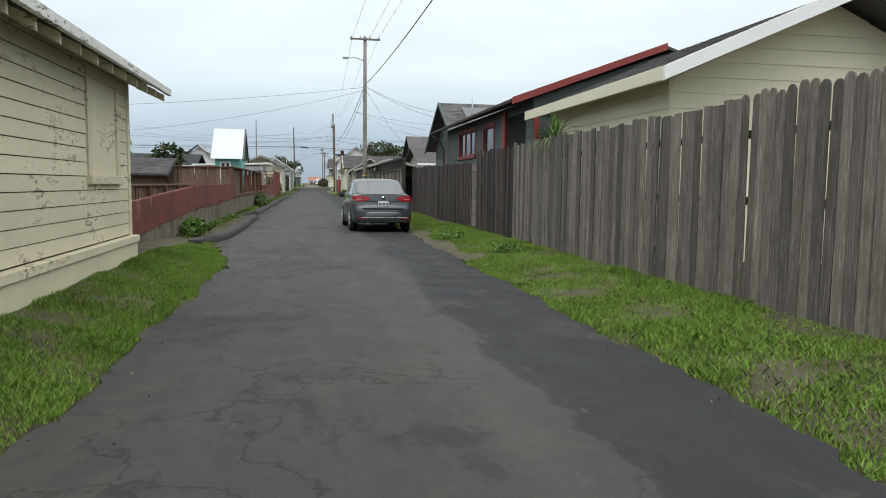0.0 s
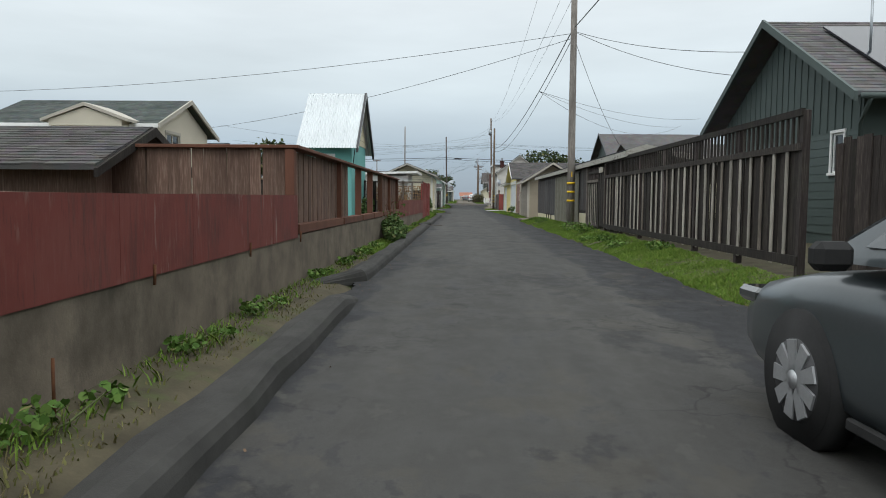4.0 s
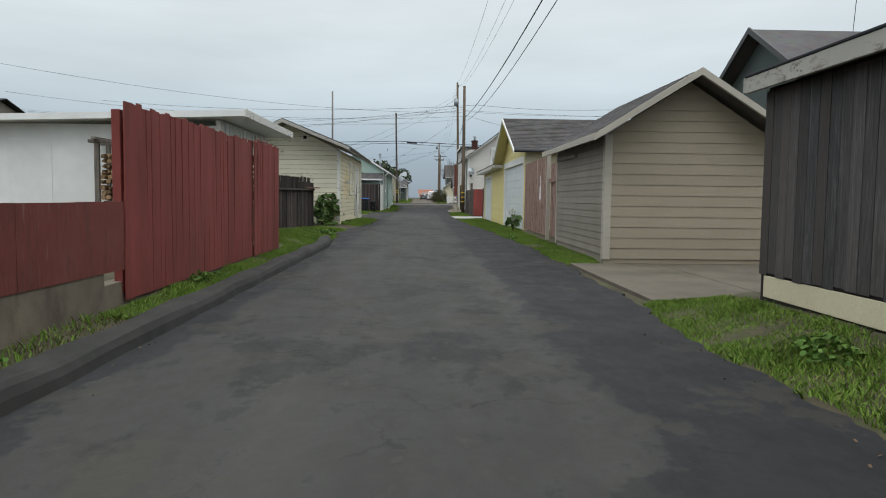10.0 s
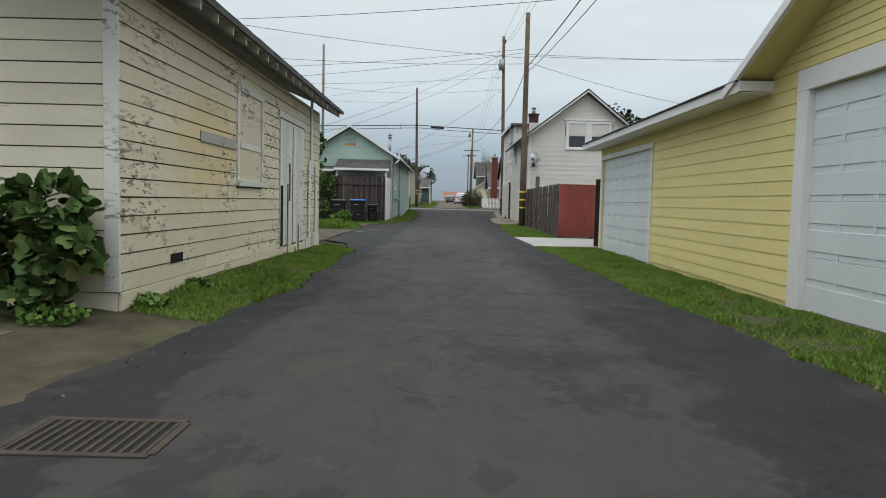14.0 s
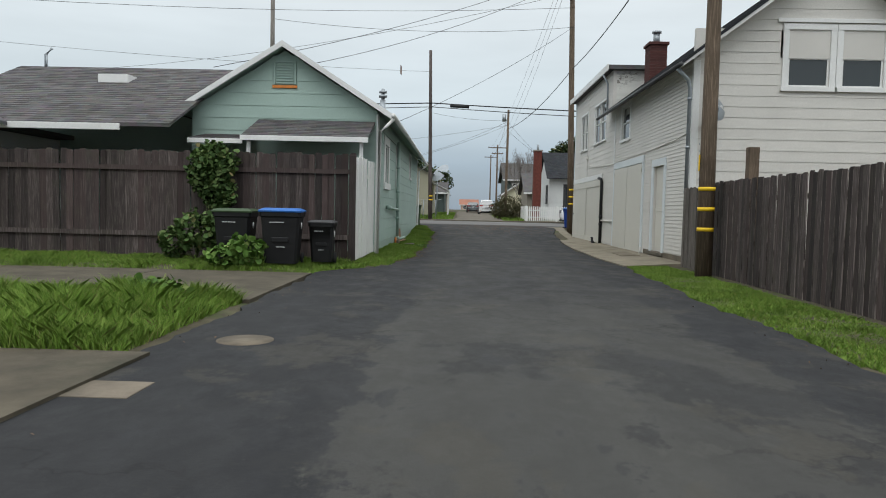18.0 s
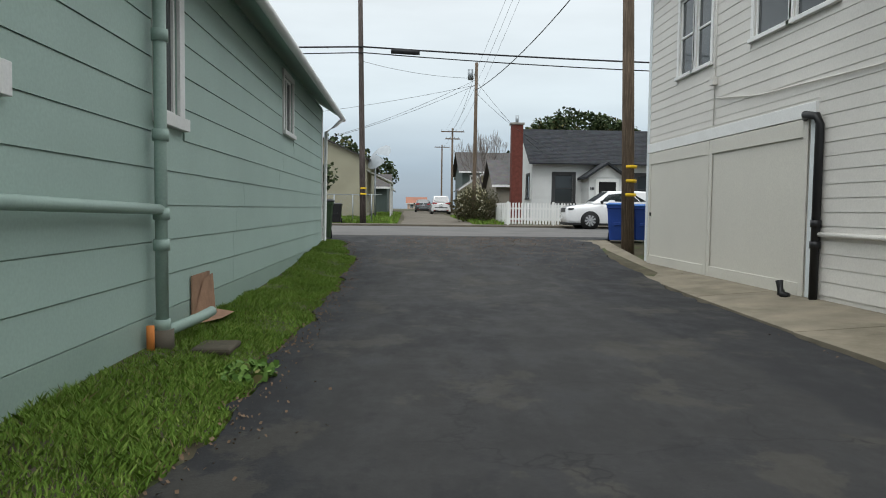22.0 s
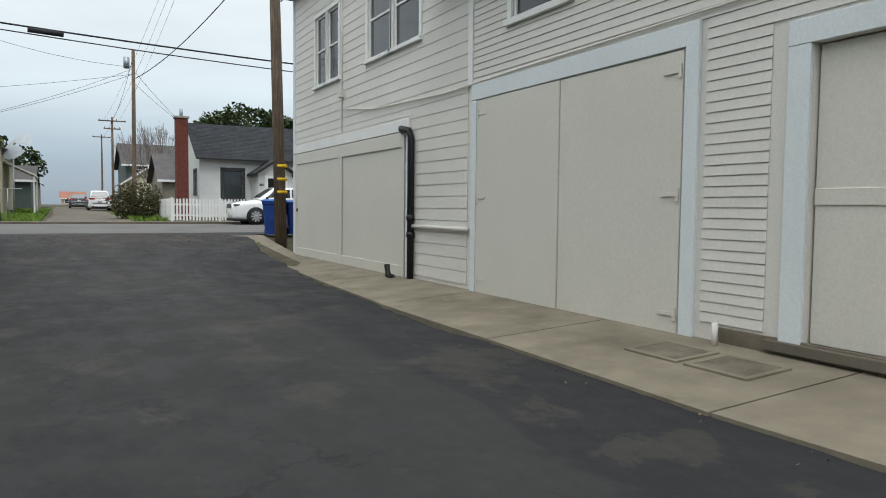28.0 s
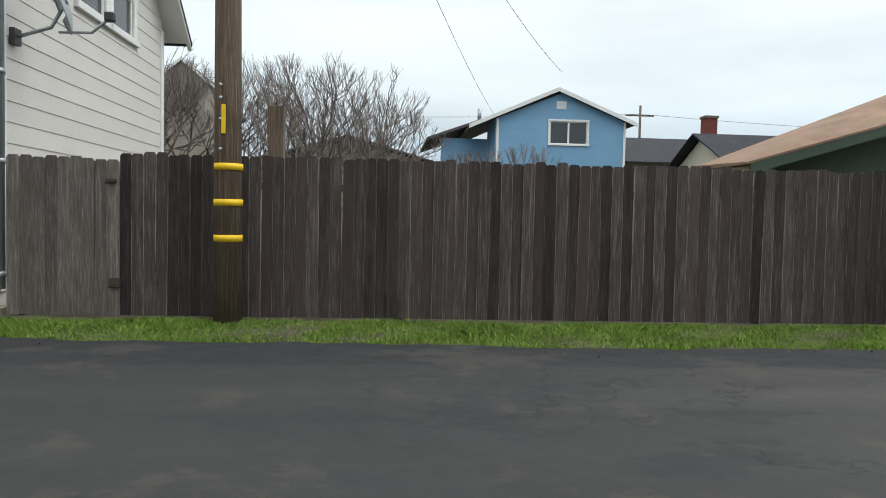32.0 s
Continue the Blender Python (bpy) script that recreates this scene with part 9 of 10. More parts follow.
pole(52, 66, 11.0, 0.14, (0, 0), "pole", "far wooden utility pole", [(10.2, 2.4, "y")])
cable((52, 66, 10.3), (54, 130, 10.0), 0.8, 0.015)
cable((52, 66, 10.3), (50, 10, 10.0), 0.8, 0.015)

# ---- across the street ----
wh2 = thing("house", "white bungalow with dark roof and brick chimney", "house")
B0 = 0.6
wn = [(8.1, 9.3, 1.9, 3.7), (13.6, 14.6, 1.9, 3.7)]
wall("wall", "y", 138.5, -1, 6.6, 19, B0, 4.45, "whiteside", wh2, wn)
siding("y", 138.5, -1, 6.6, 19, B0 + 0.3, 4.45, 0.2, "whiteside", wh2, [(w_[0] - 0.2, w_[1] + 0.2, w_[2] - 0.2, w_[3] + 0.2) for w_ in wn])
for w_ in wn:
    window("y", 138.5, -1, *w_, wh2, "lidgrey", 0.2, 1)
wall("wall", "x", 6.6, -1, 138.5, 146, B0, 4.45, "whiteside", wh2, [(139.5, 140.6, 2.2, 3.7)], gable=(142.2, 6.9))
window("x", 6.6, -1, 139.5, 140.6, 2.2, 3.7, wh2, "lidgrey", 0.15, 1)
slope_roof("y", 137.9, 0, 4.35, 142.2, 7.0, 6.3, 19.5, "shingle_b", wh2)
slope_roof("y", 146.5, 0, 4.35, 142.2, 7.0, 6.3, 19.5, "shingle_b", wh2, pieces=False)
box("chimney", 4.95, 5.65, 136.6, 137.3, B0, 6.7, "brick", wh2, bev=0.01)
box("chimney_cap", 4.88, 5.72, 136.53, 137.37, 6.7, 6.82, "mortar", wh2)
tube("flue_pipe", [(5.3, 136.95, 6.8), (5.3, 136.95, 7.3)], 0.1, "galv", wh2)
# porch
box("porch_wall", 9.9, 12.1, 136.6, 138.5, B0, 3.5, "whiteside", wh2)
prism("porch_roof", [(9.6, 3.35), (11.0, 4.3), (12.4, 3.35), (12.4, 3.5), (11.0, 4.45), (9.6, 3.5)], "y", 136.2, 138.6, "shingle_b", wh2)
prism("porch_gable", [(9.85, 3.5), (12.15, 3.5), (11.0, 4.28)], "y", 136.55, 136.62, "whiteside", wh2)
box("porch_door", 10.5, 11.6, 136.5, 136.6, 1.3, 3.2, "dark", wh2)
frame_round("y", 136.6, -1, 10.5, 11.6, 1.3, 3.2, 0.18, "white", wh2, 0.1, "door_casing", False)
for i in range(3):
    box("number_bar", 9.98 + i * 0.09, 10.05 + i * 0.09, 136.57, 136.6, 2.7, 2.85, "lidgrey", wh2, bev=0)

tnh = thing("house", "olive-tan stucco house across the street", "house")
wall("wall", "y", 140.0, -1, -16.0, -4.3, 0.5, 4.7, "tanwall", tnh, gable=(-10.2, 7.2))
wall("wall", "x", -4.3, 1, 140, 152, 0.5, 4.7, "tanwall", tnh)
slope_roof("x", -3.8, 0, 4.45, -10.2, 7.3, 139.7, 152.5, "shingle", tnh, pieces=False)
slope_roof("x", -16.6, 0, 4.45, -10.2, 7.3, 139.7, 152.5, "shingle", tnh, pieces=False)
prism("side_awning", [(-4.3, 3.9), (-2.6, 3.1), (-2.6, 3.2), (-4.3, 4.0)], "y", 141, 147, "white", tnh)
for y in (141.2, 146.8):
    post(tnh, -2.7, y, 0.5, 3.1, 0.1, "white", "awning_post")
d2 = thing("satellite_dish", "large grey mesh satellite dish", "satellite dish")
rings = []
for k in range(4):
    r = 1.0 * (k + 0.3) / 3.3
    rings.append([(r * math.cos(a), 0.25 * r * r, r * math.sin(a)) for a in np.linspace(0, 2 * math.pi, 17)[:-1]])
loft("reflector", rings, "galv", d2, False).matrix_local = pose(-3.6, 139.5, 4.9, -35, 0, -50)
tube("mast", [(-3.7, 139.8, 0.5), (-3.7, 139.8, 4.7)], 0.05, "galv", d2)
cf = thing("fence", "grey chain-link fence on steel posts", "fence")
for i in range(8):
    tube("post", [(-10.5 + i * 1.0, 130.6, 0.5), (-10.5 + i * 1.0, 130.6, 2.1)], 0.03, "galv", cf)
tube("top_rail", [(-10.5, 130.6, 2.08), (-3.4, 130.6, 2.08), (-3.3, 140, 2.3)], 0.022, "galv", cf)
for i in range(23):
    a = -10.5 + i * 0.3
    tube("wire", [(max(a, -10.5), 130.6, 0.55 + max(0, (-10.5 - a))), (min(a + 1.5, -3.4), 130.6, 0.55 + min(1.5, -3.4 - a))], 0.004, "galv", cf, seg=3)
    tube("wire", [(max(a, -10.5), 130.6, 2.05), (min(a + 1.5, -3.4), 130.6, 2.05 - min(1.5, -3.4 - a))], 0.004, "galv", cf, seg=3)
plain_house("grey-roofed cottage along the far alley", 5.6, 10.5, 149, 156, 3.4, 5.4, "x", "tan_dk", "shingle_g", 0.4, base=0.6)
plain_house("large dark-roofed house along the far alley", 5.2, 13, 178, 190, 6.0, 8.6, "x", "slate", "shingle", 0.5, [(6.2, 7.2, 4.0, 5.4), (9.0, 10.2, 4.0, 5.4)], base=0.6)
plain_house("cream garage along the far alley", 4.0, 8.0, 163, 170, 3.4, 4.8, "y", "cream", "shingle_g", 0.4, base=0.6)
plain_house("low grey shed along the far alley", -8, -3.4, 158, 168, 3.4, 4.6, "x", "slate", "shingle", 0.4, base=0.6)
plain_house("brown garage along the far alley", -8, -3.3, 174, 184, 3.6, 5.0, "y", "tan_dk", "shingle", 0.4, base=0.6)
plain_house("house with orange roof at the far end", -1.2, 2.9, 250, 258, 2.7, 3.9, "x", "peach", "terracotta", 0.4, [(-0.6, 0.2, 1.6, 2.4), (1.2, 2.0, 1.6, 2.4)], base=0.6)
plain_house("far house with grey roof beyond the street", -30, -18, 142, 152, 4.0, 6.0, "x", "beige", "shingle_g", 0.5, base=0.5)
plain_house("far bungalow with brown roof beyond the street", 22, 34, 140, 150, 4.0, 6.0, "x", "whiteside", "shingle_t", 0.5, base=0.5)
big = plain_house("tall house with a dark hipped roof among the yards", -46, -31.6, 73, 83, 6.8, 8.2, "x", "tan_dk", "shingle_b", 0.5)
for a, b, r in ((-33.6, 75.6, 0.16), (-34.6, 75.8, 0.12)):
    tube("roof_vent", [(a, b, 7.4), (a, b, 8.15)], r, "galv", big)
    tube("vent_cap", [(a, b, 8.15), (a, b, 8.3)], r * 1.5, "white", big)
plain_house("beige house with a grey roof among the yards", -50, -38, 40, 50, 4.4, 6.2, "x", "beige", "shingle_g", 0.5)

street_walk = slab("pavement", [(-80, 127.4), (80, 127.4), (80, 129.0), (-80, 129.0)], 0.58, "conc", "pale concrete pavement along the street", "pavement", 0.3)

# ---- grass, weeds, shrubs and trees ----


def fast_mesh(name, verts, faces_n, material, smooth=False):
    """A mesh from an array of corners, faces_n corners to each face, in order."""
    me = bpy.data.meshes.new(name)
    nv = len(verts)
    nf = nv // faces_n
    me.vertices.add(nv)
    me.vertices.foreach_set("co", verts.astype(np.float32).ravel())
    me.loops.add(nv)
    me.loops.foreach_set("vertex_index", np.arange(nv, dtype=np.int32))
    me.polygons.add(nf)
    me.polygons.foreach_set("loop_start", np.arange(0, nv, faces_n, dtype=np.int32))
    me.update(calc_edges=True)
    me.materials.append(M[material])
    return me


def blades(name, label, area, density, h0, h1, material="grass", seed=1, wide=0.006, bare=1.0):
    """Grass over a list of patches (x0 of y, x1 of y, y0, y1), one blade a narrow leaning quad with a point."""
    rng = np.random.default_rng(seed)
    xs, ys = [], []
    for fx0, fx1, y0, y1 in area:
        step = 0.5
        y = y0
        while y < y1:
            a, b = fx0(y), fx1(y)
            if b > a:
                n = int(density * (b - a) * step)
                xs.append(rng.uniform(a, b, n))
                ys.append(rng.uniform(y, min(y + step, y1), n))
            y += step
    x, y = np.concatenate(xs), np.concatenate(ys)
    clump = 0.5 + 0.5 * np.sin(x * 3.1 + 1.7 * np.sin(y * 1.3)) * np.sin(y * 2.3 + 1.1 * np.sin(x * 2.1))
    bald = np.array([noise.noise((a * 1.1, b * 1.1, 3.0)) for a, b in zip(x, y)])
    keep = rng.uniform(0, 1, len(x)) < (0.6 + 0.4 * clump) * np.clip(1.15 - 2.4 * bare * np.maximum(bald - 0.12, 0), 0.12, 1)
    x, y, clump = x[keep], y[keep], clump[keep]
    z = np.array([ground_z(a, b) for a, b in zip(x, y)])
    n = len(x)
    h = rng.uniform(h0, h1, n) * (0.45 + 0.8 * clump)
    t = rng.uniform(0, 2 * np.pi, n)
    lean = rng.uniform(0.2, 1.1, n) * h
    la = rng.uniform(0, 2 * np.pi, n)
    w = wide * rng.uniform(0.6, 1.5, n)
    dx, dy = np.cos(t) * w, np.sin(t) * w
    lx, ly = np.cos(la) * lean, np.sin(la) * lean
    base = np.stack([x, y, z - 0.01], 1)
    side = np.stack([dx, dy, 0 * dx], 1)
    mid = base + np.stack([lx * 0.35, ly * 0.35, h * 0.6], 1)
    tip = base + np.stack([lx, ly, h], 1)
    v = np.stack([base - side, base + side, mid + side * 0.8, tip, mid - side * 0.8], 1).reshape(-1, 3)
    ob = new(name, fast_mesh(name, v, 5, material))
    return tagged(ob, label, "grass", kind="stuff")


def const(v):
    return lambda y: v


L_, R_ = (lambda y: left_edge(y) - 0.02), (lambda y: right_edge(y) + 0.03)
kb = lambda y: -2.98
blades("grass", "lush green verge grass beside the cream shed", [(const(-3.0), lambda y: left_edge(y) - 0.03, -36, -16)], 7000, 0.025, 0.075, seed=1, wide=0.0042)
blades("grass", "thin weedy grass between wall and kerb", [(const(-3.54), kb, -16, 31.5)], 420, 0.02, 0.055, "drygrass", seed=2)
blades("grass", "lush pale green grass below the bramble", [(const(-3.54), kb, 3.2, 8.4)], 3600, 0.05, 0.15, seed=14, wide=0.004)
blades("grass", "straggling green weeds between wall and kerb", [(const(-3.54), lambda y: -3.2, -16, 31.5)], 420, 0.04, 0.12, seed=12)
blades("grass", "green verge grass beneath the red fence", [(const(-3.5), kb, 31.5, 46.5), (const(-4.7), lambda y: -3.2, 42, 46.5), (lambda y: -4.4 if y > 47.6 else -5.2, L_, 46.5, 53.7), (const(-3.85), L_, 57.2, 69.5)], 4200, 0.03, 0.085, seed=3, wide=0.005)
blades("grass", "tall unmown grass behind the driveway", [(const(-12.6), const(-4.6), 79.6, 83.2)], 3600, 0.08, 0.30, seed=4, wide=0.0048)
blades("grass", "green grass at the foot of the fence", [(const(-12.5), const(-3.7), 87.45, 89.9), (const(-4.0), L_, 88.2, 93)], 2600, 0.04, 0.13, seed=5, wide=0.005)
blades("grass", "dense green verge beside the sea-green house", [(const(-3.88), L_, 93, 112.2)], 5200, 0.03, 0.085, seed=6, wide=0.005, bare=0.3)
blades("grass", "green verge grass along the weathered fence", [(R_, const(4.45), -36, -21), (lambda y: right_edge(y) + 0.42 + 0.15 * math.sin(y * 1.7), const(4.45), -21, -10), (R_, const(4.1), -10, -3), (R_, const(3.6), -3, 13.3), (R_, const(3.7), 13.3, 33.2)], 3800, 0.025, 0.08, seed=7, wide=0.005)
blades("grass", "green verge grass by the garages", [(R_, const(3.75), 38.9, 52), (R_, const(3.95), 52, 71.1), (R_, const(3.65), 76.5, 91.25)], 4000, 0.025, 0.08, seed=8, wide=0.005)
blades("grass", "grass beside the far alley", [(const(-7), const(-2.1), 130, 160), (const(2.0), const(3.6), 130, 150)], 220, 0.10, 0.28, seed=9, wide=0.02)


def leaves(parent, name, centres, n, size, material, seed, spread_=None, flat=0.5):
    """Many small leaves strewn over ellipsoids (x, y, z, rx, ry, rz)."""
    rng = np.random.default_rng(seed)
    out = []
    vol = np.array([c[3] * c[4] * c[5] for c in centres]) ** 0.7
    vol = vol / vol.sum()
    for c, f in zip(centres, vol):
        k = int(n * f) + 8
        d = rng.normal(size=(k, 3))
        d /= np.linalg.norm(d, axis=1)[:, None]
        r = rng.uniform(0.35, 1.0, k) ** 0.5
        r *= 1 + 0.22 * np.sin(5 * d[:, 0] + 3 * d[:, 2] + c[0]) * np.cos(4 * d[:, 1] + c[1])
        p = np.array(c[:3]) + d * r[:, None] * np.array(c[3:])
        out.append(p)
    p = np.concatenate(out)
    k = len(p)
    s = size * rng.uniform(0.55, 1.35, k)[:, None]
    a = rng.normal(size=(k, 3))
    a[:, 2] *= flat
    a /= np.linalg.norm(a, axis=1)[:, None]
    b = rng.normal(size=(k, 3))
    b -= (b * a).sum(1)[:, None] * a
    b /= np.linalg.norm(b, axis=1)[:, None]
    nn = np.cross(a, b)
    droop = nn * s * rng.uniform(-0.18, 0.05, k)[:, None]
    ring = [(-0.38, 0.0, 0.0), (-0.46, 0.3, 0.07), (-0.05, 0.48, 0.1), (0.36, 0.3, 0.06), (0.56, 0.0, 0.0), (0.36, -0.3, 0.06), (-0.05, -0.48, 0.1), (-0.46, -0.3, 0.07)]
    v = np.stack([p + a * s * u + b * s * w_ + nn * s * q + droop * max(0.0, u) * 2 for u, w_, q in ring], 1).reshape(-1, 3)
    ob = new(name, fast_mesh(name, v, 8, material))
    ob.parent = parent
    return ob


def shrub(label, centres, n, size, material, seed, stems=6, name="shrub", root=None):
    s = thing(name, label, name.replace("_", " "))
    c0 = centres[0]
    root = root or (c0[0], c0[1], ground_z(c0[0], c0[1]))
    rng = random.Random(seed)
    for i in range(stems):
        c = rng.choice(centres)
        e = (c[0] + rng.uniform(-0.5, 0.5) * c[3], c[1] + rng.uniform(-0.5, 0.5) * c[4], c[2] + rng.uniform(-0.2, 0.6) * c[5])
        m_ = [(root[k] + e[k]) / 2 + rng.uniform(-0.05, 0.05) for k in range(3)]
        tube("stem", [root, m_, e], 0.012 + 0.004 * size, "stem", s, seg=5, r1=0.004)
    leaves(s, "foliage", centres, n, size, material, seed)
    return s


shrub("leafy green mallow bush at the garage corner", [(-4.5, 56.75, 1.12, 0.52, 0.33, 0.38), (-4.25, 56.7, 0.72, 0.38, 0.3, 0.32), (-4.95, 56.78, 0.72, 0.24, 0.24, 0.26), (-4.6, 56.75, 0.28, 0.35, 0.25, 0.18)], 720, 0.15, "bush", 1, 16)
for i, (x, y, s) in enumerate(((-4.3, 56.6, 0.2), (-5.3, 56.75, 0.18), (-6.2, 56.8, 0.15), (-3.8, 57.6, 0.14), (-3.75, 59.0, 0.12))):
    shrub("low weeds at the foot of the old garage", [(x, y, ground_z(x, y) + s * 0.4, s * 1.6, s * 1.3, s * 0.55)], 160, 0.06, "weed", 140 + i, 3, "weed_clump")
shrub("small leafy plant beside the dark fence", [(-4.2, 52.0, 0.75, 0.2, 0.2, 0.22)], 120, 0.12, "bush", 2, 4)
shrub("tangled bramble bush spilling over the kerb", [(-3.2, 8.6, 0.45, 0.38, 0.9, 0.34), (-3.35, 9.7, 0.5, 0.28, 0.6, 0.36), (-3.05, 7.5, 0.3, 0.32, 0.6, 0.24), (-3.15, 10.8, 0.28, 0.25, 0.7, 0.2)], 2300, 0.075, "bush", 3, 12)
br = thing("bramble", "bare arching bramble canes over the wall", "bramble")
rng = random.Random(9)
for i in range(9):
    y = 8.2 + rng.uniform(0, 2.2)
    tube("cane", [(-3.3, y, 0.3), (-3.3 + rng.uniform(-0.3, 0.3), y + 0.2, 1.1), (-3.2 + rng.uniform(-0.4, 0.5), y + rng.uniform(-0.2, 0.7), 1.45), (-3.0 + rng.uniform(-0.3, 0.6), y + rng.uniform(0.2, 1.0), 1.0)], 0.008, "rust", br, seg=5, r1=0.003)
leaves(br, "foliage", [(-3.2, 9.0, 1.0, 0.5, 1.2, 0.35)], 30, 0.07, "weed", 12)
shrub("dark leafy shrub inside the open fence bay", [(-4.0, 7.7, 1.0, 0.12, 0.4, 0.35), (-3.95, 9.2, 1.05, 0.12, 0.4, 0.3)], 260, 0.1, "bush", 4, 5)
for i, (y, s) in enumerate(((-13.6, 0.16), (-12.2, 0.13), (-9.6, 0.24), (-7.5, 0.15), (-5.6, 0.22), (-2.2, 0.2), (0.4, 0.16), (2.6, 0.24), (5.0, 0.2), (16.5, 0.16), (21, 0.18), (28.5, 0.16), (34.5, 0.2))):
    shrub("low broad-leaved weeds between wall and kerb", [(-3.36, y, 0.10 + s * 0.25, 0.15, s * 1.1, s * 0.4), (-3.3, y + 0.7, 0.11, 0.13, s * 0.8, s * 0.22)], 110, 0.05, "weed", 20 + i, 3, "weed_clump")
for i, (x, y, s) in enumerate(((3.0, 5.6, 0.2), (3.1, 7.4, 0.22), (2.9, 9.0, 0.18), (3.3, 12.0, 0.3), (3.35, 14.8, 0.34), (3.2, 24.4, 0.26), (3.3, 25.8, 0.24), (3.2, -16.5, 0.24), (3.5, -20.5, 0.2), (3.4, 3.0, 0.2), (3.2, 29.5, 0.16), (3.0, 48.2, 0.14), (-3.4, 48.5, 0.2), (3.9, 94.2, 0.14), (-2.9, 98.0, 0.15))):
    shrub("low spreading weeds in the verge", [(x, y, ground_z(x, y) + s * 0.4, s * 1.5, s * 2.2, s * 0.55)], 260, 0.055, "weed", 40 + i, 3, "weed_clump")
for i, (x, y, s) in enumerate(((-3.25, -15.25, 0.36), (-3.2, -12.9, 0.13), (-3.3, -11.4, 0.12))):
    shrub("dark leafy weed clump between wall and kerb", [(x, y, 0.1 + s * 0.5, s * 0.8, s * 1.3, s * 0.75)], int(4200 * s), 0.04 + 0.045 * s, "weed", 120 + i, 5, "weed_clump")
shrub("ivy-like vine climbing the brown fence", [(-7.3, 89.75, 2.3, 0.55, 0.22, 0.5), (-7.2, 89.8, 1.6, 0.4, 0.2, 0.4), (-7.45, 89.7, 2.0, 0.42, 0.2, 0.5)], 1900, 0.115, "bush", 5, 9, "vine")
for i, y in enumerate((44.2, 45.0, 46.4, 47.4)):
    shrub("trailing weeds at the foot of the shed", [(-5.15, y, 0.32, 0.14, 0.3, 0.16)], 70, 0.07, "weed", 90 + i, 3, "weed_clump")
shrub("leafy shrub at the foot of the vine", [(-7.4, 89.0, 0.75, 0.55, 0.4, 0.45), (-7.9, 89.0, 0.5, 0.4, 0.35, 0.35)], 700, 0.12, "bush", 6, 7)
shrub("broad-leaved weeds before the bins", [(-5.95, 87.8, 0.42, 0.45, 0.3, 0.3), (-6.4, 87.7, 0.3, 0.35, 0.25, 0.22)], 420, 0.12, "weed", 7, 6, "weed_clump")
shrub("trailing leaves at the driveway edge", [(-5.6, 82.6, 0.2, 0.5, 0.3, 0.18)], 160, 0.11, "weed", 8, 4, "weed_clump")
lily = thing("calla_lily", "calla lily with white flowers beside the garage door", "plant")
rng = random.Random(4)
for i in range(30):
    a, ln_ = rng.uniform(0, 6.28), rng.uniform(0.26, 0.66)
    e = (3.55 + 0.35 * math.cos(a) * ln_, 52.15 + 0.5 * math.sin(a) * ln_, 0.1 + ln_)
    tube("stalk", [(3.55, 52.15, 0.05), ((3.55 + e[0]) / 2, (52.15 + e[1]) / 2, 0.12 + ln_ * 0.65), e], 0.01, "stem", lily, seg=5)
    pmesh("leaf", [e, (e[0] + 0.11, e[1] + 0.10, e[2] + 0.04), (e[0] + 0.2 * math.cos(a), e[1] + 0.3 * math.sin(a), e[2] - 0.16), (e[0] - 0.11, e[1] - 0.10, e[2] + 0.02)], [(0, 1, 2, 3)], "bush", lily)
for dx, dy, z in ((0.0, 0.1, 0.86), (0.08, -0.1, 0.78), (-0.1, 0.2, 0.74)):
    tube("stalk", [(3.55, 52.15, 0.05), (3.55 + dx * 0.5, 52.15 + dy * 0.5, z * 0.6), (3.55 + dx, 52.15 + dy, z)], 0.01, "stem", lily, seg=5)
    loft("flower", [[(3.55 + dx + r * math.cos(k), 52.15 + dy + r * math.sin(k), z + q + 0.03 * math.cos(k)) for k in np.linspace(0, 2 * math.pi, 9)[:-1]] for r, q in ((0.012, 0), (0.035, 0.06), (0.075, 0.13))], "petal", lily, False)


def leafy_tree(label, x, y, z0, h, crown, n, size, seed, mat="tree", trunk=0.16):
    t = thing("tree", label, "tree", "", (0, 0, 0))
    rng = random.Random(seed)
    top = (x + rng.uniform(-0.2, 0.2), y, z0 + h * 0.55)
    tube("trunk", [(x, y, z0 - 0.1), (x + 0.05, y, z0 + h * 0.3), top], trunk, "bark", t, seg=8, r1=trunk * 0.5)
    for c in crown:
        tube("limb", [top, ((top[0] + c[0]) / 2, (top[1] + c[1]) / 2, (top[2] + c[2]) / 2 + 0.2), c[:3]], trunk * 0.45, "bark", t, seg=6, r1=0.03)
    leaves(t, "crown", crown, n, size, mat, seed)
    return t


leafy_tree("broad dark-leaved tree behind the white bungalow", 13, 152, 0.6, 8, [(13, 152, 8.2, 4.2, 2.5, 1.6), (10.3, 152, 7.6, 2.2, 2, 1.2), (15.8, 152, 7.7, 2.2, 2, 1.2), (13, 152, 6.6, 3.5, 2.5, 1.5)], 9500, 0.24, 1, "tree")
leafy_tree("round dark shrub tree before the tan house", -7.6, 135.5, 0.5, 4.2, [(-7.4, 135.5, 3.2, 1.5, 1.3, 1.1), (-8.4, 135.5, 2.4, 1.3, 1.2, 1.0)], 1600, 0.2, 2)
shrub("straggling brown-green bush by the picket fence", [(2.5, 133.5, 1.7, 1.2, 1.2, 1.0), (3.2, 134.5, 1.3, 0.9, 1.0, 0.8), (1.9, 134.5, 1.4, 0.9, 1.0, 0.8)], 6000, 0.085, "brownbush", 3, 22)
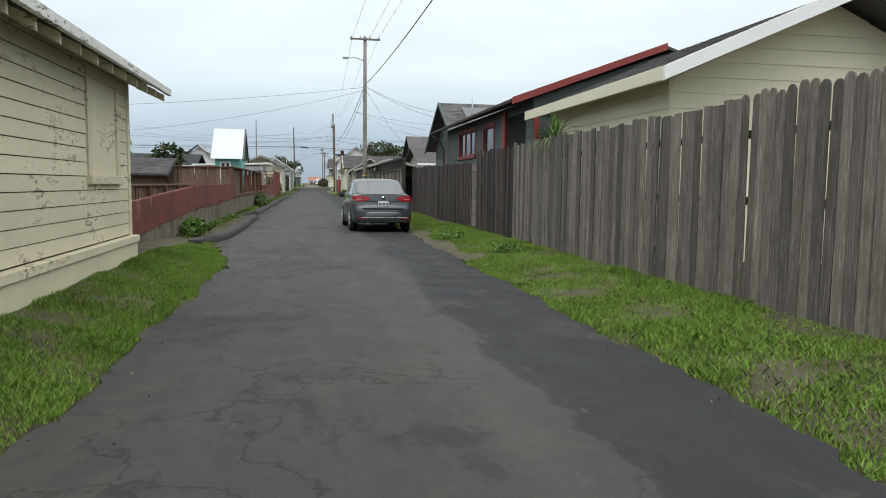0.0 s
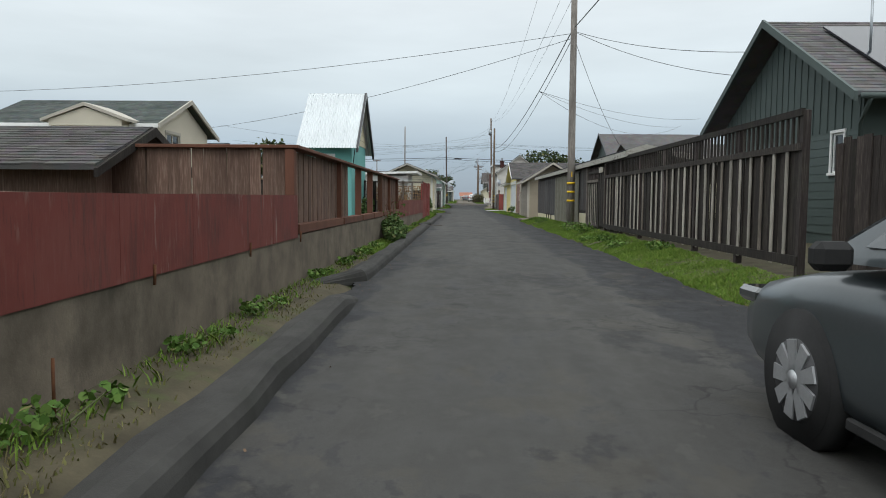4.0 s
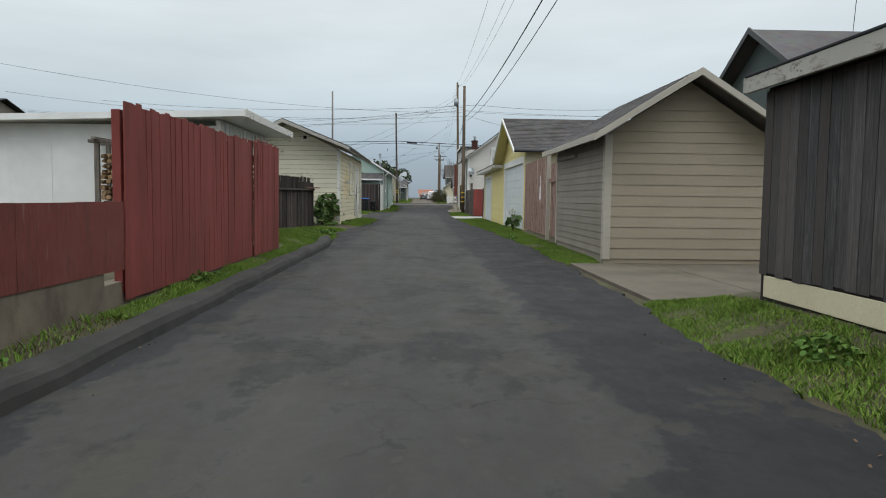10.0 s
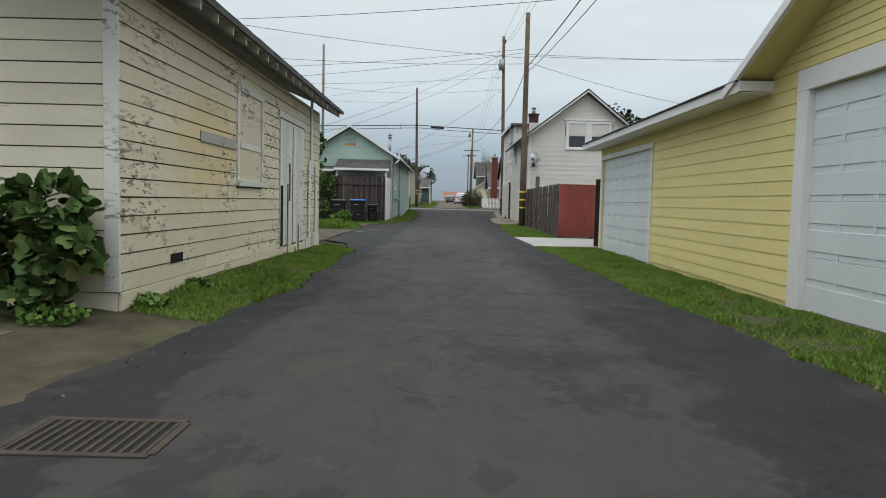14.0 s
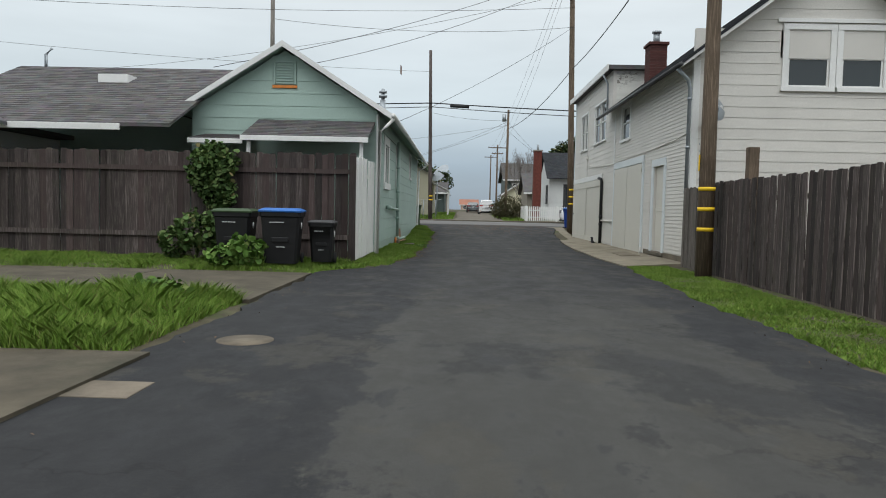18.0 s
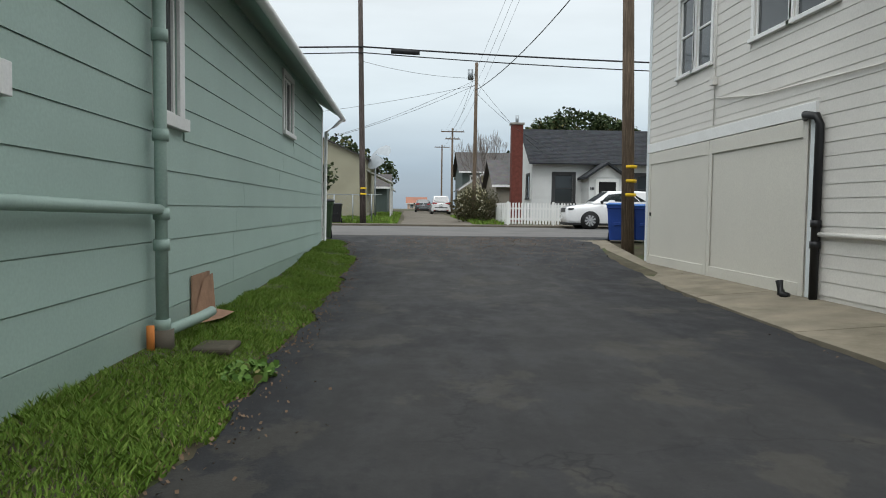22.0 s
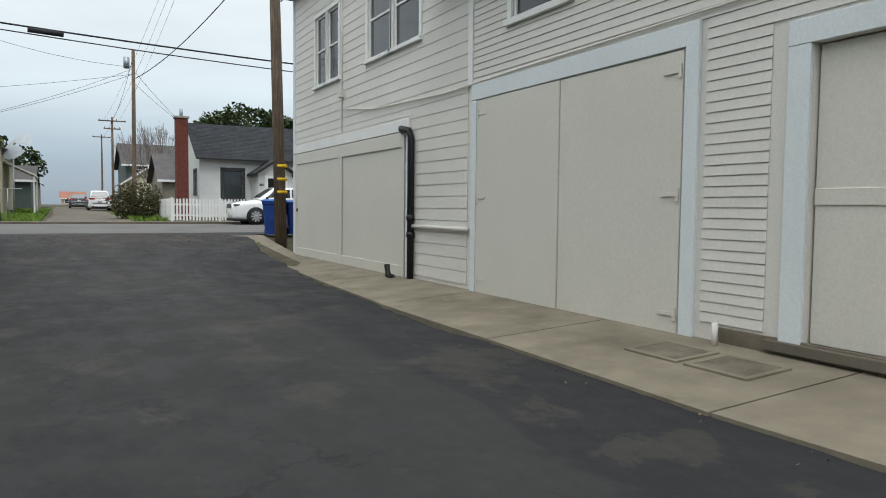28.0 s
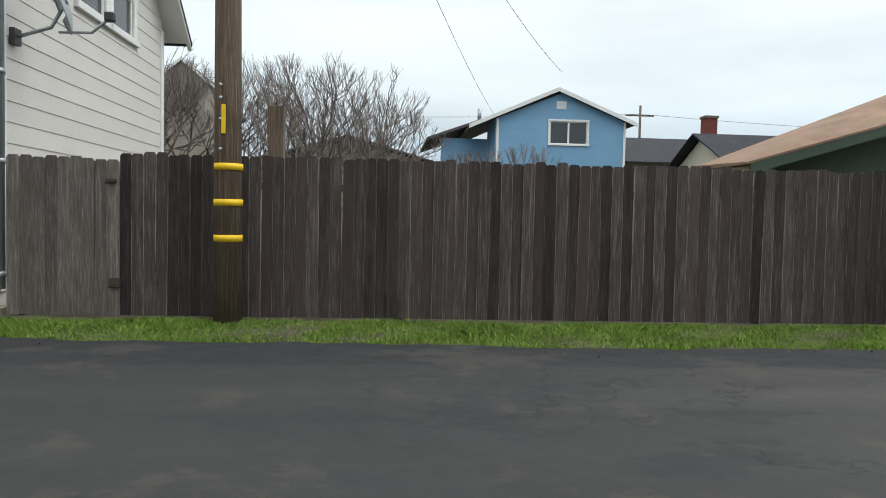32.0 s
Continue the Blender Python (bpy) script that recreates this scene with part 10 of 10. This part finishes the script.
leafy_tree("dark tree beyond the sea-green house", -9, 165, 0.6, 7, [(-9, 165, 6.5, 3.0, 3, 2.2), (-6.5, 166, 5.6, 2.2, 2, 1.8), (-11.5, 165, 5.5, 2.4, 2, 1.8)], 2200, 0.35, 4)
leafy_tree("dark tree over the far alley", -4.6, 186, 0.8, 7, [(-4.8, 186, 6.0, 2.2, 2, 2.0), (-6.5, 187, 5.0, 2.0, 2, 1.8)], 1800, 0.3, 14)
leafy_tree("far hedge tree on the rise", -44, 92, 0, 9, [(-44, 92, 7.2, 4.5, 4, 2.6), (-39, 92, 5.8, 3.5, 3, 2.0)], 2600, 0.4, 6, "bush")
leafy_tree("dark hedge tree beside the old garage", -4.9, 70.2, 0.1, 3.4, [(-4.8, 70.2, 2.5, 0.75, 0.7, 0.9), (-5.3, 70.4, 1.6, 0.7, 0.7, 0.9), (-4.4, 70.0, 3.0, 0.4, 0.4, 0.35)], 1500, 0.11, 7, "bush", 0.07)
leafy_tree("broad dark tree beyond the garages", 13, 108, 0, 9, [(14, 118, 8.5, 4.5, 4, 2.0), (18, 118, 7.5, 3.5, 3, 2.0)], 1800, 0.4, 8)
leafy_tree("distant dark pines on the horizon", 24, 240, 0.5, 12, [(24, 240, 11, 7, 4, 3), (33, 242, 9.5, 6, 4, 3), (14, 244, 9, 5, 4, 2.4)], 1500, 0.9, 9)
leafy_tree("distant dark pines beyond the yards", -40, 230, 0.5, 12, [(-40, 230, 9.5, 9, 4, 3), (-55, 232, 8.5, 8, 4, 2.6), (-26, 234, 8, 6, 4, 2)], 1500, 0.9, 10)
leafy_tree("dark tree behind the beige house", -11.5, 26, 0, 5, [(-11.6, 26, 3.4, 1.4, 1.2, 1.2)], 700, 0.22, 11)
shrub("dark garden shrubs before the peach bungalow", [(-14.2, 50.8, 2.0, 1.5, 0.7, 0.6), (-16, 50.8, 1.8, 1.0, 0.7, 0.6)], 900, 0.12, "tree", 13, 8)


def spiky_head(parent, c, n, length, wide, material, seed, droop=0.35):
    """Sword leaves spreading from one crown, each a folded, arching blade."""
    rng = random.Random(seed)
    for i in range(n):
        a, up = rng.uniform(0, 6.283), rng.uniform(-0.25, 1.5)
        ln_ = length * rng.uniform(0.65, 1.1)
        d = Vector((math.cos(a) * math.cos(up), math.sin(a) * math.cos(up), math.sin(up)))
        s = Vector((-math.sin(a), math.cos(a), 0)) * wide * 0.5
        p0 = Vector(c)
        p1 = p0 + d * ln_ * 0.55
        p2 = p0 + d * ln_ - Vector((0, 0, droop * ln_ * math.cos(up)))
        f = Vector((0, 0, -wide * 0.3))
        vs = [p0 - s * 0.7, p0 + f, p0 + s * 0.7, p1 - s, p1 + f, p1 + s, p2]
        pmesh("leaf", [tuple(v) for v in vs], [(0, 1, 4, 3), (1, 2, 5, 4), (3, 4, 6), (4, 5, 6)], material, parent)


yuc = thing("yucca", "spiky yellow-green yucca behind the fence", "plant")
tube("trunk", [(4.75, -19.6, 0.0), (4.72, -19.6, 1.2), (4.75, -19.6, 2.42)], 0.07, "bark", yuc, r1=0.06)
spiky_head(yuc, (4.75, -19.6, 2.42), 60, 0.75, 0.035, "weed", 14)
spiky_head(yuc, (4.75, -19.6, 2.3), 30, 0.6, 0.03, "drygrass", 15, 0.9)
for x, y, h, r, sd in ((-26.9, 64.0, 5.2, 1.7, 15), (-24.2, 64.0, 5.0, 1.5, 16)):
    plm = thing("palm", "shaggy spiky-leaved palm beyond the peach bungalow", "tree", "spiky palms")
    tube("trunk", [(x, y, 0.0), (x + 0.1, y, 2.5), (x, y, h)], 0.16, "bark", plm, r1=0.12)
    spiky_head(plm, (x, y, h), 150, r, 0.10, "bush", sd, 0.7)
    spiky_head(plm, (x + 0.6, y, h - 0.4), 90, r * 0.9, 0.10, "bush", sd + 10, 0.8)
    spiky_head(plm, (x - 0.6, y, h - 0.3), 90, r * 0.9, 0.10, "bush", sd + 20, 0.8)


def bare_tree(label, x, y, h, seed, mat="twig", spread_=0.55, depth=6, r0=0.09):
    """A leafless crown of forking limbs and upright twigs."""
    t = thing("bare_tree", label, "tree")
    rng = random.Random(seed)
    limbs, twigs = [], []

    def grow(p, d, ln, r, k):
        q = p + d * ln
        (limbs if k > 2 else twigs).append((p, q, r, r * 0.72))
        if k == 0:
            return
        for _ in range(2 if rng.random() < 0.45 else 3):
            nd = (d + Vector((rng.gauss(0, spread_), rng.gauss(0, spread_), rng.gauss(0.22, 0.25)))).normalized()
            if k < 3:
                nd = (nd + Vector((0, 0, 0.5))).normalized()
            grow(q, nd, ln * rng.uniform(0.66, 0.88), r * 0.66, k - 1)

    for i in range(3):
        grow(Vector((x + rng.uniform(-0.12, 0.12), y + rng.uniform(-0.12, 0.12), 0)), Vector((rng.gauss(0, 0.35), rng.gauss(0, 0.35), 1)).normalized(), h * 0.245, r0, depth)
    def mesh_of(segs, sides):
        vs, fs = [], []
        for p, q, a, b in segs:
            d = (q - p).normalized()
            u = d.cross(Vector((0.3, 0.5, 0.8))).normalized()
            w = d.cross(u)
            base = len(vs)
            for c, rr in ((p, max(a, 0.0045)), (q, max(b, 0.003))):
                for s in range(sides):
                    an = 2 * math.pi * s / sides
                    vs.append(tuple(c + (u * math.cos(an) + w * math.sin(an)) * rr))
            for s in range(sides):
                s2 = (s + 1) % sides
                fs.append((base + s, base + s2, base + sides + s2, base + sides + s))
        return vs, fs

    limbs.sort(key=lambda g: -g[2])
    for k, seg in enumerate(limbs[:24]):
        pmesh("trunk" if k < 3 else "limb", *mesh_of([seg], 7), mat, t)
    tagged(pmesh("crown", *mesh_of(limbs[24:] + twigs, 3), mat, t), kind="stuff")
    return t


bare_tree("bare fruit tree with dense upright twigs", 14.0, 89.4, 5.5, 1, "twig", 0.62, 7)
bare_tree("bare fruit tree behind the long fence", 14.2, 87.5, 5.5, 2, "twig", 0.62, 7)
bare_tree("grey bare tree beside the cream house", 14.2, 91.6, 6.3, 3, "twig", 0.58, 7)
bare_tree("grey bare tree beside the cream house", 15.2, 92.8, 6.5, 4, "twig", 0.58, 7)
bare_tree("low bare tree in the yard", 11.5, 84.2, 3.4, 5, "twig", 0.5, 6)
bare_tree("dark bare tree beyond the gable", 13.5, 95, 6.6, 6, "twig_dk", 0.55, 6)
bare_tree("bare tree across the street", 7.0, 158, 9.0, 7, "twig", 0.3, 6)

# dead leaves and grit where the alley meets the street
rng2 = np.random.default_rng(3)
n = 3000
lx, ly = rng2.normal(0.4, 1.9, n), rng2.triangular(107.0, 113.0, 114.6, n)
keep = (lx > -2.5) & (lx < 3.4)
lx, ly = lx[keep], ly[keep]
lz = np.array([alley_rise(b) for b in ly]) + 0.008
s = rng2.uniform(0.006, 0.018, len(lx))
a = rng2.uniform(0, 6.28, len(lx))
v = np.stack([np.stack([lx + s * np.cos(a + k), ly + s * np.sin(a + k), lz + 0.012 * (k > 1.5) * (k < 4)], 1) for k in (0, 1.57, 3.14, 4.71)], 1).reshape(-1, 3)
lit = new("leaf_litter", fast_mesh("leaf_litter", v, 4, "leaflitter"))
tagged(lit, "scattered dead leaves and grit on the asphalt", "leaf litter", kind="stuff")
n = 900
ly = rng2.uniform(-30, 100, n)
sd = rng2.choice((-1, 1), n)
lx = np.array([(left_edge(b) + abs(rng2.normal(0.1, 0.25))) if c < 0 else (right_edge(b) - abs(rng2.normal(0.1, 0.25))) for b, c in zip(ly, sd)])
s = rng2.uniform(0.006, 0.016, n)
a = rng2.uniform(0, 6.28, n)
v = np.stack([np.stack([lx + s * np.cos(a + k), ly + s * np.sin(a + k), 0.006 + 0.012 * (k > 1.5) * (k < 4) + 0 * ly], 1) for k in (0, 1.57, 3.14, 4.71)], 1).reshape(-1, 3)
lit = new("leaf_litter", fast_mesh("leaf_litter", v, 4, "leaflitter"))
tagged(lit, "crumbs of soil and dead leaf on the road edges", "leaf litter", kind="stuff")

n = 1500
ly = rng2.uniform(91, 112, n)
lx = np.array([left_edge(b) for b in ly]) + np.abs(rng2.normal(0.0, 0.16, n)) - 0.06
s = rng2.uniform(0.005, 0.013, n)
a = rng2.uniform(0, 6.28, n)
lz = np.array([alley_rise(b) for b in ly])
v = np.stack([np.stack([lx + s * np.cos(a + k), ly + s * np.sin(a + k), lz + 0.008 + 0.012 * (k > 1.5) * (k < 4)], 1) for k in (0, 1.57, 3.14, 4.71)], 1).reshape(-1, 3)
lit = new("leaf_litter", fast_mesh("leaf_litter", v, 4, "leaflitter"))
tagged(lit, "brown dead leaves along the verge beside the sea-green house", "leaf litter", kind="stuff")
